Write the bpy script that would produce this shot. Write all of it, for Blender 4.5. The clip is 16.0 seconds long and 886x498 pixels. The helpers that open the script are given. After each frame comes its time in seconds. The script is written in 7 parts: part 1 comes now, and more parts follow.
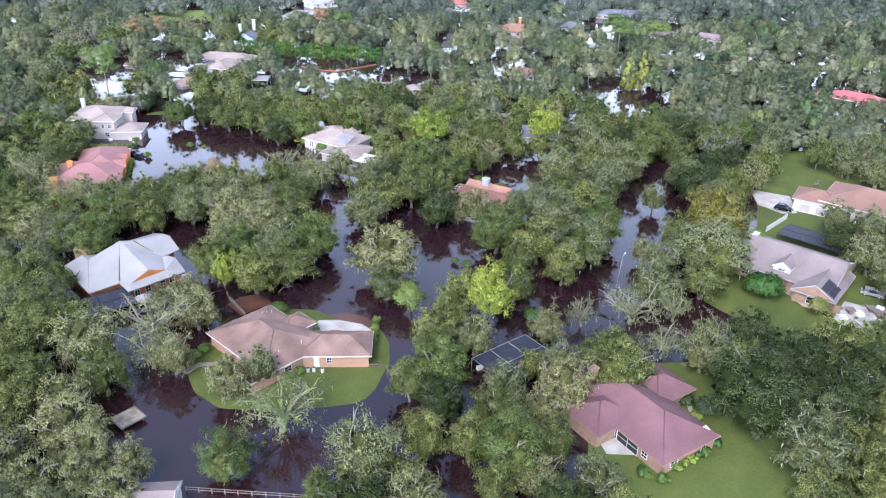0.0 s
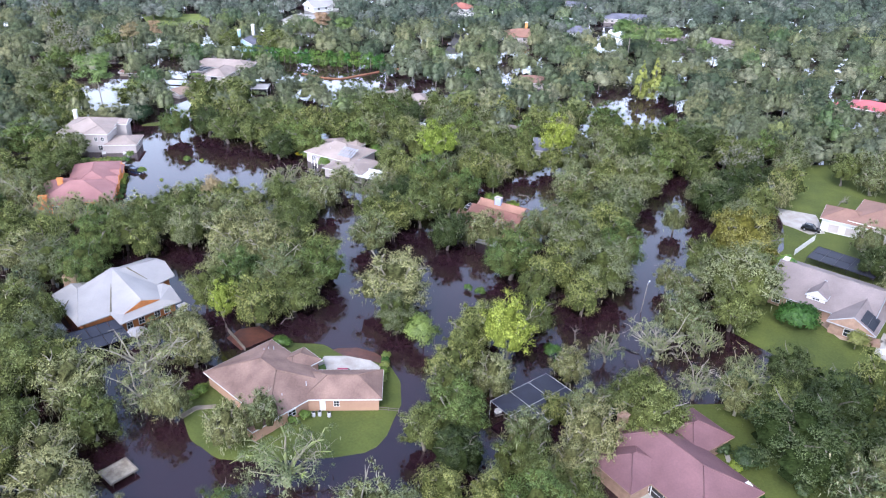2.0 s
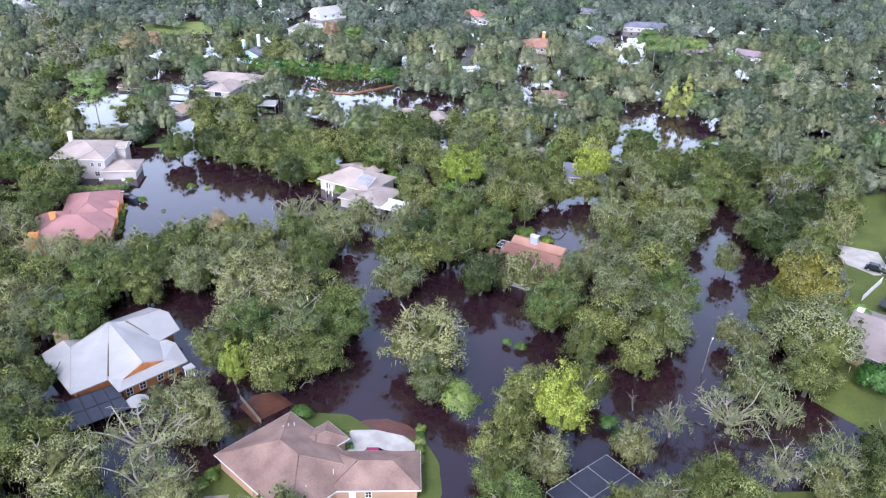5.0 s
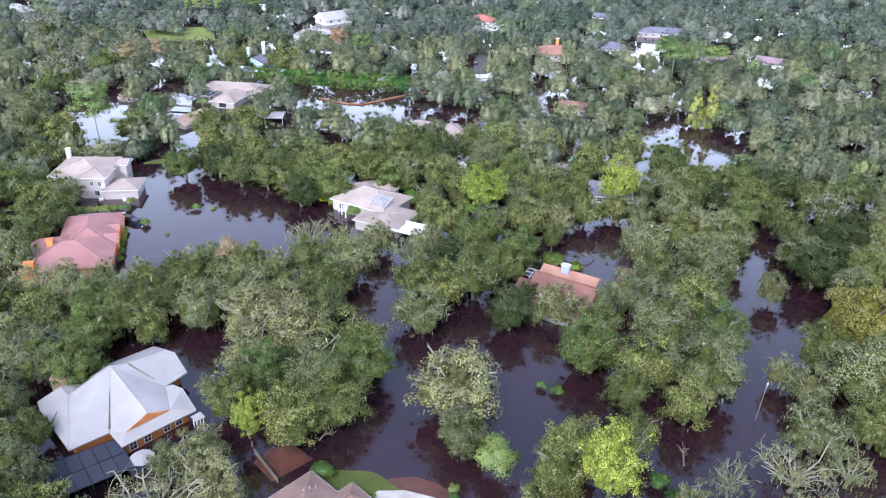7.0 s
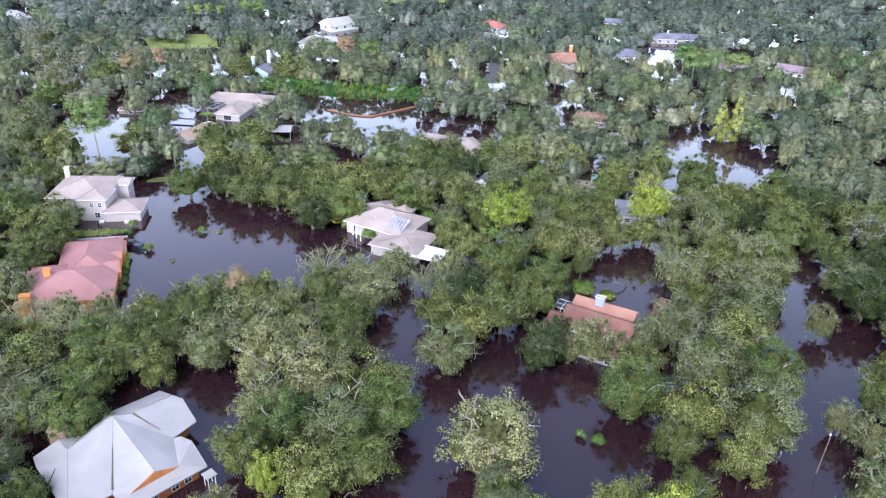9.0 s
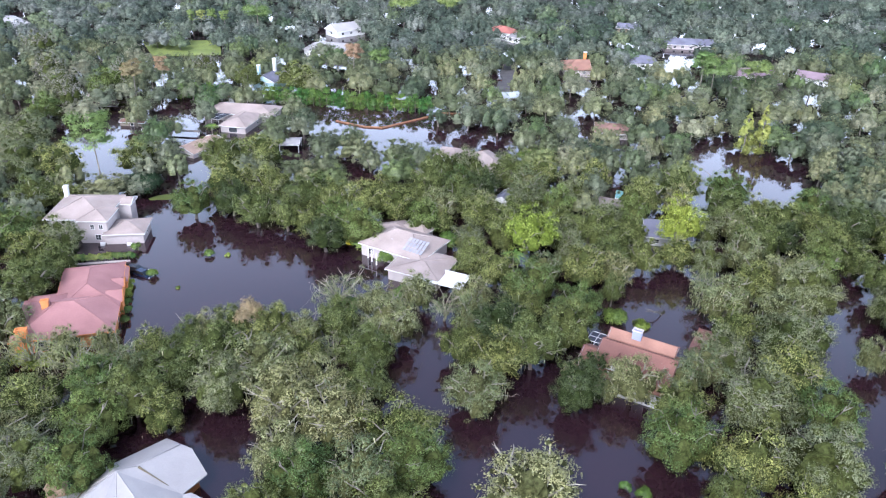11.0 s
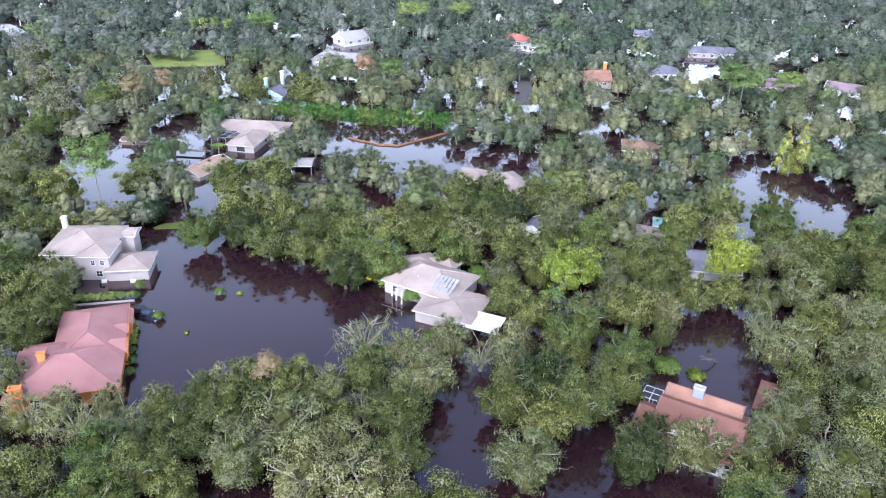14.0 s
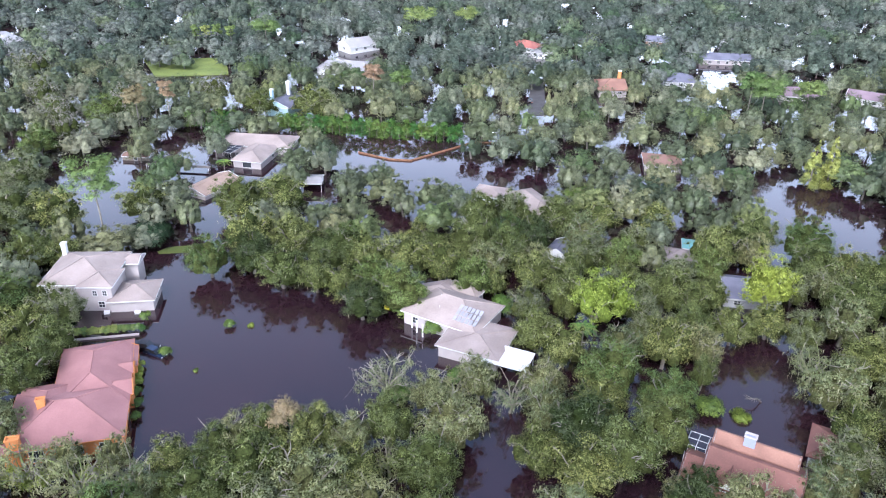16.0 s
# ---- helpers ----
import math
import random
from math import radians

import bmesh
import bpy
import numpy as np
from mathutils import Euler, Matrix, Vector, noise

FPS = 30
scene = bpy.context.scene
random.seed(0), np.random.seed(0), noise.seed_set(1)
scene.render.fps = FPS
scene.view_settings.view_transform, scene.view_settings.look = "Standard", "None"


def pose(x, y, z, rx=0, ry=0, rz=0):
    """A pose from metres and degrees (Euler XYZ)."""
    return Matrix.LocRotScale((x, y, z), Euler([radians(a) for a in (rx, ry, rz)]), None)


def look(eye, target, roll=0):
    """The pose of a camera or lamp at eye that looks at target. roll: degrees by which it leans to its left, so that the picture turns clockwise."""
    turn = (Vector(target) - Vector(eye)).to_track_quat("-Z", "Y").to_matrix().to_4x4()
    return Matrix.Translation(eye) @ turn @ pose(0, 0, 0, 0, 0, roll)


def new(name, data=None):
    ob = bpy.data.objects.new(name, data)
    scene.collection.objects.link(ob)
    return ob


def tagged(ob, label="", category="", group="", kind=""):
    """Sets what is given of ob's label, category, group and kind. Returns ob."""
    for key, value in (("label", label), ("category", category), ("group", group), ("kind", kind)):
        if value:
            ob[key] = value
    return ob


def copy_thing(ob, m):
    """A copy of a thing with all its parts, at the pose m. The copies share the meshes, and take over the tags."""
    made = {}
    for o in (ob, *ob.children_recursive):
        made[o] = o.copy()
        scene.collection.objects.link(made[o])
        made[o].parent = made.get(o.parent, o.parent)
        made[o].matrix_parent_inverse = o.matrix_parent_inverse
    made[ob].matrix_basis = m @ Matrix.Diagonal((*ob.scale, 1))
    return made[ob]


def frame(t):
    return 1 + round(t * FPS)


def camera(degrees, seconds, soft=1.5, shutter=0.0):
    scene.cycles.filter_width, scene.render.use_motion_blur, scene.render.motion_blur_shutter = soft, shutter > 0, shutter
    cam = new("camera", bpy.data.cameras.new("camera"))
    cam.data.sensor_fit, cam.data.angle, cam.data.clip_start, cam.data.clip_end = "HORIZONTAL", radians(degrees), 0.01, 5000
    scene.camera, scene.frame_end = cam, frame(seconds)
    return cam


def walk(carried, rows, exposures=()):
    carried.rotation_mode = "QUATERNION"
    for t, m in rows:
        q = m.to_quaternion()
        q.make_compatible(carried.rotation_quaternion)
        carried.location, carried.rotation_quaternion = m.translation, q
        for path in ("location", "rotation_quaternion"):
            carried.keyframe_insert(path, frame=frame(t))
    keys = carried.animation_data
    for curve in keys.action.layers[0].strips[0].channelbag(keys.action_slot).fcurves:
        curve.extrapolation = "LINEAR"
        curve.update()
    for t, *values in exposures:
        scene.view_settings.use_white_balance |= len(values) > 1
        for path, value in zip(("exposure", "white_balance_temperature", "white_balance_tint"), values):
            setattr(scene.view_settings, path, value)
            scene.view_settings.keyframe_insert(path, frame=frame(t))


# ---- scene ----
cam = camera(60.0, 16.0, 1.15)
PATH = [
    (0, (0.494, 0.288, 83.544), (0.497, 2.065, 82.625), 1.3),
    (0.5, (-0.079, 3.012, 83.668), (-0.074, 4.789, 82.749), 1.3),
    (1, (-0.806, 5.884, 83.793), (-0.8, 7.66, 82.874), 1.3),
    (1.5, (-1.667, 8.88, 83.919), (-1.661, 10.655, 82.999), 1.4),
    (2, (-2.645, 11.976, 84.043), (-2.637, 13.752, 83.122), 1.4),
    (2.5, (-3.72, 15.153, 84.163), (-3.712, 16.929, 83.242), 1.4),
    (3, (-4.876, 18.391, 84.279), (-4.867, 20.166, 83.358), 1.5),
    (3.5, (-6.099, 21.672, 84.388), (-6.089, 23.447, 83.467), 1.5),
    (4, (-7.374, 24.98, 84.491), (-7.363, 26.755, 83.57), 1.5),
    (6.5, (-14.114, 41.439, 84.895), (-14.101, 43.215, 83.973), 1.5),
    (7, (-15.47, 44.642, 84.954), (-15.456, 46.417, 84.032), 1.5),
    (7.5, (-16.811, 47.797, 85.007), (-16.798, 49.572, 84.086), 1.5),
    (8, (-18.134, 50.899, 85.055), (-18.12, 52.674, 84.134), 1.4),
    (8.5, (-19.435, 53.946, 85.1), (-19.42, 55.721, 84.179), 1.4),
    (9, (-20.712, 56.935, 85.143), (-20.696, 58.711, 84.223), 1.4),
    (11.5, (-26.727, 71.066, 85.4), (-26.71, 72.842, 84.481), 1.3),
    (12, (-27.874, 73.758, 85.478), (-27.856, 75.534, 84.558), 1.3),
    (12.5, (-29.013, 76.422, 85.571), (-28.994, 78.198, 84.651), 1.2),
    (13, (-30.151, 79.068, 85.682), (-30.132, 80.844, 84.763), 1.2),
    (13.5, (-31.298, 81.708, 85.817), (-31.277, 83.484, 84.898), 1.2),
    (14, (-32.461, 84.354, 85.978), (-32.44, 86.13, 85.059), 1.2),
    (14.5, (-33.652, 87.021, 86.17), (-33.63, 88.797, 85.251), 1.1),
    (15, (-34.883, 89.725, 86.397), (-34.86, 91.501, 85.478), 1.1),
    (15.5, (-36.167, 92.484, 86.664), (-36.143, 94.26, 85.744), 1.1),
    (16, (-37.518, 95.316, 86.976), (-37.492, 97.092, 86.056), 1.1),
]
walk(cam, [(t, look(eye, target, roll)) for t, eye, target, roll in PATH],
     exposures=[(0.0, 1.15, 5600.0, 15.0), (16.0, 1.15, 5600.0, 15.0)])

SKY, SUN = 0.15, 1.2
NEAR_TREES = 190

# ---- light: a bright, thinly overcast afternoon ----
world = bpy.data.worlds.new("overcast_sky")
scene.world = world
world.use_nodes = True
wn = world.node_tree.nodes
sky = wn.new("ShaderNodeTexSky")
sky.sky_type = "NISHITA"
sky.sun_disc = False
sky.sun_elevation = radians(48)
sky.sun_rotation = radians(200)
sky.air_density, sky.dust_density, sky.ozone_density = 1.0, 3.0, 1.0
wn["Background"].inputs["Strength"].default_value = SKY
# blue overhead between thin clouds, and the white haze of a wet sky all round towards the horizon
veil = wn.new("ShaderNodeHueSaturation")
way, up, grey, low, power, gain, haze = (wn.new(k) for k in ("ShaderNodeTexCoord", "ShaderNodeSeparateXYZ", "ShaderNodeMath", "ShaderNodeMath", "ShaderNodeMath", "ShaderNodeMath", "ShaderNodeVectorMath"))
grey.operation, low.operation, power.operation, gain.operation, haze.operation = "MULTIPLY_ADD", "MULTIPLY_ADD", "POWER", "MULTIPLY_ADD", "SCALE"
grey.use_clamp = low.use_clamp = True
grey.inputs[1].default_value, grey.inputs[2].default_value = 1.15, 0.05
low.inputs[1].default_value, low.inputs[2].default_value = -1.0 / 0.6, 1.0
power.inputs[1].default_value = 1.5
gain.inputs[1].default_value, gain.inputs[2].default_value = 5.0, 1.0
for a, b in ((way.outputs["Generated"], up.inputs[0]), (up.outputs["Z"], grey.inputs[0]), (up.outputs["Z"], low.inputs[0]), (grey.outputs[0], veil.inputs["Saturation"]),
             (sky.outputs["Color"], veil.inputs["Color"]), (low.outputs[0], power.inputs[0]), (power.outputs[0], gain.inputs[0]),
             (veil.outputs["Color"], haze.inputs[0]), (gain.outputs[0], haze.inputs["Scale"]), (haze.outputs[0], wn["Background"].inputs["Color"])):
    world.node_tree.links.new(a, b)
sun = new("sun", bpy.data.lights.new("sun", "SUN"))
sun.data.energy, sun.data.angle, sun.data.color = SUN, radians(14), (1.0, 0.975, 0.94)
sun.matrix_basis = look((-20, -45, 55), (0, 0, 0))


# ---- materials ----
def material(name, color, rough=0.8, metal=0.0, spread=0.25, scale=0.5, fine=8.0, bump=0.0, bump_scale=6.0, per_object=0.0, per_island=0.0,
             second=None, spec=0.3):
    """A surface whose colour varies at a broad and a fine scale, with stains towards a second colour and a little relief."""
    m = bpy.data.materials.new(name)
    m.use_nodes = True
    n, ln = m.node_tree.nodes, m.node_tree.links
    b = n["Principled BSDF"]
    b.inputs["Roughness"].default_value = rough
    b.inputs["Metallic"].default_value = metal
    b.inputs["Specular IOR Level"].default_value = spec
    co = n.new("ShaderNodeTexCoord")
    broad, small = n.new("ShaderNodeTexNoise"), n.new("ShaderNodeTexNoise")
    broad.inputs["Scale"].default_value, small.inputs["Scale"].default_value = scale, fine
    broad.inputs["Detail"].default_value, small.inputs["Detail"].default_value = 4, 3
    for t in (broad, small):
        ln.new(co.outputs["Object"], t.inputs["Vector"])
    ramp = n.new("ShaderNodeValToRGB")
    ramp.color_ramp.elements[0].position, ramp.color_ramp.elements[1].position = 0.35, 0.68
    other = second or tuple(c * (1 - spread) for c in color)
    ramp.color_ramp.elements[0].color, ramp.color_ramp.elements[1].color = (*other, 1), (*color, 1)
    ln.new(broad.outputs["Fac"], ramp.inputs["Fac"])
    total = n.new("ShaderNodeMath")
    total.operation = "MULTIPLY_ADD"
    ln.new(small.outputs["Fac"], total.inputs[0])
    total.inputs[1].default_value, total.inputs[2].default_value = 2 * spread, 1 - spread
    value = total.outputs[0]
    for amount, kind, out in ((per_object, "ShaderNodeObjectInfo", "Random"), (per_island, "ShaderNodeNewGeometry", "Random Per Island")):
        if amount:
            src, mul, both = n.new(kind), n.new("ShaderNodeMath"), n.new("ShaderNodeMath")
            mul.operation, both.operation = "MULTIPLY_ADD", "MULTIPLY"
            ln.new(src.outputs[out], mul.inputs[0])
            mul.inputs[1].default_value, mul.inputs[2].default_value = 2 * amount, 1 - amount
            ln.new(value, both.inputs[0])
            ln.new(mul.outputs[0], both.inputs[1])
            value = both.outputs[0]
    hsv = n.new("ShaderNodeHueSaturation")
    ln.new(ramp.outputs["Color"], hsv.inputs["Color"])
    ln.new(value, hsv.inputs["Value"])
    ln.new(hsv.outputs["Color"], b.inputs["Base Color"])
    if bump:
        bt, bn = n.new("ShaderNodeTexNoise"), n.new("ShaderNodeBump")
        bt.inputs["Scale"].default_value, bt.inputs["Detail"].default_value = bump_scale, 4
        bn.inputs["Strength"].default_value, bn.inputs["Distance"].default_value = bump, 0.1
        ln.new(co.outputs["Object"], bt.inputs["Vector"])
        ln.new(bt.outputs["Fac"], bn.inputs["Height"])
        ln.new(bn.outputs["Normal"], b.inputs["Normal"])
    return m


def leaf_material(name, young, old, through_light=0.13, per_object=0.30, per_island=0.13, warm=0.035, by_tree=False, grain=2.2, mottling=1.5, gloss_share=0.035):
    """Leaves: colour by leaf spray and by tree, some light coming through from behind."""
    m = bpy.data.materials.new(name)
    m.use_nodes = True
    n, ln = m.node_tree.nodes, m.node_tree.links
    n.remove(n["Principled BSDF"])
    geo, info = n.new("ShaderNodeNewGeometry"), n.new("ShaderNodeAttribute" if by_tree else "ShaderNodeObjectInfo")
    if by_tree:
        info.attribute_name = "tree_tint"
    own = info.outputs["Fac" if by_tree else "Random"]
    mix = n.new("ShaderNodeMix")
    mix.data_type = "RGBA"
    mix.inputs["A"].default_value, mix.inputs["B"].default_value = (*old, 1), (*young, 1)
    # young growth in puffs, with a few stray sprays
    where, puffs, stretch, stray = n.new("ShaderNodeTexCoord"), n.new("ShaderNodeTexNoise"), n.new("ShaderNodeMath"), n.new("ShaderNodeMath")
    puffs.inputs["Scale"].default_value, puffs.inputs["Detail"].default_value = 0.55, 1.5
    ln.new(where.outputs["Object"], puffs.inputs["Vector"])
    stretch.operation, stray.operation = "MULTIPLY_ADD", "MULTIPLY_ADD"
    stretch.inputs[1].default_value, stretch.inputs[2].default_value = 2.2, -0.78
    stray.inputs[1].default_value, stray.use_clamp = 0.35, True
    ln.new(puffs.outputs["Fac"], stretch.inputs[0])
    ln.new(geo.outputs["Random Per Island"], stray.inputs[0])
    ln.new(stretch.outputs[0], stray.inputs[2])
    ln.new(stray.outputs[0], mix.inputs["Factor"])
    v1, v2, v3 = n.new("ShaderNodeMath"), n.new("ShaderNodeMath"), n.new("ShaderNodeMath")
    v1.operation, v2.operation, v3.operation = "MULTIPLY_ADD", "MULTIPLY_ADD", "MULTIPLY"
    ln.new(geo.outputs["Random Per Island"], v1.inputs[0])
    v1.inputs[1].default_value, v1.inputs[2].default_value = 2 * per_island, 1 - per_island
    ln.new(own, v2.inputs[0])
    v2.inputs[1].default_value, v2.inputs[2].default_value = 2 * per_object, 1 - per_object
    ln.new(v1.outputs[0], v3.inputs[0])
    ln.new(v2.outputs[0], v3.inputs[1])
    h = n.new("ShaderNodeMath")
    h.operation = "MULTIPLY_ADD"
    ln.new(own, h.inputs[0])
    h.inputs[1].default_value, h.inputs[2].default_value = -2 * warm, 0.5 + warm
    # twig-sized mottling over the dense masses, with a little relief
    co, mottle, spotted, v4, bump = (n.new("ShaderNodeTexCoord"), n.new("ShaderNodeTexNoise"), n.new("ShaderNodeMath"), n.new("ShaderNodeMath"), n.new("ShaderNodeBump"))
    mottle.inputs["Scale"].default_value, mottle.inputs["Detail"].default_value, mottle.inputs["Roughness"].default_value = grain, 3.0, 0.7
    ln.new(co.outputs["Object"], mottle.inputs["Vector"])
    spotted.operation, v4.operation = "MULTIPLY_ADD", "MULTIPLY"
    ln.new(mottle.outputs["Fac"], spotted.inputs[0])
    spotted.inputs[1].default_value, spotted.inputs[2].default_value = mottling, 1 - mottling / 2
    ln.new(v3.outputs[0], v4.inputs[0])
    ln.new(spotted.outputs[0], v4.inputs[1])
    bump.inputs["Strength"].default_value, bump.inputs["Distance"].default_value = 0.4, 0.3
    ln.new(mottle.outputs["Fac"], bump.inputs["Height"])
    hsv = n.new("ShaderNodeHueSaturation")
    ln.new(mix.outputs["Result"], hsv.inputs["Color"])
    ln.new(v4.outputs[0], hsv.inputs["Value"])
    ln.new(h.outputs[0], hsv.inputs["Hue"])
    front, back, both, gloss, out = (n.new("ShaderNodeBsdfDiffuse"), n.new("ShaderNodeBsdfTranslucent"), n.new("ShaderNodeMixShader"),
                                     n.new("ShaderNodeBsdfGlossy"), n.new("ShaderNodeMixShader"))
    ln.new(hsv.outputs["Color"], front.inputs["Color"])
    ln.new(bump.outputs["Normal"], front.inputs["Normal"])
    ln.new(hsv.outputs["Color"], back.inputs["Color"])
    both.inputs["Fac"].default_value = through_light
    ln.new(front.outputs[0], both.inputs[1])
    ln.new(back.outputs[0], both.inputs[2])
    gloss.inputs["Roughness"].default_value = 0.45
    out.inputs["Fac"].default_value = gloss_share
    ln.new(both.outputs[0], out.inputs[1])
    ln.new(gloss.outputs[0], out.inputs[2])
    ln.new(out.outputs[0], n["Material Output"].inputs["Surface"])
    return m


def water_material():
    """Muddy flood water: brown silt seen through a calm, slightly rippled, mirroring surface."""
    m = bpy.data.materials.new("flood_water")
    m.use_nodes = True
    n, ln = m.node_tree.nodes, m.node_tree.links
    b = n["Principled BSDF"]
    co = n.new("ShaderNodeTexCoord")
    silt = n.new("ShaderNodeTexNoise")
    silt.inputs["Scale"].default_value, silt.inputs["Detail"].default_value = 0.03, 5
    ln.new(co.outputs["Object"], silt.inputs["Vector"])
    ramp = n.new("ShaderNodeValToRGB")
    ramp.color_ramp.elements[0].position, ramp.color_ramp.elements[1].position = 0.35, 0.7
    ramp.color_ramp.elements[0].color, ramp.color_ramp.elements[1].color = (0.017, 0.008, 0.012, 1), (0.029, 0.012, 0.015, 1)
    ln.new(silt.outputs["Fac"], ramp.inputs["Fac"])
    ln.new(ramp.outputs["Color"], b.inputs["Base Color"])
    b.inputs["Roughness"].default_value = 0.04
    b.inputs["IOR"].default_value = 1.52
    b.inputs["Specular IOR Level"].default_value = 1.0
    rip, swell, add, bn = n.new("ShaderNodeTexNoise"), n.new("ShaderNodeTexNoise"), n.new("ShaderNodeMath"), n.new("ShaderNodeBump")
    rip.inputs["Scale"].default_value, rip.inputs["Detail"].default_value = 1.4, 2
    swell.inputs["Scale"].default_value = 0.12
    add.operation = "MULTIPLY"
    for t in (rip, swell):
        ln.new(co.outputs["Object"], t.inputs["Vector"])
    ln.new(rip.outputs["Fac"], add.inputs[0])
    ln.new(swell.outputs["Fac"], add.inputs[1])
    bn.inputs["Strength"].default_value, bn.inputs["Distance"].default_value = 0.12, 0.06
    ln.new(add.outputs[0], bn.inputs["Height"])
    ln.new(bn.outputs["Normal"], b.inputs["Normal"])
    return m


OAK = leaf_material("oak_leaves", (0.198, 0.225, 0.062), (0.102, 0.125, 0.035), per_object=0.36, warm=0.02)
# darkened copies of the leaf colours, with the crowns' inner shade put in
OAK_SHADED = leaf_material("shaded_oak_leaves", (0.065, 0.077, 0.024), (0.040, 0.049, 0.016), per_object=0.15, per_island=0.08, warm=0.01, grain=1.9, mottling=3.2, gloss_share=0.0)
LIME_SHADED = leaf_material("shaded_lime_leaves", (0.133, 0.168, 0.028), (0.091, 0.115, 0.021), per_object=0.1, per_island=0.08, warm=0.01, grain=1.9, mottling=3.2, gloss_share=0.0)
MOSSY_SHADED = leaf_material("shaded_mossy_leaves", (0.100, 0.102, 0.042), (0.060, 0.065, 0.026), per_object=0.15, per_island=0.08, warm=0.01, grain=1.9, mottling=3.2, gloss_share=0.0)
DARK_SHADED = leaf_material("shaded_dark_leaves", (0.034, 0.045, 0.015), (0.020, 0.028, 0.010), per_object=0.15, per_island=0.08, warm=0.01, grain=1.9, mottling=3.2, gloss_share=0.0)
GOLD_SHADED = leaf_material("shaded_golden_leaves", (0.105, 0.095, 0.021), (0.070, 0.066, 0.017), per_object=0.1, per_island=0.08, warm=0.01, grain=1.9, mottling=3.2, gloss_share=0.0)
MOSSY = leaf_material("thin_oak_leaves", (0.236, 0.256, 0.108), (0.142, 0.162, 0.066))
GREY_OAK = leaf_material("grey_oak_leaves", (0.187, 0.207, 0.100), (0.107, 0.122, 0.059), per_object=0.22, warm=0.01)
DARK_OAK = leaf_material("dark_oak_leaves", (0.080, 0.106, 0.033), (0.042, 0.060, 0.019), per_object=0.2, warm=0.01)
GREEN_OAK = leaf_material("green_oak_leaves", (0.144, 0.207, 0.050), (0.074, 0.118, 0.029), per_object=0.25, warm=0.015)
BRIGHT = leaf_material("lime_leaves", (0.31, 0.38, 0.055), (0.19, 0.245, 0.038), per_object=0.15, warm=0.01)
FRESH = leaf_material("fresh_leaves", (0.20, 0.26, 0.07), (0.11, 0.16, 0.045))
GOLD = leaf_material("golden_leaves", (0.24, 0.228, 0.052), (0.15, 0.150, 0.040))
HEDGE = leaf_material("hedge_leaves", (0.095, 0.185, 0.03), (0.042, 0.10, 0.018), per_object=0.15)
GREEN = leaf_material("shrub_leaves", (0.14, 0.23, 0.04), (0.065, 0.125, 0.025))
DARK = leaf_material("dark_leaves", (0.060, 0.098, 0.034), (0.034, 0.062, 0.024))
OLIVE = leaf_material("cypress_leaves", (0.24, 0.30, 0.07), (0.14, 0.19, 0.05))
PALE = leaf_material("pale_twigs", (0.30, 0.28, 0.24), (0.19, 0.185, 0.155))
RUSTY = leaf_material("dry_leaves", (0.30, 0.22, 0.12), (0.20, 0.16, 0.08))
MOSS = leaf_material("hanging_moss", (0.28, 0.29, 0.17), (0.20, 0.21, 0.12), per_object=0.1)
BARK = material("oak_bark", (0.20, 0.18, 0.15), 0.9, spread=0.35, scale=0.8, fine=7, bump=0.6, per_object=0.15)
FERN_BARK = material("fern_covered_bark", (0.22, 0.28, 0.07), 0.9, spread=0.4, scale=0.9, fine=6, bump=0.5, second=(0.20, 0.18, 0.14))
BLEACHED = material("bleached_bark", (0.265, 0.245, 0.19), 0.9, spread=0.3, scale=0.9, fine=7, bump=0.5)
WATER = water_material()
GRASS = material("wet_lawn", (0.098, 0.120, 0.026), 0.95, spread=0.3, scale=0.12, fine=2.5, bump=0.5, bump_scale=9, second=(0.066, 0.086, 0.020))
FLOOR_MUD = material("flooded_mud", (0.05, 0.03, 0.02), 0.9, spread=0.35, scale=0.08, fine=1.5)
SHALLOWS = material("silty_shallows", (0.125, 0.052, 0.034), 0.35, spread=0.3, scale=0.5, fine=3, second=(0.062, 0.028, 0.022), spec=0.5)
LICHEN = material("lichened_boards", (0.36, 0.32, 0.25), 0.9, spread=0.35, scale=0.9, fine=5, second=(0.20, 0.16, 0.12))
LITTER = material("dry_leaf_litter", (0.16, 0.135, 0.085), 0.95, spread=0.35, scale=2, fine=12)
MEADOW = material("meadow_grass", (0.20, 0.24, 0.06), 0.95, spread=0.25, scale=0.15, fine=2, bump=0.5, second=(0.14, 0.18, 0.05))
CONCRETE = material("pale_concrete", (0.46, 0.44, 0.41), 0.85, spread=0.15, scale=0.4, fine=5, bump=0.2, second=(0.33, 0.30, 0.27))
ASPHALT = material("worn_asphalt", (0.10, 0.095, 0.095), 0.9, spread=0.25, scale=0.3, fine=6)
WHITE_PAINT = material("white_paint", (0.66, 0.66, 0.65), 0.5, spread=0.08, scale=0.8, fine=6)
DARK_METAL = material("dark_metal", (0.03, 0.03, 0.035), 0.45, 0.3, spread=0.2)
GLASS = material("dark_window_glass", (0.02, 0.024, 0.03), 0.06, spread=0.1, spec=0.6)
SCREEN = material("pool_screen", (0.030, 0.032, 0.048), 0.6, spread=0.2, scale=0.5, fine=4)
SOLAR = material("solar_glass", (0.012, 0.013, 0.022), 0.4, spread=0.2, spec=0.2)
WOOD = material("weathered_wood", (0.22, 0.19, 0.16), 0.85, spread=0.3, scale=0.7, fine=9, bump=0.4)
ORANGE_WOOD = material("orange_timber", (0.42, 0.16, 0.05), 0.75, spread=0.25, scale=0.8, fine=7)
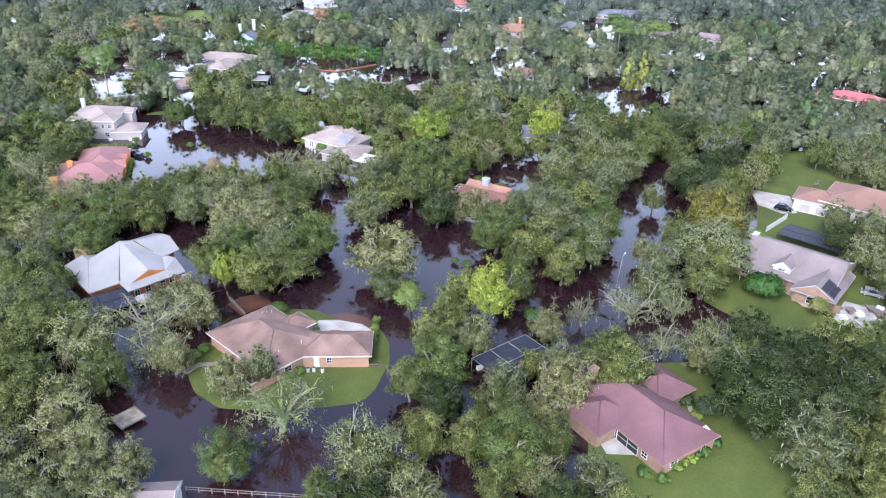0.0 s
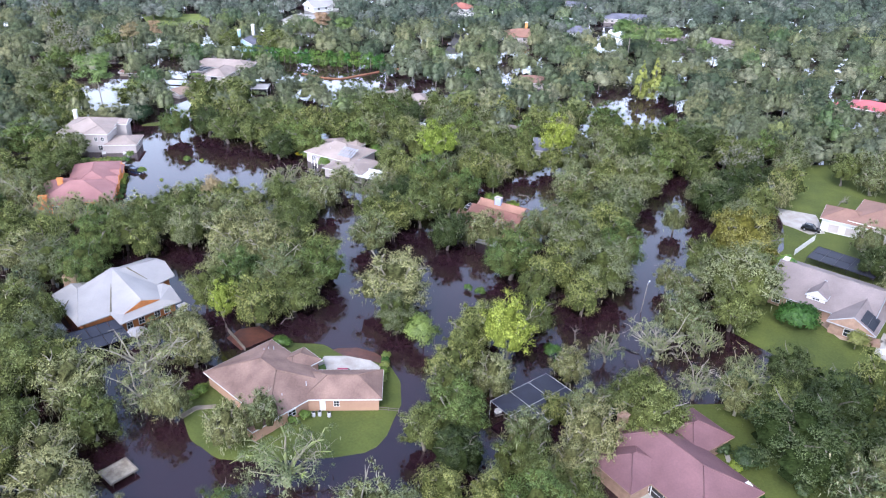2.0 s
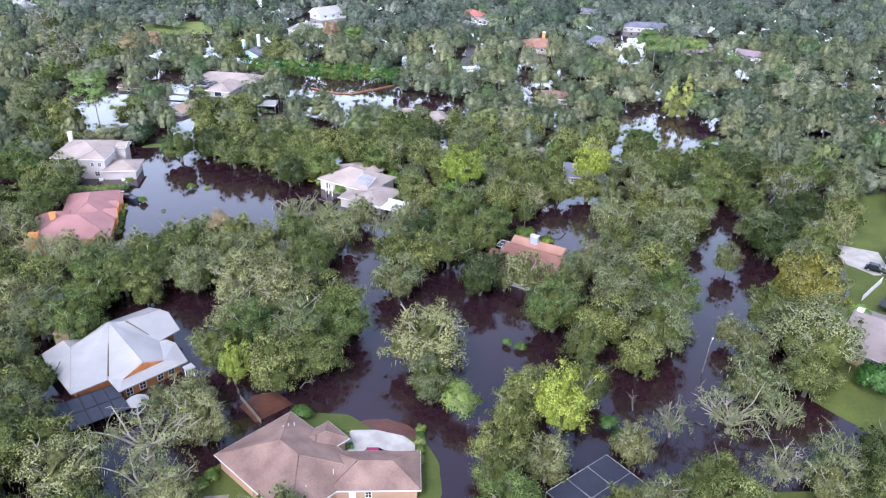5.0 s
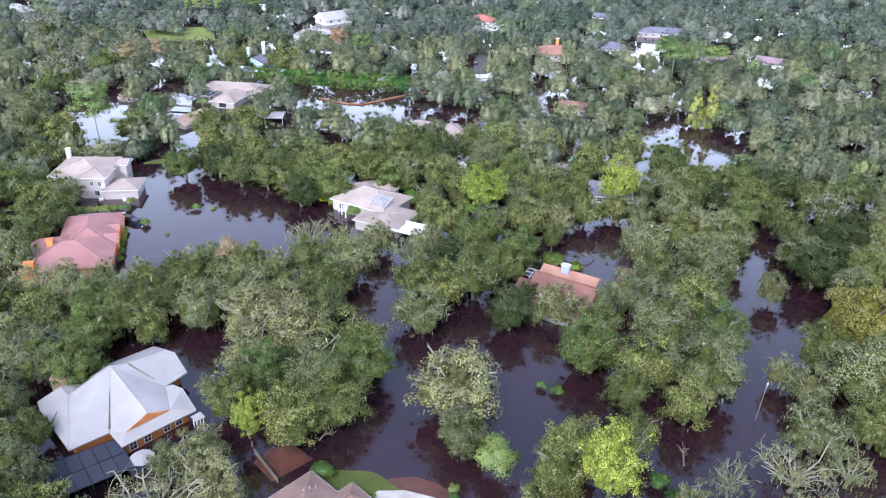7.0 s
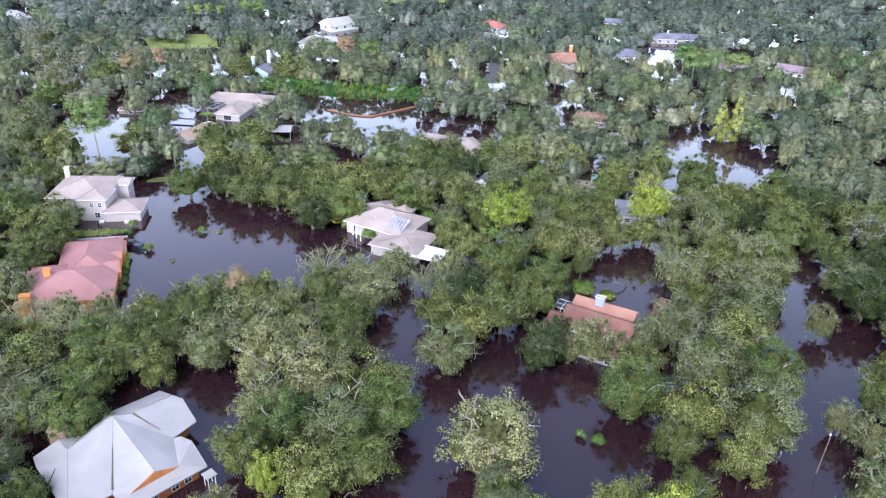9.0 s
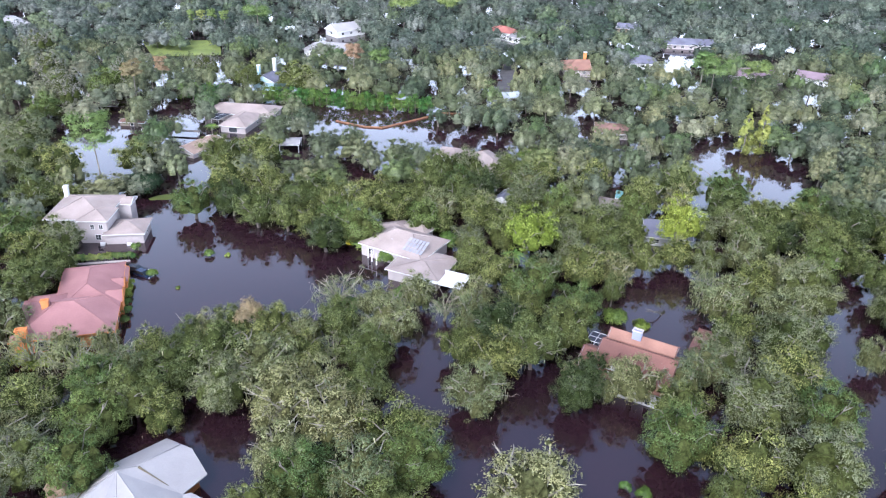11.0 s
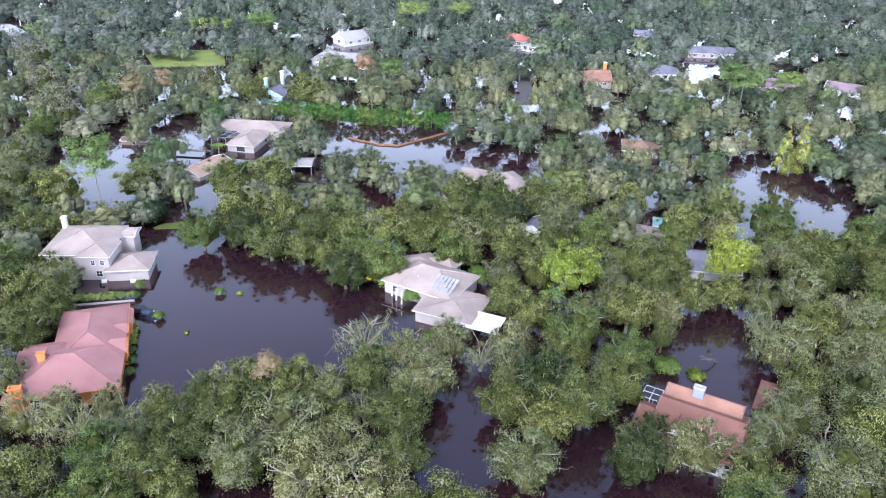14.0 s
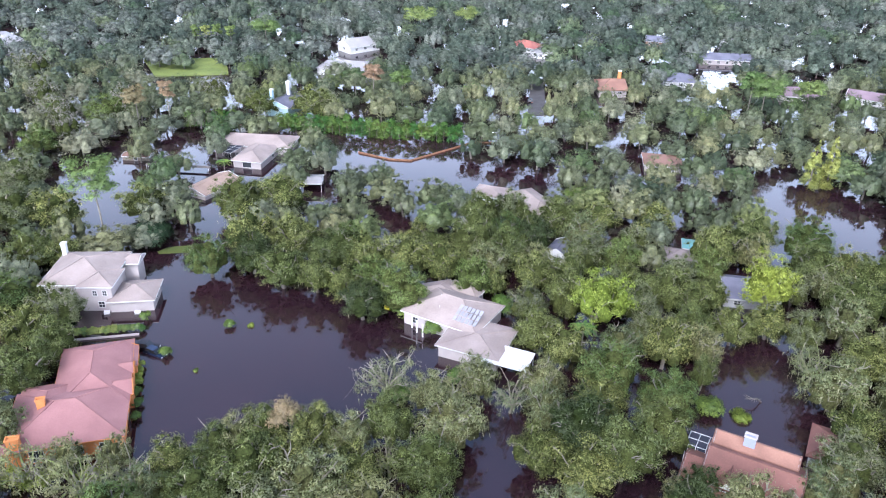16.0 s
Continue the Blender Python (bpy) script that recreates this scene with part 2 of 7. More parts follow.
BRICK = material("tan_brick", (0.33, 0.22, 0.16), 0.85, spread=0.25, scale=0.9, fine=9, bump=0.3, per_object=0.05)
PEACH = material("peach_stucco", (0.42, 0.26, 0.18), 0.85, spread=0.12, scale=0.5, fine=8, bump=0.2)
CREAM = material("cream_stucco", (0.43, 0.385, 0.375), 0.85, spread=0.1, scale=0.5, fine=8, bump=0.2)
ORANGE_WALL = material("orange_stucco", (0.55, 0.22, 0.075), 0.85, spread=0.12, scale=0.5, fine=8, bump=0.2)
GREY_WALL = material("grey_siding", (0.40, 0.40, 0.42), 0.8, spread=0.12, scale=0.5, fine=8)
BLUE_WALL = material("pale_blue_siding", (0.36, 0.50, 0.58), 0.75, spread=0.1, scale=0.5, fine=8)


def shingle(name, color, stain, spread=0.16, rough=0.85):
    return material(name, color, rough, spread=spread, scale=0.22, fine=3.5, bump=0.35, bump_scale=5, second=stain, spec=0.2)


ROOF_BROWN = shingle("pinkish_brown_shingles", (0.255, 0.170, 0.140), (0.150, 0.098, 0.082), 0.24)
ROOF_WHITE = shingle("white_metal_roof", (0.335, 0.320, 0.315), (0.285, 0.274, 0.270), 0.06, 0.5)
ROOF_PINK = shingle("mauve_shingles", (0.180, 0.098, 0.104), (0.138, 0.075, 0.082), 0.14)
ROOF_GREY = shingle("grey_shingles", (0.228, 0.190, 0.184), (0.172, 0.144, 0.140))
ROOF_TAN = shingle("tan_shingles", (0.330, 0.272, 0.245), (0.250, 0.205, 0.185))
ROOF_SALMON = shingle("salmon_shingles", (0.300, 0.155, 0.150), (0.245, 0.125, 0.122), 0.10)
ROOF_RUST = shingle("rust_tiles", (0.205, 0.100, 0.080), (0.135, 0.068, 0.056))
ROOF_ORANGE = shingle("orange_tiles", (0.310, 0.170, 0.125), (0.235, 0.128, 0.095))
ROOF_TERRA = shingle("pale_terracotta_shingles", (0.255, 0.152, 0.120), (0.195, 0.116, 0.092))
ROOF_SLATE = shingle("blue_grey_shingles", (0.170, 0.170, 0.212), (0.119, 0.119, 0.153))
ROOF_MAUVE_FAR = shingle("dusky_shingles", (0.255, 0.187, 0.212), (0.196, 0.145, 0.162))
ROOF_TEAL = shingle("teal_metal_roof", (0.170, 0.357, 0.340), (0.136, 0.289, 0.281), 0.08, 0.5)
ROOF_SAND = shingle("sandy_shingles", (0.36, 0.262, 0.205), (0.28, 0.20, 0.155))
ROOF_CORAL = shingle("coral_red_metal_roof", (0.46, 0.135, 0.145), (0.38, 0.11, 0.12), 0.08, 0.5)
ROOF_RED = shingle("red_tiles", (0.36, 0.14, 0.11), (0.28, 0.11, 0.09))


# ---- building tools ----
def mesh_object(name, verts, faces, mat, parent=None, label="", smooth=False):
    me = bpy.data.meshes.new(name)
    me.from_pydata([tuple(v) for v in verts], [], [tuple(f) for f in faces])
    me.materials.append(mat)
    if smooth:
        me.shade_smooth()
    ob = new(name, me)
    ob.parent = parent
    if label:
        ob["label"] = label
    return ob


def sprays_object(name, verts, mat, parent=None, label="", normals=None, tint=None, heart=None):
    """Many loose leaf sprays, three rows of verts each, shaded as the soft masses that they make up."""
    me = bpy.data.meshes.new(name)
    sprays = np.arange(len(verts), dtype=np.int32)
    if heart is not None:
        sprays = np.concatenate([sprays, heart[1].ravel() + len(verts)]).astype(np.int32)
        verts, normals = np.concatenate([verts, heart[0]]), np.concatenate([normals, heart[2]])
    me.vertices.add(len(verts))
    me.vertices.foreach_set("co", np.asarray(verts, np.float32).ravel())
    count = len(sprays)
    me.loops.add(count)
    me.loops.foreach_set("vertex_index", sprays)
    me.polygons.add(count // 3)
    me.polygons.foreach_set("loop_start", np.arange(0, count, 3, dtype=np.int32))
    me.polygons.foreach_set("loop_total", np.full(count // 3, 3, np.int32))
    me.update(calc_edges=True)
    if normals is not None:
        me.polygons.foreach_set("use_smooth", np.ones(count // 3, bool))
        me.normals_split_custom_set_from_vertices(np.asarray(normals, np.float32))
    if tint is not None:
        me.attributes.new("tree_tint", "FLOAT", "POINT").data.foreach_set("value", np.asarray(tint, np.float32))
    me.materials.append(mat)
    ob = new(name, me)
    ob.parent = parent
    return tagged(ob, label, kind="stuff")


def part(name, bm, mat, parent=None, label="", bevel=0.0):
    """Links a bmesh as one mesh object under a thing or a part."""
    if bevel:
        bmesh.ops.bevel(bm, geom=bm.edges[:], offset=bevel, segments=1, affect="EDGES")
    me = bpy.data.meshes.new(name)
    bm.to_mesh(me)
    bm.free()
    me.materials.append(mat)
    ob = new(name, me)
    ob.parent = parent
    if label:
        ob["label"] = label
    return ob


def box(bm, lo, hi, m=Matrix()):
    """Adds a box between two corners."""
    vs = [bm.verts.new(m @ Vector((x, y, z))) for z in (lo[2], hi[2]) for x, y in ((lo[0], lo[1]), (hi[0], lo[1]), (hi[0], hi[1]), (lo[0], hi[1]))]
    for f in ((3, 2, 1, 0), (4, 5, 6, 7), (0, 1, 5, 4), (1, 2, 6, 5), (2, 3, 7, 6), (3, 0, 4, 7)):
        bm.faces.new([vs[i] for i in f])
    return bm


def boxed(name, lo, hi, mat, parent=None, label="", bevel=0.0, m=Matrix()):
    return part(name, box(bmesh.new(), lo, hi, m), mat, parent, label, bevel)


def tube_arrays(points, radii, sides):
    """A tapered tube along points: verts and faces."""
    points = [Vector([float(c) for c in p]) for p in points]
    verts, faces = [], []
    for i, p in enumerate(points):
        way = (points[min(i + 1, len(points) - 1)] - points[max(i - 1, 0)]).normalized()
        side = way.cross(Vector((0.31, 0.17, 0.93)))
        side = side.normalized() if side.length > 1e-3 else Vector((1, 0, 0))
        other = way.cross(side)
        for k in range(sides):
            a = 2 * math.pi * k / sides
            verts.append(p + float(radii[i]) * (math.cos(a) * side + math.sin(a) * other))
    for i in range(len(points) - 1):
        for k in range(sides):
            j = (k + 1) % sides
            faces.append((i * sides + k, i * sides + j, (i + 1) * sides + j, (i + 1) * sides + k))
    faces.append(tuple(range((len(points) - 1) * sides, len(points) * sides)))
    return verts, faces


def tubes(name, runs, mat, parent=None, label="", sides=5):
    verts, faces = [], []
    for points, radii in runs:
        v, f = tube_arrays(points, radii, sides)
        faces += [tuple(i + len(verts) for i in face) for face in f]
        verts += v
    return mesh_object(name, verts, faces, mat, parent, label, smooth=True)


def thing(name, label, category, m=Matrix(), group="", kind=""):
    """An Empty at the base of a thing, which carries its parts."""
    ob = new(name)
    ob.empty_display_size = 0.5
    ob.matrix_basis = m
    return tagged(ob, label, category, group, kind)


def spread_sprays(rng, at, out, size, lift=0.45, tumble=0.8, wide=0.58):
    """Leaf sprays: one slim three-cornered piece at each place, facing roughly outwards and up."""
    n = len(at)
    normal = out + tumble * rng.normal(size=(n, 3)) + np.array([0, 0, lift])
    normal /= np.linalg.norm(normal, axis=1)[:, None]
    t = np.cross(normal, rng.normal(size=(n, 3)))
    t /= np.linalg.norm(t, axis=1)[:, None]
    s = np.cross(normal, t)
    size = size * rng.uniform(0.55, 1.45, (n, 1))
    return np.stack([at + t * size * 1.2, at - t * size * 0.75 + s * size * wide, at - t * size * 0.7 - s * size * wide], 1).reshape(-1, 3)


OCTA = np.array([(1, 0, 0), (0, 1, 0), (0, 0, 1), (-1, 0, 0), (0, -1, 0), (0, 0, -0.6)], float)
OCTA_FACES = np.array([(0, 1, 2), (1, 3, 2), (3, 4, 2), (4, 0, 2)])
OCTA_SOLID = np.array([(0, 1, 2), (1, 3, 2), (3, 4, 2), (4, 0, 2), (1, 0, 5), (3, 1, 5), (4, 3, 5), (0, 4, 5)])


def clumps_cloud(rng, centres, radii, per, size, flat=0.75, core=0.55, own=0.55, rough=0.24, **kw):
    """Leaf sprays on the shells of many clumps, each round a small dense heart: their corners, and the normals of the masses."""
    centres, radii = np.asarray(centres, float), np.asarray(radii, float)
    counts = np.maximum(5, (per * (radii / radii.mean()) ** 2)).astype(int)
    which = np.repeat(np.arange(len(centres)), counts)
    way = rng.normal(size=(len(which), 3))
    way[:, 2] = np.abs(way[:, 2]) * 1.1 - 0.35
    way /= np.linalg.norm(way, axis=1)[:, None]
    squash = np.array([1, 1, flat])
    at = centres[which] + way * (radii[which] * (0.48 + rng.uniform(0, 1.0, len(which)) ** 0.75 * 0.70))[:, None] * squash
    middle = centres.mean(0) * np.array([1, 1, 0.7])

    def soften(place, out, rough):
        whole = place - middle
        whole /= np.linalg.norm(whole, axis=1)[:, None] + 1e-6
        soft = own * out + 0.75 * whole + rough * rng.normal(size=out.shape) + np.array([0, 0, 0.12])
        return soft / np.linalg.norm(soft, axis=1)[:, None]

    soft = soften(at, way, rough)
    tri = spread_sprays(rng, at, way, size, **kw).reshape(-1, 3, 3)
    away = (np.cross(tri[:, 1] - tri[:, 0], tri[:, 2] - tri[:, 0]) * soft).sum(1) < 0
    tri[away] = tri[away][:, ::-1]
    verts, normals = tri.reshape(-1, 3), np.repeat(soft, 3, axis=0)
    if core:
        a = rng.uniform(0, 6.28, len(centres))
        c, d = np.cos(a), np.sin(a)
        spin = np.stack([np.stack([c, -d, 0 * a], 1), np.stack([d, c, 0 * a], 1), np.stack([0 * a, 0 * a, 1 + 0 * a], 1)], 1)
        out = np.einsum("nij,kj->nki", spin, OCTA) * rng.uniform(0.8, 1.15, (len(centres), 6, 1))
        place = centres[:, None] + out * (core * radii)[:, None, None] * squash
        heart, heart_way = place[:, OCTA_FACES].reshape(-1, 3), out[:, OCTA_FACES].reshape(-1, 3)
        verts = np.concatenate([verts, heart])
        normals = np.concatenate([normals, soften(heart, heart_way / np.linalg.norm(heart_way, axis=1)[:, None], 0.05)])
    return verts, normals


def inside(x, y, poly):
    hit = False
    for i in range(len(poly)):
        (x0, y0), (x1, y1) = poly[i - 1], poly[i]
        if (y0 > y) != (y1 > y) and x < (x1 - x0) * (y - y0) / (y1 - y0) + x0:
            hit = not hit
    return hit


def edge_distance(x, y, poly):
    """How far (x, y) is from a polygon's outline; minus inside it."""
    best = 1e9
    for i in range(len(poly)):
        (x0, y0), (x1, y1) = poly[i - 1], poly[i]
        dx, dy = x1 - x0, y1 - y0
        k = min(1, max(0, ((x - x0) * dx + (y - y0) * dy) / (dx * dx + dy * dy + 1e-9)))
        best = min(best, math.hypot(x - x0 - k * dx, y - y0 - k * dy))
    return -best if inside(x, y, poly) else best


# ---- plan: openings between the trees, and dry land ----
CLEARINGS = []
LAGOON = [
    [(-94.9, 239.1), (-78.8, 237), (-64, 225.9), (-53.6, 223), (-44.6, 220.1), (-42.7, 213.4), (-48.9, 206.2), (-50.2, 194.5), (-56.7, 198.1), (-66.2, 203.4), (-72, 199.4), (-79, 191.3), (-81.8, 187.9), (-88.3, 205.5), (-85.5, 212.6), (-90.3, 224.3)],
    [(-138.2, 308.3), (-126.1, 311.2), (-116, 276), (-123.1, 275.8)],
    [(-103, 264.5), (-92.1, 264.8), (-89.8, 251.2), (-98.7, 251)],
    [(-109.6, 311.8), (-88, 312.7), (-89.2, 288.3), (-101, 276.5), (-105.4, 291.8)],
    [(-128, 337.9), (-116.2, 338.4), (-110.3, 314.3), (-121.9, 313.8)],
]
CLEARINGS += LAGOON
CHANNEL = [
    [(-43.8, 123), (-39.6, 128.6), (-32.9, 133), (-25.5, 134.5), (-23.7, 144.8), (-19.5, 143.5), (-17.9, 135.3), (-12.7, 130), (-6.1, 130.8), (-7.3, 124), (-20.6, 123.6), (-31.6, 124.4)],
    [(-29.7, 168.7), (-22.8, 161.3), (-14.6, 161.6), (-7.2, 167.6), (2.8, 160.4), (9.6, 145.9), (16.5, 143.2), (23.9, 137.3), (34.8, 138.3), (40.7, 139.8), (37.7, 134.5), (29.9, 131.8), (20, 129.2), (16.5, 135.1), (4.9, 138.7), (-0, 133.4), (-2.7, 132.1), (-2, 145.5), (-6.7, 153.2), (-18.7, 159.6)],
    [(46.3, 174.9), (53.2, 171), (51.2, 162.2), (44, 161.1)],
    [(39.5, 150), (42.6, 147), (40.2, 139.8), (35.3, 139.6)],
    [(60.4, 207.4), (62.6, 201.7), (58.2, 188.1), (56.1, 190.6)],
]
CLEARINGS += CHANNEL
SOUTH = [
    [(-51.4, 96.1), (-47.1, 102.9), (-40.2, 103.1), (-37.4, 95.1), (-33.5, 79.4), (-35.5, 77.2), (-38.9, 78.2), (-47.2, 87.6)],
    [(-17.1, 104.7), (-8.7, 105), (-6.5, 100.4), (-6.5, 92.7), (-14.7, 93.1), (-18.5, 95)],
    [(-27.4, 88.2), (-20.4, 91), (-17.2, 86.7), (-17.9, 76.7), (-24.4, 78.6)],
    [(1.8, 83.7), (5, 85), (4.8, 76.1), (1.8, 76)],
    [(-42.8, 108.6), (-38.5, 110.5), (-35.1, 98), (-38.2, 97.9)],
    [(-41, 78.6), (-33.9, 79.4), (-18.9, 78.2), (-18.4, 75.4), (-39.6, 74.8)],
    [(-70.9, 145.3), (-73.2, 159.4), (-64.1, 161.4), (-58.3, 151.3)],
]
CLEARINGS += SOUTH
ROOFS_A = [
    [(-40.5, 113.6), (-32.5, 123.8), (-21.3, 120.3), (-11.8, 118.7), (-8.3, 113.4), (-10.5, 104.1), (-20.2, 106.2), (-29.2, 99.7), (-38.5, 110.5)],
    [(-76.8, 138.3), (-69.9, 150.2), (-59, 155), (-51.6, 137.6), (-58.9, 130.5), (-67.6, 128.6)],
    [(23.2, 97.1), (28.1, 104.7), (38, 106.6), (42.1, 90.4), (31.7, 82.3), (22.6, 85.5)],
    [(70.8, 160.4), (82.5, 167.1), (92.8, 157.1), (89.5, 147.4), (78.4, 128.3), (68.4, 127.9), (64.8, 141.3)],
    [(93.2, 188.7), (110.5, 195.6), (134.1, 183.4), (120.6, 162.8), (97.8, 167.9), (89.4, 174)],
    [(-100.6, 183.9), (-105.5, 200.4), (-103.4, 208.7), (-91.2, 212.5), (-83.2, 190.6), (-82.4, 182.3), (-93.5, 187.8)],
]
CLEARINGS += ROOFS_A
ROOFS_B = [
    [(-118.4, 230.2), (-119.2, 247.6), (-104.7, 248), (-93.2, 235.5), (-89.5, 220.2), (-90, 210.7), (-102.7, 209.6), (-106.7, 223.9)],
    [(-43.2, 225.3), (-33.5, 235), (-22.6, 223.6), (-23.5, 211.9), (-34.9, 210.8), (-40.2, 215.3)],
    [(4.6, 191.1), (7.5, 191.9), (17.6, 185.4), (15.7, 181.7), (5.5, 182.8), (0.9, 180.4)],
]
CLEARINGS += ROOFS_B
YARDS = [
    [(38.9, 106.6), (43.9, 100.7), (44.7, 89.2), (52.5, 87.6), (49.9, 77.3), (29.2, 76.7), (32.1, 82.4), (41.9, 89.7)],
    [(56.9, 129.5), (65.7, 138.9), (72.8, 128.1), (68.9, 123.8), (59.2, 123.4)],
    [(83.3, 188.2), (93.9, 188.7), (82.7, 164), (75.9, 163.7)],
    [(99.4, 214.9), (115.6, 206.6), (104.6, 189.3), (92.4, 188.7)],
    [(78.3, 130.4), (90.5, 135.3), (85, 124.5), (74.7, 120.2)],
    [(18.8, 84.2), (23.2, 86.7), (25.6, 82.2), (22.5, 77.8)],
]
CLEARINGS += YARDS
FAR_WATER_A = [
    [(51.7, 291.2), (60.4, 289.5), (71.6, 280.3), (73.7, 264.9), (65.8, 249.7), (59.7, 255.3), (51.3, 267.4), (50.2, 283.3)],
    [(8.4, 197.6), (16, 203.2), (26.7, 207.5), (26.6, 197.9), (20.7, 190.7), (13.9, 191.9)],
    [(-69.1, 323.7), (-56.4, 319), (-28.7, 318.6), (-18.5, 315.5), (-23.4, 288.6), (-32.6, 294.4), (-38.9, 298.5), (-50.3, 302.5), (-66.2, 313.6)],
    [(-92.4, 353.1), (-58.7, 348.4), (-27.8, 345), (-28.2, 331.3), (-57.4, 331.1), (-89.5, 337.6)],
    [(-55.1, 281.7), (-50.6, 281.9), (-42.6, 263.1), (-48, 261.3)],
    [(-19, 308.2), (-1.2, 304.3), (-9.8, 287.1), (-20.2, 290.7)],
    [(-158.4, 417.4), (-128.3, 427.4), (-120.5, 399.4), (-147, 393.6)],
]
CLEARINGS += FAR_WATER_A
FAR_WATER_B = [
    [(24.2, 357.6), (23.3, 330.3), (36.7, 319.2), (33.4, 310.3), (20.7, 322.2)],
    [(77.2, 430.3), (91.9, 426.2), (79.9, 398), (68.4, 397.4)],
    [(-1.2, 391), (5.3, 389.7), (1.2, 356.5), (-4.8, 356.2)],
]
CLEARINGS += FAR_WATER_B
FAR_ROOFS_A = [
    [(-104.4, 328.1), (-102.5, 333.2), (-85.6, 330.6), (-83.8, 320.9), (-86, 316.3), (-91.8, 310.1), (-97.3, 318.8)],
    [(-98.5, 372.4), (-91.3, 372.8), (-90.1, 358), (-95.2, 355.7)],
    [(-87.5, 453), (-85.6, 460.3), (-79.7, 483.7), (-71.8, 472.5), (-67.1, 437.7), (-74.6, 424.7), (-84.7, 437.8)],
    [(31, 408.3), (38.8, 408.8), (34.9, 390.5), (28.6, 390.2)],
    [(4.7, 480.7), (13.7, 473.6), (10.8, 454.5), (4.3, 466.9)],
    [(70.6, 488.3), (77.7, 484.8), (74.6, 472.9), (66.7, 472.4)],
    [(-16.1, 288.9), (-11.8, 289), (-7.8, 277.7), (-10.6, 275.5), (-15.2, 280.8)],
    [(-26.7, 289.7), (-20.8, 289.9), (-21.1, 284.4), (-26.9, 284.2)],
    [(30, 319), (36.2, 319.2), (33.9, 310.9), (28.3, 312.1)],
]
CLEARINGS += FAR_ROOFS_A
FAR_ROOFS_B = [
    [(18.1, 255.3), (24.5, 257.3), (23.1, 251.1), (17.1, 251)],
    [(28.3, 243.4), (33.6, 243.6), (31.8, 237.5), (26.4, 236.6)],
    [(60.2, 414.7), (69.6, 415.2), (66.3, 401.5), (56.6, 401)],
    [(88.9, 454.7), (108, 451.3), (103.9, 439.8), (85.3, 443.1)],
    [(105, 399.4), (117, 397.5), (112.2, 385.1), (99.6, 384.5)],
    [(127.4, 396.4), (138.8, 394.6), (130.1, 377.7), (120.3, 381.7)],
    [(-74.9, 297.1), (-68.8, 297.4), (-67.2, 285.1), (-72.9, 284.9)],
    [(-261.6, 505.1), (-239.9, 480.9), (-232.7, 461.9), (-241.6, 465)],
    [(-9.5, 257.6), (-5.6, 258.8), (-5.9, 253.8), (-9.7, 252.9)],
    [(118.5, 422.9), (134.3, 423.9), (127.6, 409.5), (112.4, 408.6)],
]
CLEARINGS += FAR_ROOFS_B
CHANNEL_EARLY = [
    [(17.7, 136.8), (25.5, 134.9), (33.6, 142.4), (40.5, 135.5), (45.1, 126.9), (55.4, 115.7), (52.2, 112.1), (43.1, 115.3), (36.4, 116.8), (26.6, 112.9), (18.9, 116.2), (13.2, 121.6), (11.3, 125.6), (16, 130)],
    [(-32.8, 130.2), (-24.7, 135), (-16.1, 140.2), (-13.8, 128.8), (-9.1, 124.8), (-6.1, 129.1), (-1.9, 138.4), (-6.3, 159.7), (1.5, 157.1), (7.6, 146.3), (2.7, 138.6), (-0.6, 129.3), (-7.7, 118.9), (-14.1, 120.6), (-29.3, 124)],
]
CLEARINGS += CHANNEL_EARLY
LAGOON_EARLY = [
    [(-91.7, 231.1), (-80.4, 231.9), (-58.1, 219.8), (-45.3, 206), (-50.2, 192.6), (-70.4, 204.4), (-72.5, 191.3), (-81.4, 190.8), (-86.1, 208.1)],
    [(-81.1, 191), (-92.4, 234.9), (-68.4, 231.8), (-51.9, 215.1), (-51.2, 197.9), (-67.7, 191.8)],
]
CLEARINGS += LAGOON_EARLY
POND_OPEN = [
    [(58.3, 305.9), (68.1, 304.9), (84.9, 282.9), (73.3, 260.7), (66.6, 266.6), (58.3, 281.1), (56.1, 295.4)],
    [(-157.4, 318.8), (-143.4, 309.9), (-136.2, 324.7), (-124.7, 297.5), (-120.4, 271.7), (-126.1, 271.5)],
    [(52.8, 293.6), (61.9, 292.7), (77.8, 272), (66.8, 251.1), (60.6, 256.7), (52.7, 270.3), (50.6, 283.7)],
    [(-150.5, 305.8), (-137.2, 297.4), (-130.4, 311.3), (-119.6, 285.7), (-115.6, 261.4), (-120.9, 261.3)],
]
CLEARINGS += POND_OPEN
CAGE = [
    [(7.5, 110.2), (14, 114.9), (15.7, 108.7), (11.1, 105)],
]
CLEARINGS += CAGE
CANOPY = [
    [(-27.7, 212.9), (-25.2, 216.7), (-18.7, 212.2), (-22.2, 207.7)],
    [(-25.3, 230.6), (-22.6, 236.3), (-20.3, 231.8), (-22.7, 226.7)],
]
CLEARINGS += CANOPY
CHANNEL_EAST = [
    [(60.2, 208.9), (64.8, 209.2), (56.8, 174.9), (52.4, 166.7), (46.6, 159.2), (43.8, 146.4), (37.9, 142.6), (38.4, 150.7), (46.5, 164.6), (51.1, 172.6)],
]
CLEARINGS += CHANNEL_EAST
CHANNEL_WEST = [
    [(-33.1, 183.9), (-24.6, 184.1), (-23.7, 177.9), (-12.7, 171.0), (-5.5, 175.4), (-4.1, 172.6), (8.2, 172.9), (5.2, 162.1), (-7.9, 158.5), (-19.5, 164.4), (-32.0, 170.2)],
    [(-23.3, 152.1), (-14.3, 152.4), (-14.2, 132.8), (-24.1, 134.5)],
]
CLEARINGS += CHANNEL_WEST
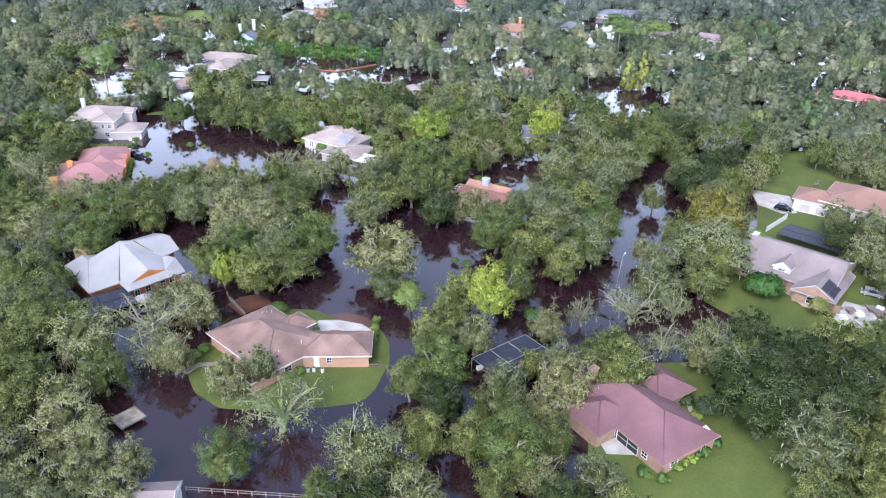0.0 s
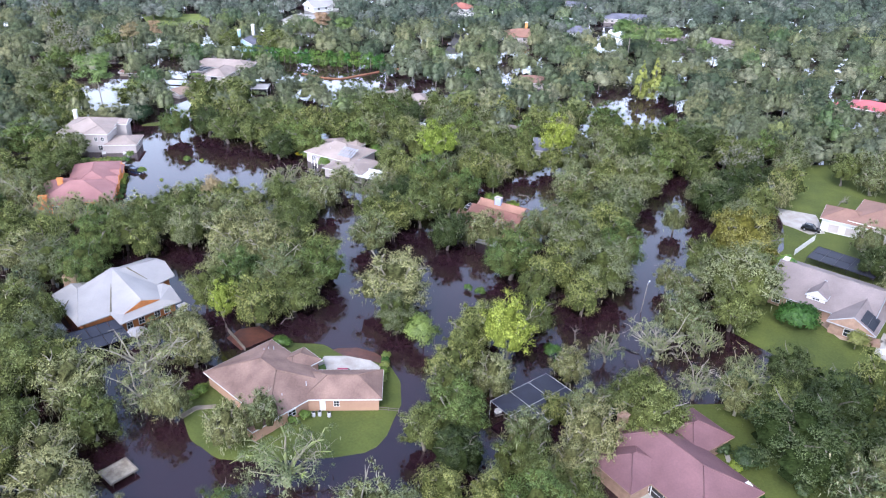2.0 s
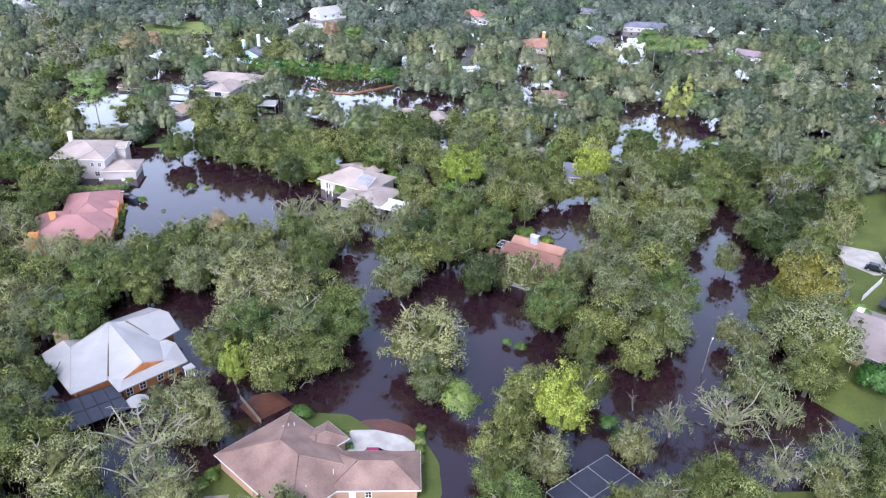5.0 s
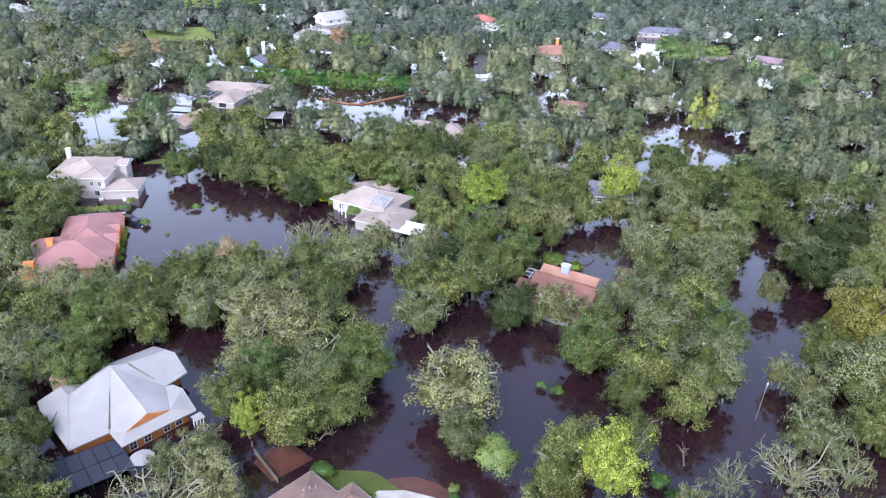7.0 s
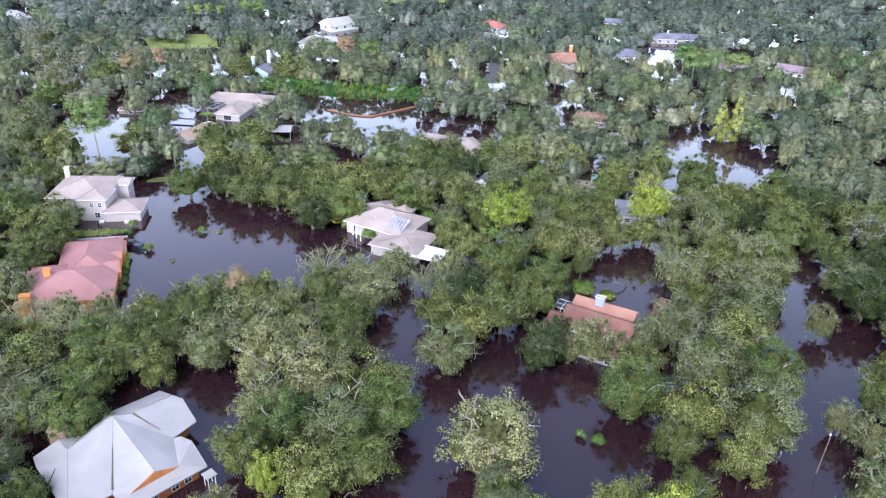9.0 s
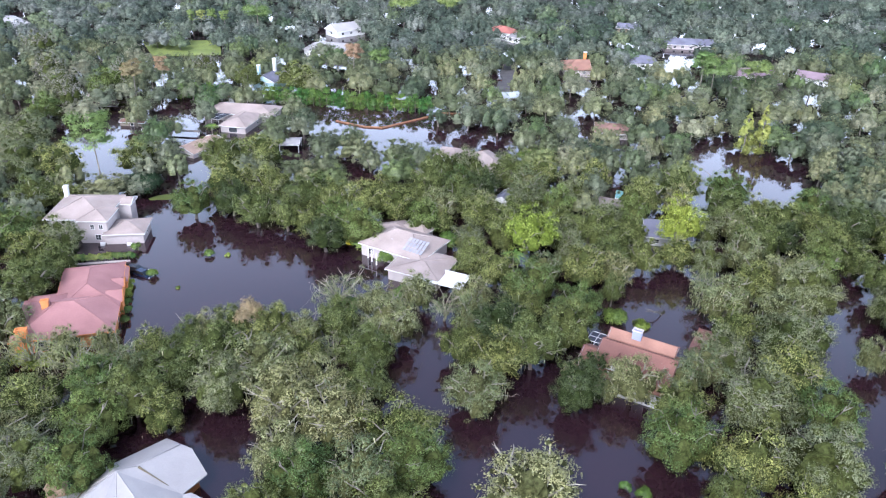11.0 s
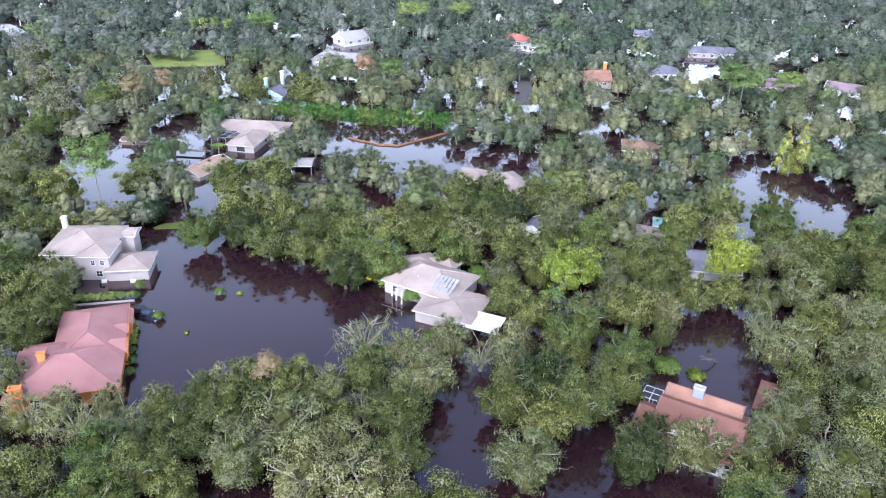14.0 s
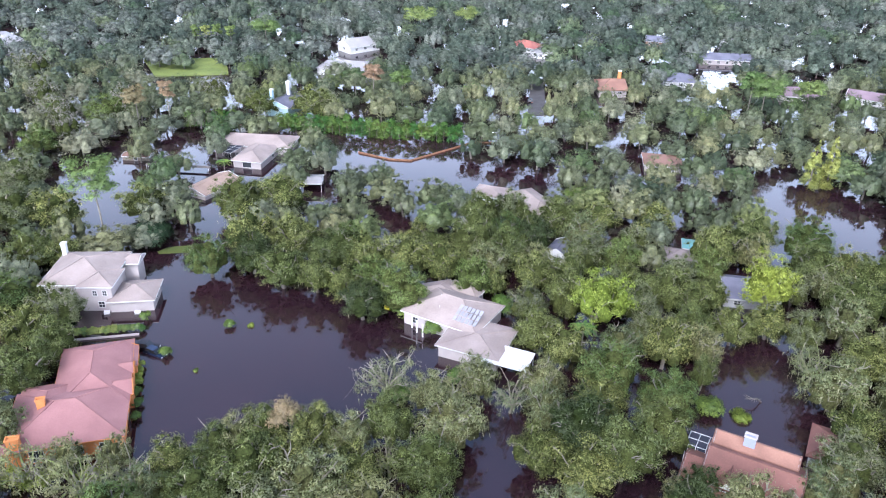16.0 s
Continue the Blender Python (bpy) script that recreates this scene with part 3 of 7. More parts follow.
EAST_GLINT = [
    [(50.0, 172.0), (60.0, 174.0), (62.0, 188.0), (52.0, 186.0)],
    [(40.0, 147.5), (46.0, 148.5), (47.5, 157.0), (41.5, 155.5)],
]
CLEARINGS += EAST_GLINT
FAR_EAST_ROOFS = [
    [(140.0, 290.0), (166.0, 302.0), (172.0, 286.0), (160.0, 276.0)],
]
CLEARINGS += FAR_EAST_ROOFS
RUST_POOL = [
    [(13.9, 207.3), (30.9, 212.6), (30.1, 205.9), (15.2, 203.7)],
    [(11.8, 205.6), (19.6, 213.5), (32.9, 214.6), (31.1, 204.3), (22.8, 195.2), (16.9, 197.3)],
]
CLEARINGS += RUST_POOL
H1_LAWN = [(-45.3, 113), (-41.4, 105.8), (-36.5, 101.9), (-30.3, 101.7), (-18.1, 102.8), (-12.6, 104.2), (-10.6, 107.9), (-8.6, 116.1), (-9, 122.5), (-11.4, 127.3), (-19.7, 129.8), (-24.8, 133.5), (-31.8, 133.9), (-34.5, 130.5), (-42.5, 122.2), (-45.1, 118.3)]
EAST_LAND = [(23, 85.8), (25, 98.4), (30.8, 115.7), (39.6, 117.8), (51.3, 118.2), (63.2, 131.2), (55.8, 140.8), (69.6, 165), (81.1, 178.1), (89.1, 200.6), (93.7, 218.3), (109.2, 236.6), (143.4, 236.1), (177.3, 223.1), (86.5, 85), (24.2, 83.3)]
FIELD = [(-170.6, 446.8), (-134.9, 453.5), (-126.4, 423.5), (-156.1, 418)]
ISLAND = [(-105.8, 258.2), (-102, 262.4), (-92.6, 264.5), (-92.4, 261.5), (-97, 259.6)]
HEDGE_BANK = [(-124.6, 354.6), (-95.2, 355.9), (-58.7, 346.5), (-27.6, 347.9), (-27.4, 355.2), (-59.8, 362), (-93.2, 367), (-127.7, 365.4)]
FAR_LAWN = [(142.9, 431.4), (163.2, 432.6), (153.4, 413.9), (136.3, 417.3)]
FAR_LAWN_B = [(134.5, 459.5), (144.1, 456.9), (139.3, 446), (129.9, 448.6)]


# ---- ground, water, roads ----
DRY = [H1_LAWN, EAST_LAND, FIELD, ISLAND, HEDGE_BANK, FAR_LAWN, FAR_LAWN_B]


BOUNDS = [(min(p[0] for p in q) - 5, min(p[1] for p in q) - 5, max(p[0] for p in q) + 5, max(p[1] for p in q) + 5, q) for q in DRY]


def ground_height(x, y):
    d = min([edge_distance(x, y, q) for x0, y0, x1, y1, q in BOUNDS if x0 < x < x1 and y0 < y < y1] or [9.0])
    wobble = 0.05 * noise.noise(Vector((x * 0.15, y * 0.15, 3.0)))
    return max(-0.55, min(0.28, -0.14 * d)) + wobble if d > -60 else 0.28 + wobble


def build_ground():
    """One sheet: a fine middle that rises out of the flood where lawns stand dry, and a wide skirt out to the horizon."""
    xs, ys = np.arange(-200, 241, 2.0), np.arange(40, 481, 2.0)
    verts = [(x, y, ground_height(x, y)) for y in ys for x in xs]
    w = len(xs)
    faces = [(j * w + i, j * w + i + 1, (j + 1) * w + i + 1, (j + 1) * w + i) for j in range(len(ys) - 1) for i in range(w - 1)]
    rim = [j * w for j in range(len(ys))] + [(len(ys) - 1) * w + i for i in range(1, w)]
    rim += [j * w + w - 1 for j in range(len(ys) - 2, -1, -1)] + list(range(w - 2, 0, -1))
    start = len(verts)
    for i in rim:
        x, y, _ = verts[i]
        away = Vector((x - 20, y - 260, 0)).normalized() * 4500
        verts.append((20 + away.x, 260 + away.y, -0.6))
    n = len(rim)
    faces += [(rim[k], rim[(k + 1) % n], start + (k + 1) % n, start + k) for k in range(n)]
    ob = mesh_object("ground", verts, faces, GRASS, smooth=True)
    ob.data.materials.append(FLOOR_MUD)
    zs = np.array([v[2] for v in verts])
    ob.data.polygons.foreach_set("material_index", [int(max(zs[i] for i in f) < -0.05) for f in faces])
    tagged(ob, "wet green lawns rising out of muddy flooded ground", "ground", kind="structure")


build_ground()
water = mesh_object("water", [(-4400, -4200, 0), (4400, -4200, 0), (4400, 4600, 0), (-4400, 4600, 0)], [(0, 1, 2, 3)], WATER)
tagged(water, "calm brown flood water mirroring sky and trees", "water", kind="structure")


def slab(name, pts, z, thick, mat, label, category, kind="structure"):
    bm = bmesh.new()
    f = bm.faces.new([bm.verts.new((x, y, z)) for x, y in pts])
    if f.normal.z < 0:
        f.normal_flip()
    r = bmesh.ops.extrude_face_region(bm, geom=[f])
    for v in [g for g in r["geom"] if isinstance(g, bmesh.types.BMVert)]:
        v.co.z -= thick
    bmesh.ops.recalc_face_normals(bm, faces=bm.faces[:])
    return tagged(part(name, bm, mat), label, category, kind=kind)


# ---- trees ----
def limb_runs(rng, R, H, limbs, subs, thick, low=0.22):
    """Trunk, crooked limbs and boughs of a spreading tree; also the places where boughs end."""
    lean = rng.uniform(-0.06, 0.06, 2) * H
    fork = np.array([lean[0], lean[1], H * low])
    runs = [([(0, 0, -0.6), (lean[0] * 0.3, lean[1] * 0.3, H * low * 0.5), tuple(fork)], [thick * 1.35, thick, thick * 0.9])]
    ends = []
    for k in range(limbs):
        a = 2 * math.pi * (k + rng.uniform(-0.3, 0.3)) / limbs
        reach, rise = R * rng.uniform(0.55, 0.85), H * rng.uniform(0.35, 0.62)
        pts = []
        for s in np.linspace(0, 1, 5):
            bend = a + 0.5 * math.sin(3 * s + k) * s
            pts.append(fork + np.array([math.cos(bend) * reach * s, math.sin(bend) * reach * s, rise * s ** 0.75]) + rng.normal(size=3) * 0.035 * R * s)
        runs.append((pts, [thick * (0.62 - 0.48 * s) for s in np.linspace(0, 1, 5)]))
        for j in range(subs):
            i = rng.integers(1, 5)
            b = a + rng.uniform(-1.3, 1.3)
            root = pts[i]
            step = np.array([math.cos(b), math.sin(b), rng.uniform(0.25, 0.9)]) * R * rng.uniform(0.22, 0.4)
            mid = root + step * 0.55 + rng.normal(size=3) * 0.05 * R
            runs.append(([root, mid, root + step], [thick * 0.26, thick * 0.17, thick * 0.06]))
            ends.append(root + step)
        ends.append(pts[-1])
    return runs, np.array(ends)


def billows(rng, R, H, lobes, n, base=0.2):
    """Clump places over several overlapping rounded masses, which make up one uneven crown."""
    spots, masses = [], []
    for k in range(lobes):
        if k == 0:
            c, q, top = np.zeros(2), 0.55 * R, H * 0.97
        else:
            a = 2 * math.pi * (k + rng.uniform(-0.3, 0.3)) / (lobes - 1)
            d = R * rng.uniform(0.46, 0.66)
            c, q, top = d * np.array([math.cos(a), math.sin(a)]), R * rng.uniform(0.34, 0.46), H * rng.uniform(0.62, 0.9)
        m = max(4, int(n / lobes * (q / (0.42 * R)) ** 1.6))
        up = rng.uniform(-0.45, 1, m)
        turn = rng.uniform(0, 2 * math.pi, m)
        side = np.sqrt(np.clip(1 - np.clip(up, 0, 1) ** 2, 0.05, 1))
        tall = top - H * base
        masses.append((c[0], c[1], top - tall * 0.62, q, tall * 0.55))
        spots.append(np.stack([c[0] + q * side * np.cos(turn), c[1] + q * side * np.sin(turn), top - tall * 0.62 + tall * 0.55 * up], 1) * rng.uniform(0.93, 1.05, (m, 1)))
    return np.concatenate(spots), masses


def hearts(rng, masses, sides=5, scale=0.6):
    """The dense inner foliage of a crown: one closed dome in each rounded mass. Corners, triangles and soft normals."""
    verts, tris, soft = [], [], []
    mid = np.mean([m[:3] for m in masses], axis=0) * np.array([1, 1, 0.6])
    for x, y, z, q, tall in masses:
        base = sum(len(v) for v in verts)
        a = np.arange(sides) * 2 * math.pi / sides + rng.uniform(0, 6)
        rows = [np.stack([w * np.cos(a + j), w * np.sin(a + j), np.full(sides, u)], 1) * rng.uniform(0.86, 1.1, (sides, 1)) for j, (w, u) in enumerate(((0.85, -0.5), (1.0, 0.12), (0.66, 0.74)))]
        shape = np.concatenate(rows + [np.array([[0, 0, 1.0]])])
        place = np.array([x, y, z]) + shape * scale * np.array([q, q, tall])
        for r in (0, 1):
            for k in range(sides):
                p, s = base + r * sides + k, base + r * sides + (k + 1) % sides
                tris += [(p, s, s + sides), (p, s + sides, p + sides)]
        tris += [(base + 2 * sides + k, base + 2 * sides + (k + 1) % sides, base + 3 * sides) for k in range(sides)]
        whole = place - mid
        n = 0.4 * shape / np.linalg.norm(shape, axis=1)[:, None] + 0.9 * whole / (np.linalg.norm(whole, axis=1)[:, None] + 1e-6)
        verts.append(place)
        soft.append(n / (np.linalg.norm(n, axis=1)[:, None] + 1e-6))
    return np.concatenate(verts), np.array(tris, np.int32), np.concatenate(soft)


def buds(rng, centres, radii, middle, tall=1.0):
    """The small dense heart of each leafy clump, eight-sided. Corners, triangles and soft normals."""
    n = len(centres)
    a = rng.uniform(0, 6.28, n)
    c, d, o, i = np.cos(a), np.sin(a), np.zeros(n), np.ones(n)
    spin = np.stack([np.stack([c, -d, o], 1), np.stack([d, c, o], 1), np.stack([o, o, i], 1)], 1)
    out = np.einsum("nij,kj->nki", spin, OCTA) * rng.uniform(0.8, 1.2, (n, 6, 1)) * np.array([1, 1, tall])
    place = centres[:, None] + out * np.asarray(radii)[:, None, None]
    tris = (OCTA_SOLID[None] + 6 * np.arange(n)[:, None, None]).reshape(-1, 3)
    whole = place - middle
    soft = 0.4 * out + 0.9 * whole / (np.linalg.norm(whole, axis=2)[..., None] + 1e-6)
    soft /= np.linalg.norm(soft, axis=2)[..., None]
    return place.reshape(-1, 3), tris.astype(np.int32), soft.reshape(-1, 3)


def strands(rng, at, length):
    """Hanging moss: narrow ragged pieces below the boughs."""
    n = len(at)
    a = rng.uniform(0, math.pi, n)
    side = np.stack([np.cos(a), np.sin(a), np.zeros(n)], 1) * rng.uniform(0.05, 0.13, (n, 1))
    down = np.array([0, 0, -1.0]) * (length * rng.uniform(0.4, 1.3, (n, 1))) + 0.12 * rng.normal(size=(n, 3))
    return np.stack([at + side, at - side, at + down], 1).reshape(-1, 3)


def bough_runs(rng, spots, R, H, n):
    """Crooked lichen-pale boughs that break through the top of a crown, with side twigs."""
    runs = []
    high = spots[spots[:, 2] > np.median(spots[:, 2])]
    for p in high[rng.permutation(len(high))[:n]]:
        root = np.array([p[0] * 0.45, p[1] * 0.45, p[2] - 0.24 * H])
        way = p - root
        tip = root + way * rng.uniform(1.15, 1.4)
        pts = [root + (tip - root) * k + rng.normal(size=3) * 0.075 * R * (k > 0) for k in (0, 0.2, 0.36, 0.5, 0.62, 0.74, 0.87, 1.0)]
        runs.append((pts, [0.10, 0.09, 0.075, 0.065, 0.055, 0.042, 0.03, 0.012]))
        for j in (3, 4, 4, 5, 6):
            d = np.cross(way / np.linalg.norm(way), rng.normal(size=3)) * R * rng.uniform(0.12, 0.26) + way * 0.12
            runs.append(([pts[j], pts[j] + d * 0.4 + rng.normal(size=3) * 0.22, pts[j] + d * 0.7 + rng.normal(size=3) * 0.22, pts[j] + d], [0.042, 0.034, 0.026, 0.01]))
    return runs


def oak(seed, label, clumps=70, per=92, leaf=0.118, leaves=None, bark=None, moss=60, R=6.0, H=12.0, thick=0.42, clump=0.19, limbs=7, base=0.18, lobes=7, inner=0.78, boughs=3, tall=1.0, shaded_leaves=None):
    """A live oak with trunk, crown and hanging moss as its parts. R: half its width."""
    rng = np.random.default_rng(seed)
    tree = thing("oak_tree", label, "tree")
    runs, ends = limb_runs(rng, R * (0.76 if inner else 0.92), H * (0.84 if inner else 1), limbs, 3, thick)
    tubes("trunk", runs, bark or BARK, tree, sides=4)
    shell, masses = billows(rng, R * 0.86, H * 0.95, lobes, clumps, base)
    spots = np.concatenate([shell, ends[rng.permutation(len(ends))[: clumps // 6]]])
    radii = R * clump * rng.uniform(0.6, 1.3, len(spots))
    leafage, soft = clumps_cloud(rng, spots, radii, per, leaf, flat=0.85 * tall, core=0, own=0.75, rough=0.3)
    sprays_object("crown", leafage, leaves or OAK, tree, normals=soft)
    # hearts in a darker leaf colour, which carries the shade inside the crown
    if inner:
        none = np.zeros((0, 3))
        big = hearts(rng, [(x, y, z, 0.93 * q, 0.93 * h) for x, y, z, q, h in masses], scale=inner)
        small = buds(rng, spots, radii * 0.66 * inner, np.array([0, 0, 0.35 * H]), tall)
        sprays_object("inner_crown", none, shaded_leaves or OAK_SHADED, tree, normals=none, heart=tuple(np.concatenate(p) for p in zip((big[0], big[1], big[2]), (small[0], small[1] + len(big[0]), small[2]))))
    if boughs:
        tubes("bough", bough_runs(rng, shell, R, H, boughs), BLEACHED, tree, "pale lichen-grey boughs", sides=3)["kind"] = "stuff"
    if moss:
        at = spots[rng.integers(0, len(spots), moss)] + rng.normal(size=(moss, 3)) * R * 0.1
        at[:, 2] -= 0.06 * H
        sprays_object("moss", strands(rng, at, 1.0), MOSS, tree, "pale grey hanging moss")
    return tree


def room(x, y):
    """The half-width that a crown may have here and still leave the clearings open, skirt and top included."""
    return min(min(edge_distance(x, y, c) / 0.5, edge_distance(x, y - 4.0, c) / 0.45, edge_distance(x, y + 3.5, c) / 0.25) for c in CLEARINGS)


PATTERNS, PLANTED = {}, []
LABELS = {
    "oak": "broad grey-green live oak standing in flood water",
    "mossy oak": "thin-leaved live oak hung with pale moss in flood water",
    "bright tree": "tall lime-green leafy tree among the grey oaks",
    "golden oak": "rounded tree with golden-green foliage beside a channel",
    "bare oak": "storm-stripped oak with bare bleached crooked limbs",
    "grey oak": "dense grey-green live oak dusted with lichen in flood water",
    "dark oak": "dense dark-green live oak in the shade of a wet wood",
    "green oak": "fresh deep-green live oak standing in flood water",
    "pale oak": "leafless pale grey twiggy tree among green oaks",
}
GROUPS = {"oak": "live oaks", "grey oak": "grey lichened oaks", "green oak": "deep-green oaks", "dark oak": "dark oaks", "mossy oak": "mossy oaks", "bright tree": "lime-green trees", "bare oak": "storm-stripped oaks"}


def make_patterns():
    """A few trees of each kind, stood out of the way first, then copied."""
    PATTERNS["oak"] = [oak(10 + i, LABELS["oak"], clumps=c, H=h, moss=m, clump=k, lobes=n, boughs=w) for i, (c, h, m, k, n, w) in enumerate(
        ((76, 11.5, 40, 0.18, 7, 1), (66, 12.5, 30, 0.20, 6, 0), (84, 11, 60, 0.17, 8, 2), (64, 11.5, 40, 0.205, 6, 0), (78, 13, 40, 0.18, 7, 1), (74, 12, 70, 0.185, 8, 1)))]
    PATTERNS["grey oak"] = [oak(20 + i, LABELS["grey oak"], clumps=c, H=h, moss=50, clump=k, lobes=n, boughs=w, leaves=GREY_OAK, per=130, leaf=0.100, inner=0.78) for i, (c, h, k, n, w) in enumerate(
        ((90, 12, 0.165, 9, 2), (84, 11.5, 0.17, 8, 3)))]
    PATTERNS["dark oak"] = [oak(28 + i, LABELS["dark oak"], clumps=c, H=h, moss=20, clump=k, lobes=n, boughs=0, leaves=DARK_OAK, per=120, leaf=0.102, shaded_leaves=DARK_SHADED) for i, (c, h, k, n) in enumerate(
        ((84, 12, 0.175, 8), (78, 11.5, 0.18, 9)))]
    PATTERNS["green oak"] = [oak(25 + i, LABELS["green oak"], clumps=c, H=h, moss=10, clump=k, lobes=n, boughs=0, leaves=GREEN_OAK, per=125, leaf=0.102, inner=0.78) for i, (c, h, k, n) in enumerate(
        ((72, 12.5, 0.19, 7), (80, 12, 0.18, 8)))]
    PATTERNS["mossy oak"] = [oak(30 + i, LABELS["mossy oak"], clumps=c, per=p, leaves=MOSSY, bark=BLEACHED, moss=m, clump=0.15, limbs=9, base=0.16, lobes=8, inner=0.70, boughs=w, leaf=0.115, shaded_leaves=MOSSY_SHADED) for i, (c, p, m, w) in enumerate(
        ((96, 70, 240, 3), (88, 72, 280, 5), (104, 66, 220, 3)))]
    PATTERNS["bright tree"] = [oak(40 + i, LABELS["bright tree"], clumps=80, per=56, leaves=BRIGHT, bark=BARK, moss=0, H=14, thick=0.3, clump=0.16, base=0.3, inner=0.7, boughs=0, shaded_leaves=LIME_SHADED) for i in range(2)]
    PATTERNS["golden oak"] = [oak(45, LABELS["golden oak"], clumps=120, per=80, leaves=GOLD, moss=0, H=11, clump=0.15, base=0.05, lobes=9, inner=0.9, boughs=0, shaded_leaves=GOLD_SHADED)]
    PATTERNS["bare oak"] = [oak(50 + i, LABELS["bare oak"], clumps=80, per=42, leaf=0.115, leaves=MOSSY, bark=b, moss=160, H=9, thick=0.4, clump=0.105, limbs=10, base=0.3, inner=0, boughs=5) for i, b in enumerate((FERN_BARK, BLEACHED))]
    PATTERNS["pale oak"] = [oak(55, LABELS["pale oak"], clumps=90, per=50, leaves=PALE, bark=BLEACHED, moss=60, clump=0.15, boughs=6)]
    for kind, some in PATTERNS.items():
        for ob in some:
            if kind in GROUPS:
                ob["group"] = GROUPS[kind]


make_patterns()
USED = {k: 0 for k in PATTERNS}
tree_rng = np.random.default_rng(5)


def stand(kind, x, y, r, tall=1.0):
    """Stands the next pattern of a kind at (x, y), r metres in half-width."""
    some = PATTERNS[kind]
    k, turn = USED[kind], tree_rng.uniform(0, 6.28)
    s = r / 6.0
    h = tall * (0.45 + 0.55 * s) * tree_rng.uniform(0.92, 1.08)
    m = Matrix.LocRotScale((x, y, max(-0.4, ground_height(x, y))), Euler((0, 0, turn)), (s, s, h))
    if k < len(some):
        some[k].matrix_basis = m
    else:
        first = some[k % len(some)]
        copy_thing(first, m @ Matrix.Diagonal((*(1 / c for c in first.scale), 1)))
    USED[kind] += 1
    PLANTED.append((x, y, r))


FEATURED = []


def plant(kind, rows, keep=False, first=False):
    for x, y, r in rows:
        if first:
            FEATURED.append((x, y, r))
        elif any(math.hypot(x - q[0], y - q[1]) < 0.55 * (r + q[2]) for q in FEATURED):
            continue
        free = room(x, y) if kind == "oak" and not keep else 99
        if free > 0.5:
            stand(kind, x, y, min(r, max(2.8, free)), 1.25 if kind in ("bright tree", "golden oak") else 1.0)


plant("bright tree", [
    (9.8, 127.4, 5.8), (-44.2, 138.6, 3.5), (31.8, 232.0, 6.4), (-4.2, 225.6, 7.2),
], first=True)
plant("golden oak", [
    (65.6, 168.0, 8.6),
], first=True)
plant("mossy oak", [
    (-11.7, 147.4, 9.2), (21.3, 103.7, 5.8), (22.0, 111.3, 4.2), (11.3, 105.2, 4.4), (57.4, 88.9, 6.7), (23.4, 82.0, 4.8), (-56.0, 90.7, 6.8), (-43.9, 84.5, 3.4), (-10.5, 85.6, 7.0), (-18.5, 172.4, 6.4),
    (-41.0, 163.8, 8.0), (-50.4, 168.0, 7.0), (-85.5, 143.5, 5.0), (-49.5, 130.6, 5.0), (98.0, 174.0, 4.6), (105.0, 171.0, 4.4), (-34.6, 193.0, 6.8), (9.0, 176.2, 5.6), (17.2, 176.6, 4.8), (22.6, 180.6, 5.0), (-35.7, 152.0, 6.8),
], first=True)
plant("grey oak", [
    (59.4, 150.4, 10.2), (27.5, 168.9, 8.1), (40.5, 187.2, 8.6), (-112.0, 226.5, 6.0), (31.6, 154.0, 8.6), (-61.5, 172.4, 6.5), (71.5, 182.0, 6.6), (27.5, 185.0, 6.0),
], first=True)
plant("green oak", [
    (-30.7, 86.1, 4.8), (0.7, 108.3, 5.8),  (13.0, 160.0, 6.6), (38.0, 166.5, 6.5), (-28.3, 155.0, 6.0), (-79.8, 163.0, 6.0),
    (-77.8, 153.0, 5.6), (-44.3, 151.7, 6.2), (-5.5, 206.0, 6.4), (3.0, 200.0, 6.0), (-50.0, 240.0, 5.6), (11.0, 87.5, 6.2),
], first=True)
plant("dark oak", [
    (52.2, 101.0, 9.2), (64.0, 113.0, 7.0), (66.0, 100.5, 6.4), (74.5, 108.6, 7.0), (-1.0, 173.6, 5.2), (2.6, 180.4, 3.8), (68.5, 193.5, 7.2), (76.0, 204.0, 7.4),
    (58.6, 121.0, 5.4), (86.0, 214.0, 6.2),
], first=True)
plant("bare oak", [
    (-24.6, 96.6, 8.2), (-52.9, 120.0, 8.0), (-89.6, 180.0, 6.4), (-45.0, 204.6, 6.4), (-98.5, 182.5, 6.2),
], first=True)
plant("bare oak", [
    (38.5, 131, 6.3), (47.5, 132.2, 4.6), (28.6, 129.5, 3.7), (52.8, 122.3, 5.4), (41.9, 119.1, 5.1), (-40, 207.4, 6), (-43.8, 185.6, 4.6), (-23.8, 201.2, 4.7),
    (32.5, 210.4, 5.2),
])
plant("pale oak", [
    (84.2, 222.0, 6.9), (-166.0, 351.0, 7.6), (-180.0, 371.0, 8.0), (-202.0, 410.0, 8.6), (-158.0, 338.0, 6.0), (-149.0, 366.0, 7.0), (-121.0, 382.0, 6.6),
], first=True)
plant("green oak", [
    (-150.0, 352.0, 7.6), (-160.0, 322.0, 7.0),
], first=True)
plant("grey oak", [
    (-141.0, 270.0, 8.4), (-152.0, 292.0, 8.6),
], first=True)
plant("bare oak", [
    (-89.4, 179.1, 4.9), (-82.9, 181.5, 4.2), (-29.8, 209.3, 3.9),
])
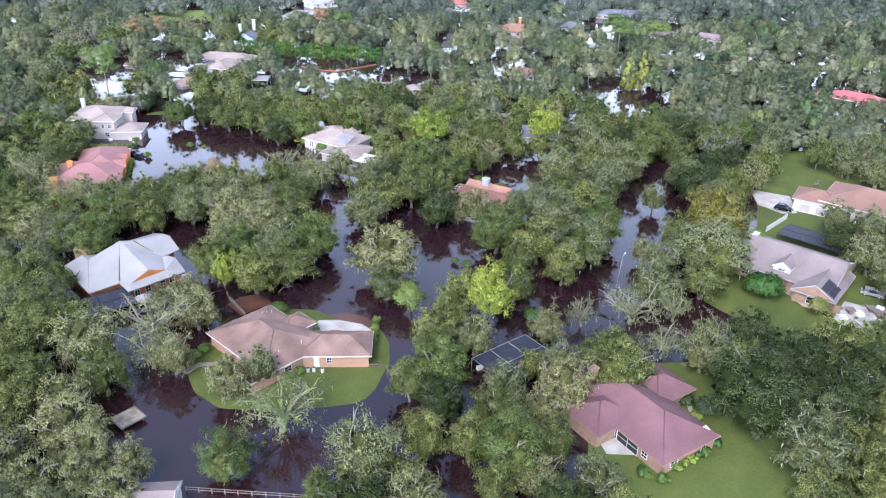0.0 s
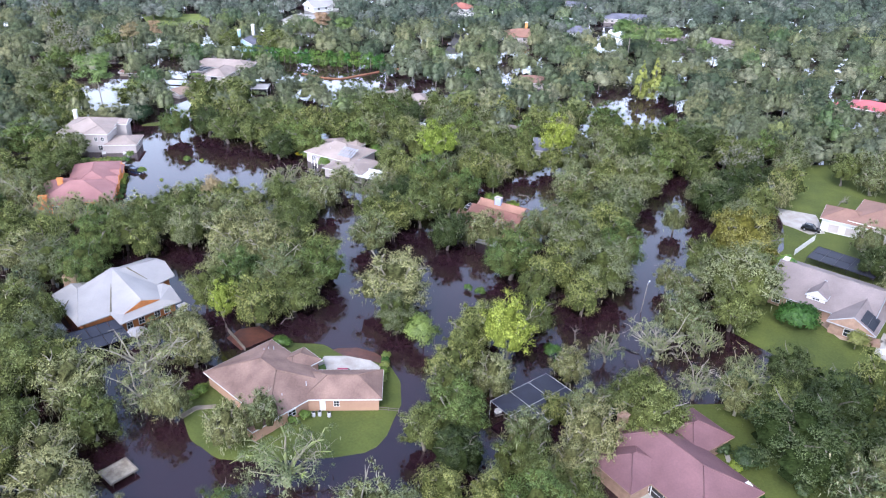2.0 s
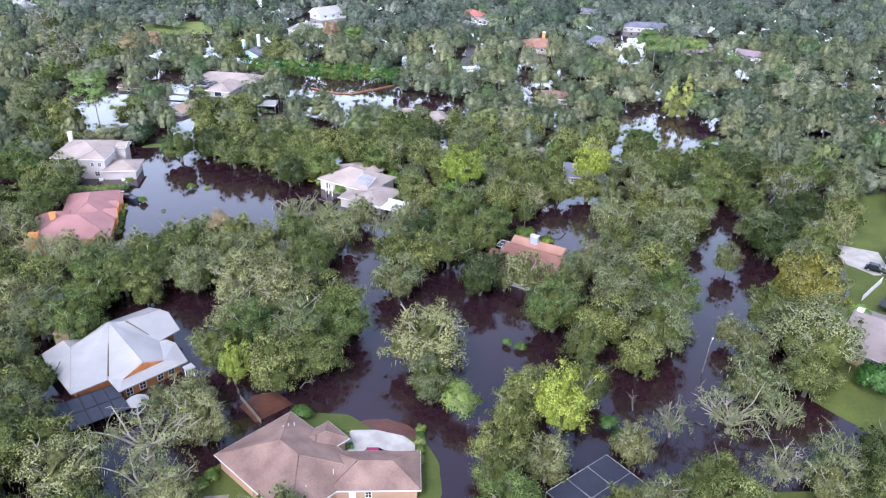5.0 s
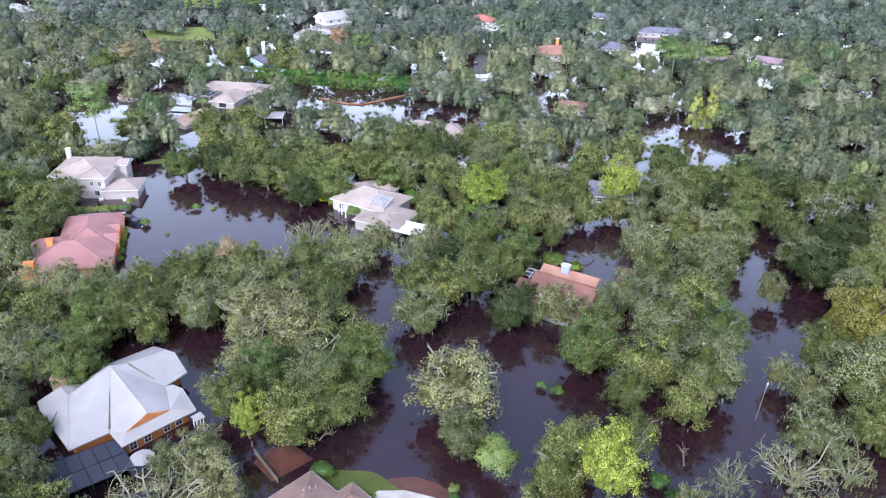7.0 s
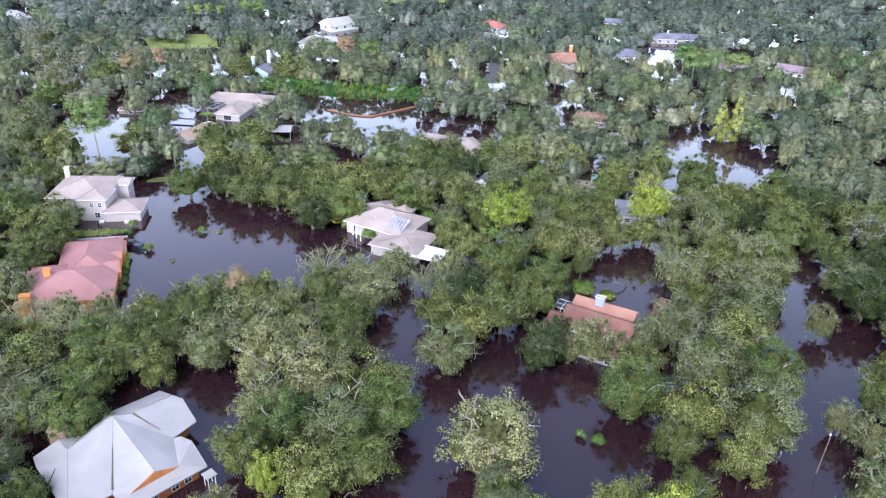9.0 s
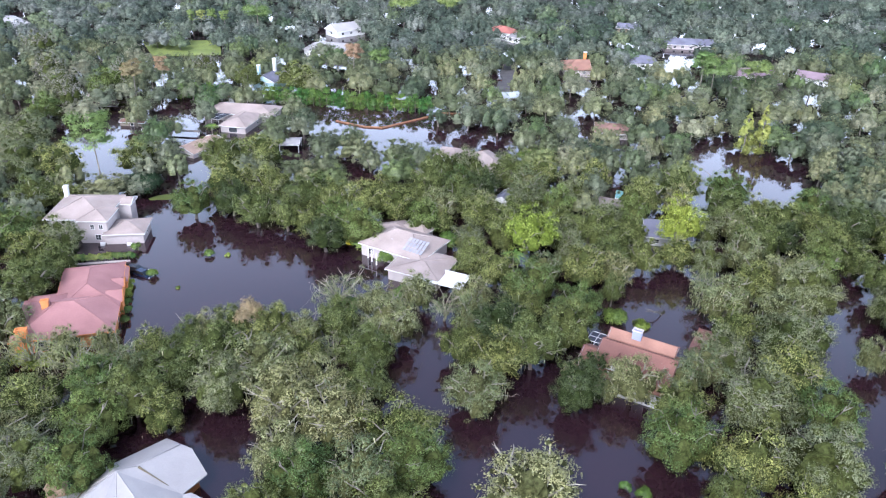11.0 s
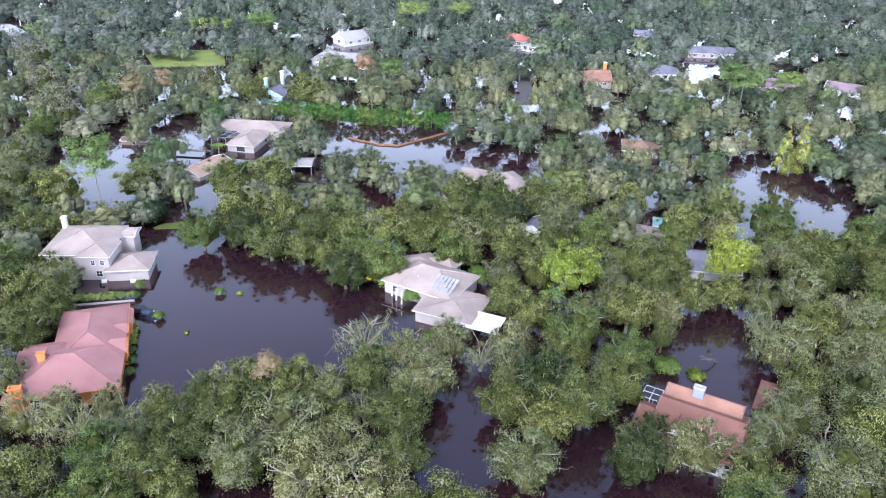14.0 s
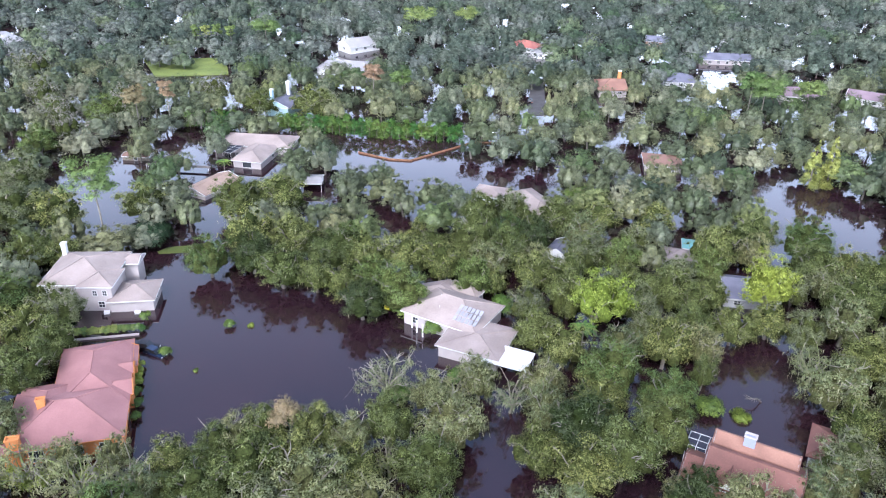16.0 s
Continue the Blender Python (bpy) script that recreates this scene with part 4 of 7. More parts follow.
plant("mossy oak", [
    (21.8, 107.9, 5.3), (11.1, 108.9, 4.3), (-50.7, 125.8, 4.5), (-46.5, 127.5, 4.5), (47.8, 114.7, 4.8), (20.7, 122.8, 3.9), (9.6, 178.2, 4.3), (16, 179.6, 4),
    (14.4, 216.2, 4.6), (44.2, 222.9, 6.5), (-23, 100.2, 4.3), (-30.7, 108, 3.8), (55.6, 185.2, 3.7), (46.6, 156.5, 3.2), (-55.6, 131.9, 3.3),
    (-50.3, 135.2, 3.4), (4.4, 175.5, 2.6), (-1, 179.4, 2.4), (-97.7, 184.2, 4.2), (-87.5, 183, 4.1), (-37.6, 201.6, 4.9), (-93.3, 184.6, 3.7), (-86.2, 186, 3.3),
], keep=True)
plant("bare oak", [
    (-59.6, 120.5, 5.7), (-50.9, 112.6, 5.9), (-33.3, 203.3, 4.5),
], keep=True)
plant("oak", [
    (6.1, 134.8, 6.2), (15.6, 138.2, 4.9), (32, 108.5, 6.7), (28.4, 114.3, 4.6), (52.3, 103.8, 7.7), (63.1, 117.2, 5.8), (51.8, 110.9, 5), (-0.4, 114.8, 5.2),
    (2.1, 105, 5.3), (-4.3, 104.9, 4.3), (6.3, 123.5, 4.3), (1.4, 178, 3.4), (23.9, 185.3, 4.9), (-76.9, 184.2, 4.6), (-70.8, 186.9, 4.8), (-63.8, 190.9, 4.9),
    (-55.8, 191.1, 4.4), (22, 222.8, 5.1), (17.1, 232.5, 5), (-7.1, 244.1, 5.1), (31.8, 116.1, 4.7),
], keep=True)
plant("mossy oak", [
    (-60.5, 90.9, 5.7), (-54, 96.6, 4.7), (-56.1, 80.1, 5.1), (-43.8, 78.3, 3.9), (-60, 98.1, 5.3), (-49.1, 120.4, 5.2), (-46.2, 111.1, 4.5), (-49.2, 80.2, 4.5),
    (-35, 104.2, 4.4), (-19.4, 100.5, 4), (-23.9, 95.4, 3.9), (-10.6, 146.9, 7.5), (15.5, 83.3, 4.3), (21.7, 81.4, 4), (61.4, 96.2, 4.8),
])
plant("mossy oak", [
    (-55.4, 177.4, 7.3), (-48.5, 157.1, 6), (-46, 175.2, 5.6), (33.1, 202.5, 6.9), (43.4, 197.4, 6.9),
])
plant("mossy oak", [
    (-45, 208.1, 6.3), (-18.1, 204.7, 5), (48.5, 236.8, 6.1), (-32.3, 195.4, 4.8),
])
plant("mossy oak", [
    (-50.3, 190.4, 4.6), (-67.9, 189.4, 4.6), (-29, 204.9, 4.5), (-79.2, 178.4, 4.5),
])
plant("oak", [
    (-83.1, 133.7, 7.5), (-73.3, 117.9, 6.8), (-67.2, 119, 5.9), (-67.7, 103.8, 5.4), (-56.2, 105.6, 5.6), (-53.2, 87.8, 5.1), (-30.3, 86.2, 4.9), (-14, 87, 4.4),
    (-8.3, 89, 4.4), (-16.4, 81.3, 4.2), (-10, 80.7, 4.6), (-3.8, 82.8, 4.2), (-1.6, 91.1, 4.4), (3.4, 141.3, 4), (9.9, 98.5, 5), (16.5, 111.5, 4.7),
    (11, 88.7, 4.9), (18.1, 91, 4.5), (5.2, 91.5, 4.2), (9, 81.2, 3.7), (52.4, 142.9, 10), (55.9, 114.1, 6.3), (63.6, 111.1, 7.1), (72.2, 112.3, 6.1),
    (58.5, 102.6, 5.6), (61.3, 88.4, 5.7), (71.2, 100.9, 5.4), (56, 87.6, 4.8), (61.3, 82.1, 4.8), (54.7, 82.3, 4.1),
])
plant("oak", [
    (-38.2, 139.5, 6.2), (-32.2, 145, 7.1), (-38.8, 132.9, 4.7), (-30.8, 162.1, 7.2), (64.1, 121.7, 4.4), (80.8, 117.5, 5.6), (66.5, 90.2, 5), (-74.4, 111.6, 5.7),
    (-66.3, 93.8, 5.1),
])
plant("oak", [
    (-91.2, 167.7, 7), (-82.7, 164.8, 6.3), (-78.3, 154.2, 5.2), (-84, 147.8, 4.8), (-77.5, 136.4, 5.2), (-75.2, 170.1, 6.3), (-71.3, 177.6, 6.5), (-69.5, 166.2, 5.4),
    (-64.4, 181.4, 6.5), (-62.3, 166.2, 5.6), (-54, 163, 6.3), (-43.2, 150.4, 5.3), (-36.8, 158.9, 6.5), (-41.3, 167.1, 5.6), (-38.2, 183.9, 6.4), (-31.5, 187.2, 5.9),
    (-21.4, 175.8, 6), (-16.3, 172, 4.7), (-14.2, 182.7, 6.3), (-7.7, 185.3, 6.4), (-3, 173.3, 5), (25.1, 168.4, 7), (15.6, 169, 5.9), (15.6, 157.7, 6),
    (36.1, 176.8, 7.5), (30.6, 157.5, 6.9), (40.7, 168, 5.9), (32.1, 149.3, 6), (25.1, 155, 5.6), (17.4, 149.1, 4.7),
])
plant("oak", [
    (54.2, 154.8, 9), (67.1, 185.3, 7.2), (66.3, 194.5, 6.8), (-58.2, 185.6, 5.7), (-49, 182.7, 5.5), (-44.3, 193.2, 5.4),
])
plant("oak", [
    (-88.3, 278.2, 8.1), (-77.4, 282.2, 8.2), (-81.2, 259.1, 7.4), (-70.4, 258.1, 7.3), (-59.1, 252.1, 7.6), (-62.8, 241.5, 5), (-52.7, 252.3, 6.4), (-47.5, 241, 5.8),
    (-43.5, 249.2, 6.9), (-35.8, 247.4, 6.2), (-41.4, 267.4, 6.9), (-112.7, 277.5, 8.1), (-130.7, 269.3, 8.4), (-141.4, 279, 8.9), (-128.8, 249, 7.4), (-121.4, 250.4, 6.4),
    (-27.7, 260.9, 7.3), (-20, 255.2, 7.1), (-14.9, 242.1, 6.7), (-23.6, 240.4, 5.8), (-12.7, 214.8, 5.5), (-17.3, 220.4, 5.7), (-3, 210.7, 6.2), (6.4, 214.8, 6),
    (13.9, 222.5, 6.3), (11.7, 235.3, 6.7), (11.7, 208, 5.6), (19.5, 215.8, 5.1), (-9.2, 199.6, 5.6), (-0.9, 198, 5.8),
])
plant("oak", [
    (48.4, 245.3, 7.5), (50, 230.5, 7.7), (42.9, 211.4, 6.4), (32, 193, 5.4), (-109.7, 205.2, 6.3), (-115.7, 219.9, 6.2), (-108.4, 215, 5.3), (-120.1, 233.7, 5.3),
])
plant("oak", [
    (-81.2, 366, 9.9), (-101.5, 365.7, 7.2),
])


def fill_spots(rng, region, tries, r_lo, r_hi, gap):
    """Places for more trees between those already planted, away from clearings."""
    cell, grid, out = 8.0, {}, []
    for x, y, r in PLANTED:
        grid.setdefault((int(x // cell), int(y // cell)), []).append((x, y, r))
    for _ in range(tries):
        x, y = region(rng)
        r = rng.uniform(r_lo, r_hi)
        i, j = int(x // cell), int(y // cell)
        near = (q for a in (-2, -1, 0, 1, 2) for b in (-2, -1, 0, 1, 2) for q in grid.get((i + a, j + b), ()))
        if any(math.hypot(x - q[0], y - q[1]) < gap * (r + q[2]) for q in near) or room(x, y) < 1.12 * r:
            continue
        grid.setdefault((i, j), []).append((x, y, r))
        out.append((x, y, r))
    return out


def near_region(rng):
    y = rng.uniform(72, 300)
    half = 32 + 0.512 * y
    return rng.uniform(-half - 6, half + 4), y


near = sorted(fill_spots(tree_rng, near_region, 9000, 4.6, 7.8, 0.60), key=lambda q: q[1] + 0.4 * abs(q[0] + 10))
for x, y, r in near[:NEAR_TREES]:
    draw = tree_rng.uniform()
    mossy = 0.45 if y < 140 and x < -30 else 0.2
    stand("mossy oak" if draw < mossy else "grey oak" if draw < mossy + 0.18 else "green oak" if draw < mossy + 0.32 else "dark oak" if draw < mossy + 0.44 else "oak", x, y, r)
PLANTED += near[NEAR_TREES:]


def woods(name, label, spots, leaves, per, leaf, clumps, puff, seed, sides, near_by=False, hmin=8.5, hmax=12.5):
    """A stretch of woodland too far off to count: crowns of leaf sprays and trunks, each kind in one mesh."""
    rng = np.random.default_rng(seed)
    parts = []
    for v in range(8):
        c, masses = billows(rng, 5.3, 11.2, 5 + v % 4, clumps, 0.15)
        radii = puff * rng.uniform(0.6, 1.35, len(c))
        domes = [(x, y, z, 1.02 * q, 1.02 * h) for x, y, z, q, h in masses] + ([(*p, r * 0.7, r * 0.7) for p, r in zip(c, radii)] if near_by else [])
        parts.append((*clumps_cloud(rng, c, radii, per, leaf, core=0, own=0.7, rough=0.35), *hearts(rng, domes, sides, 0.64)))
    out, turned, tint, runs, solid, solid_tris, solid_turned, solid_tint = [], [], [], [], [], [], [], []
    count = 0
    for x, y, r in spots:
        s, a, h = r / 6, rng.uniform(0, 6.28), rng.uniform(hmin, hmax) / 11.5
        c, soft, inner, tris, inner_soft = parts[rng.integers(0, 8)]
        ca, sa = math.cos(a) * s, math.sin(a) * s
        turn = np.array([(ca, -sa, 0), (sa, ca, 0), (0, 0, h)])
        spin = np.array([(ca, -sa, 0), (sa, ca, 0), (0, 0, s)]) / s
        out.append(c @ turn.T + (x, y, 0))
        turned.append(soft @ spin.T)
        solid.append(inner @ turn.T + (x, y, 0))
        solid_turned.append(inner_soft @ spin.T)
        solid_tris.append(tris + count)
        count += len(inner)
        own = rng.uniform()
        tint.append(np.full(len(c), own))
        solid_tint.append(np.full(len(inner), own))
        runs.append(([(x, y, -0.6), (x + rng.uniform(-1, 1), y + rng.uniform(-1, 1), 6 * h)], [0.35, 0.15]))
    ob = tagged(thing(name, label, "woodland", kind="stuff"), kind="stuff")
    heart = (np.concatenate(solid), np.concatenate(solid_tris), np.concatenate(solid_turned))
    sprays_object("crowns", np.concatenate(out), leaves, ob, normals=np.concatenate(turned), tint=np.concatenate(tint + solid_tint), heart=heart)
    tagged(tubes("trunks", runs, BARK, ob, sides=4), kind="stuff")
    return ob


def middle_region(rng):
    y = rng.uniform(230, 420)
    half = 34 + 0.512 * y
    return rng.uniform(-half - 6, half + 4), y


def far_region(rng):
    y = rng.uniform(400, 800)
    half = 36 + 0.512 * y
    return rng.uniform(-half - 10, half + 10), y


middle = fill_spots(tree_rng, middle_region, 7000, 5.2, 8.4, 0.68)
PLANTED += middle
far = fill_spots(tree_rng, far_region, 7000, 6.0, 10.0, 0.56)
# far leaf colours greyed and blued: the distance haze is put into them
haze_tints = [leaf_material("woodland_leaves", (0.108, 0.134, 0.092), (0.064, 0.082, 0.056), per_object=0.30, per_island=0.16, by_tree=True, grain=1.1, mottling=2.4),
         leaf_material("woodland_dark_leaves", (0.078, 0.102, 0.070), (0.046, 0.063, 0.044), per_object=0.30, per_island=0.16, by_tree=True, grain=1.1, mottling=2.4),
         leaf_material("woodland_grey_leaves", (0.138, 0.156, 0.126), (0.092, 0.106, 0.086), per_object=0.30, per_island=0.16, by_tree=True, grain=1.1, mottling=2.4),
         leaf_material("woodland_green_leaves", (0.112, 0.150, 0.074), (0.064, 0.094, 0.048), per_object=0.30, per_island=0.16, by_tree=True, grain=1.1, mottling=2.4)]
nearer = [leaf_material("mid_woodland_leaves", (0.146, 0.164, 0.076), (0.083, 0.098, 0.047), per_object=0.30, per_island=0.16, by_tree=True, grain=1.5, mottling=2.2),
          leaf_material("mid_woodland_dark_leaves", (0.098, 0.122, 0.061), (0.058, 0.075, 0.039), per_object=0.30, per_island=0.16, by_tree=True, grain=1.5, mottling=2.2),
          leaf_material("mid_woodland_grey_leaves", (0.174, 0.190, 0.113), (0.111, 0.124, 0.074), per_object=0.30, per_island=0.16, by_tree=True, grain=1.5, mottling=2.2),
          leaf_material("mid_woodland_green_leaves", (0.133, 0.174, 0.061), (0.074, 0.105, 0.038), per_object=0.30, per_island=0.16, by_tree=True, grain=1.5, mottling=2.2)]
names = ("grey-green", "deep green", "pale grey mossy", "fresh green")
for k in range(4):
    pick = lambda some: [s for i, s in enumerate(some) if (i * 7919 % 20) in ((0, 1, 2, 3, 4, 5, 6, 7, 8), (9, 10, 11, 12, 13), (14, 15, 16, 17), (18, 19))[k]]
    if near[NEAR_TREES:]:
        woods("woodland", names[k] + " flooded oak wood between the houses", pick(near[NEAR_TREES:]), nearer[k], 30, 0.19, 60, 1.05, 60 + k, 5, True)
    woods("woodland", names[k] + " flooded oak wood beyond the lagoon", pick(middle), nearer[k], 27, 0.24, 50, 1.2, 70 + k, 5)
    woods("far_woodland", names[k] + " oak wood stretching to the skyline", pick(far), haze_tints[k], 13, 0.36, 30, 1.5, 80 + k, 5)


# ---- houses ----
def ring(a, b, z):
    return [(-a, -b, z), (a, -b, z), (a, b, z), (-a, b, z)]


def wing(house, x, y, turn, length, width, eave, rise, roof, wall, ends="hh", over=0.55, trim=None, walls=True):
    """One roofed block of a house. x, y: its middle; turn: degrees of its ridge; ends: h hip, g gable. Returns its pose in the house."""
    trim = trim or {ROOF_PINK: BRICK, ROOF_SALMON: ORANGE_WALL, ROOF_RUST: ROOF_RUST, ROOF_ORANGE: ROOF_ORANGE, ROOF_GREY: GREY_WALL}.get(roof, WHITE_PAINT)
    m = pose(x, y, 0, 0, 0, turn)
    a, b = length / 2, width / 2
    top = eave + 0.2
    left = -a if ends[0] == "g" else -max(a - b, 0.05)
    right = a if ends[1] == "g" else max(a - b, 0.05)
    v = [m @ Vector(p) for p in ring(a, b, eave) + ring(a, b, top) + [(left, 0, top + rise), (right, 0, top + rise)]]
    f = [(3, 2, 1, 0), (0, 1, 5, 4), (1, 2, 6, 5), (2, 3, 7, 6), (3, 0, 4, 7), (4, 5, 9, 8), (6, 7, 8, 9), (5, 6, 9), (7, 4, 8)]
    mesh_object("roof", v, f, roof, house)
    # ridge and hip caps
    caps = [((left, 0), (right, 0))]
    if ends[0] == "h":
        caps += [((-a, -b), (left, 0)), ((-a, b), (left, 0))]
    if ends[1] == "h":
        caps += [((a, -b), (right, 0)), ((a, b), (right, 0))]
    runs = []
    for p, q in caps:
        pp, qq = [m @ Vector((*c, (top if abs(c[1]) > 0.01 else top + rise) + 0.02)) for c in (p, q)]
        runs.append(([pp, qq], [0.09, 0.09]))
    tubes("ridge_cap", runs, roof, house, sides=4)
    bm = bmesh.new()
    t = 0.05
    for lo, hi in (((-a - t, -b - t, eave - 0.04), (a + t, -b - 0.003, top - 0.02)), ((-a - t, b + 0.003, eave - 0.04), (a + t, b + t, top - 0.02)),
                   ((-a - t, -b, eave - 0.04), (-a - 0.003, b, top - 0.02)), ((a + 0.003, -b, eave - 0.04), (a + t, b, top - 0.02))):
        box(bm, lo, hi, m)
    part("fascia", bm, trim, house, "white painted fascia boards" if trim is WHITE_PAINT else "")
    if walls:
        wa, wb, k = a - over, b - over, 0.22
        bm = bmesh.new()
        for lo, hi in (((-wa, -wb, -0.7), (wa, -wb + k, eave - 0.004)), ((-wa, wb - k, -0.7), (wa, wb, eave - 0.004)),
                       ((-wa, -wb + k, -0.7), (-wa + k, wb - k, eave - 0.004)), ((wa - k, -wb + k, -0.7), (wa, wb - k, eave - 0.004))):
            box(bm, lo, hi, m)
        part("wall", bm, wall, house)
    for end, side in ((0, -1), (1, 1)):
        if ends[end] == "g":
            e = side * (a + 0.004)
            pts = [m @ Vector(p) for p in ((e, -b, top), (e, b, top), (e, 0, top + rise), (e - side * 0.2, -b, top), (e - side * 0.2, b, top), (e - side * 0.2, 0, top + rise))]
            mesh_object("gable", pts, [(0, 1, 2), (3, 5, 4), (0, 3, 4, 1), (1, 4, 5, 2), (2, 5, 3, 0)], wall, house)
            runs = [([m @ Vector((e, -b, top + 0.05)), m @ Vector((e, 0, top + rise + 0.05))], [0.1, 0.1]), ([m @ Vector((e, b, top + 0.05)), m @ Vector((e, 0, top + rise + 0.05))], [0.1, 0.1])]
            tubes("bargeboard", runs, trim, house, sides=4)
    return m, a - over, b - over


def opening(house, at, side, along, z, w, h, what="window", frame_mat=WHITE_PAINT, fill=GLASS):
    """A window or door in a block's wall. side: s, n, w or e of the block; along: metres from the wall's middle; z: its foot."""
    m, a, b = at
    m = m @ {"s": pose(along, -b, z), "n": pose(-along, b, z, 0, 0, 180), "e": pose(a, along, z, 0, 0, 90), "w": pose(-a, -along, z, 0, 0, -90)}[side]
    bm, t = bmesh.new(), 0.09
    for lo, hi in (((-w / 2, -0.06, 0), (-w / 2 + t, 0.05, h)), ((w / 2 - t, -0.06, 0), (w / 2, 0.05, h)), ((-w / 2 + t, -0.06, h - t), (w / 2 - t, 0.05, h)),
                   ((-w / 2 + t, -0.06, 0), (w / 2 - t, 0.05, t))):
        box(bm, lo, hi, m)
    if what == "window":
        box(bm, (-0.03, -0.045, t), (0.03, 0.0, h - t), m)
        box(bm, (-w / 2 + t, -0.045, h / 2 - 0.03), (-0.03, 0.0, h / 2 + 0.03), m)
        box(bm, (0.03, -0.045, h / 2 - 0.03), (w / 2 - t, 0.0, h / 2 + 0.03), m)
    frame_ob = part(what, bm, frame_mat, house)
    boxed("pane" if what == "window" else "door_leaf", (-w / 2 + t, -0.02, t), (w / 2 - t, 0.04, h - t), fill, frame_ob, m=m)
    return frame_ob


def openings(house, at, spec):
    for side, along, z, w, h, *rest in spec:
        opening(house, at, side, along, z, w, h, *rest)


def chimney(house, x, y, turn, w, d, z0, z1, mat, cap=WHITE_PAINT, label=""):
    m = pose(x, y, 0, 0, 0, turn)
    ob = boxed("chimney", (-w / 2, -d / 2, z0), (w / 2, d / 2, z1), mat, house, label, 0.03, m)
    bm = bmesh.new()
    for lo, hi in (((-w / 2 - 0.1, -d / 2 - 0.1, z1), (w / 2 + 0.1, -d / 2 + 0.12, z1 + 0.25)), ((-w / 2 - 0.1, d / 2 - 0.12, z1), (w / 2 + 0.1, d / 2 + 0.1, z1 + 0.25)),
                   ((-w / 2 - 0.1, -d / 2 + 0.12, z1), (-w / 2 + 0.12, d / 2 - 0.12, z1 + 0.25)), ((w / 2 - 0.12, -d / 2 + 0.12, z1), (w / 2 + 0.1, d / 2 - 0.12, z1 + 0.25))):
        box(bm, lo, hi, m)
    part("chimney_cap", bm, cap, ob)
    return ob


def panels(name, house, m, cols, rows, w, d, gap, mat, label):
    """A field of separate panels on a slope with the pose m, x along and y up the slope."""
    for i in range(cols):
        for j in range(rows):
            boxed(name, (i * (w + gap), j * (d + gap), 0.06), (i * (w + gap) + w, j * (d + gap) + d, 0.12), mat, house, label, m=m)


def vents(house, spots):
    for x, y, z in spots:
        tubes("vent_pipe", [([(x, y, z - 0.5), (x, y, z + 0.45)], [0.07, 0.07])], GREY_WALL, house, sides=6)


def slope_pose(at, x, y, eave, rise):
    """A pose lying on a block's south slope: x along the ridge, y metres up from the eave in plan."""
    m, a, b = at
    b = b + 0.55
    return m @ pose(x, -b + y, eave + 0.2 + rise * y / b, math.degrees(math.atan2(rise, b)))


# brown-roofed house on its lawn
h = thing("house", "low peach brick house with pinkish-brown hip roofs on a dry lawn", "house")
body = wing(h, -31.4, 118.6, -43, 18.8, 14.2, 2.9, 2.9, ROOF_BROWN, PEACH)
wing(h, -27.6, 123.6, 45, 7, 5.5, 2.9, 1.4, ROOF_BROWN, PEACH)
garage = wing(h, -18.6, 117.3, 2.5, 13.4, 8.2, 2.9, 1.9, ROOF_BROWN, PEACH)
wing(h, -31.6, 108.6, -43, 5.5, 5.0, 2.7, 1.3, ROOF_BROWN, PEACH)
openings(h, garage, [("s", -3.2, 0.4, 1.0, 2.05, "door", WHITE_PAINT, WHITE_PAINT), ("s", -0.9, 1.2, 1.0, 1.2), ("e", 0.5, 1.1, 1.2, 1.1), ("n", -2.2, 0.3, 4.9, 2.2, "door", WHITE_PAINT, CREAM)])
openings(h, body, [("w", -3.5, 0.3, 2.2, 2.2, "door", WHITE_PAINT, GLASS), ("w", 0.5, 0.3, 2.4, 2.2, "door", WHITE_PAINT, GLASS), ("s", 3.0, 1.0, 1.4, 1.3), ("e", -2, 1.0, 1.6, 1.3), ("n", 4, 1.0, 1.6, 1.3)])
vents(h, [(-33.5, 124.6, 4.5), (-32.8, 125.2, 4.4), (-32.0, 125.6, 4.3), (-24.5, 115.3, 4.6), (-28.0, 112.5, 4.2)])

# white metal-roofed house: a steep faceted main roof with lower wings round it
def faceted_roof(house, corners, faces, mat, thick=0.22):
    """A roof of flat facets over named corners, with a thickness."""
    names = list(corners)
    v = [Vector(corners[k]) for k in names]
    bm = bmesh.new()
    for low in (0.0, -thick):
        vs = [bm.verts.new(p + Vector((0, 0, low))) for p in v]
        for f in faces:
            loop = [vs[names.index(k)] for k in f.split()]
            bm.faces.new(loop if low == 0 else loop[::-1])
    rim = [e for e in bm.edges if e.is_boundary]
    bmesh.ops.bridge_loops(bm, edges=rim)
    bmesh.ops.recalc_face_normals(bm, faces=bm.faces[:])
    return part("roof", bm, mat, house)


def wall_ring(house, points, low, high, mat, thick=0.2, name="wall"):
    """One wall slab along each side of a plan."""
    for (x0, y0), (x1, y1) in zip(points, points[1:] + points[:1]):
        d = math.hypot(x1 - x0, y1 - y0)
        boxed(name, (0, 0.01, low), (d, thick, high), mat, house, m=pose(x0, y0, 0, 0, 0, math.degrees(math.atan2(y1 - y0, x1 - x0))))


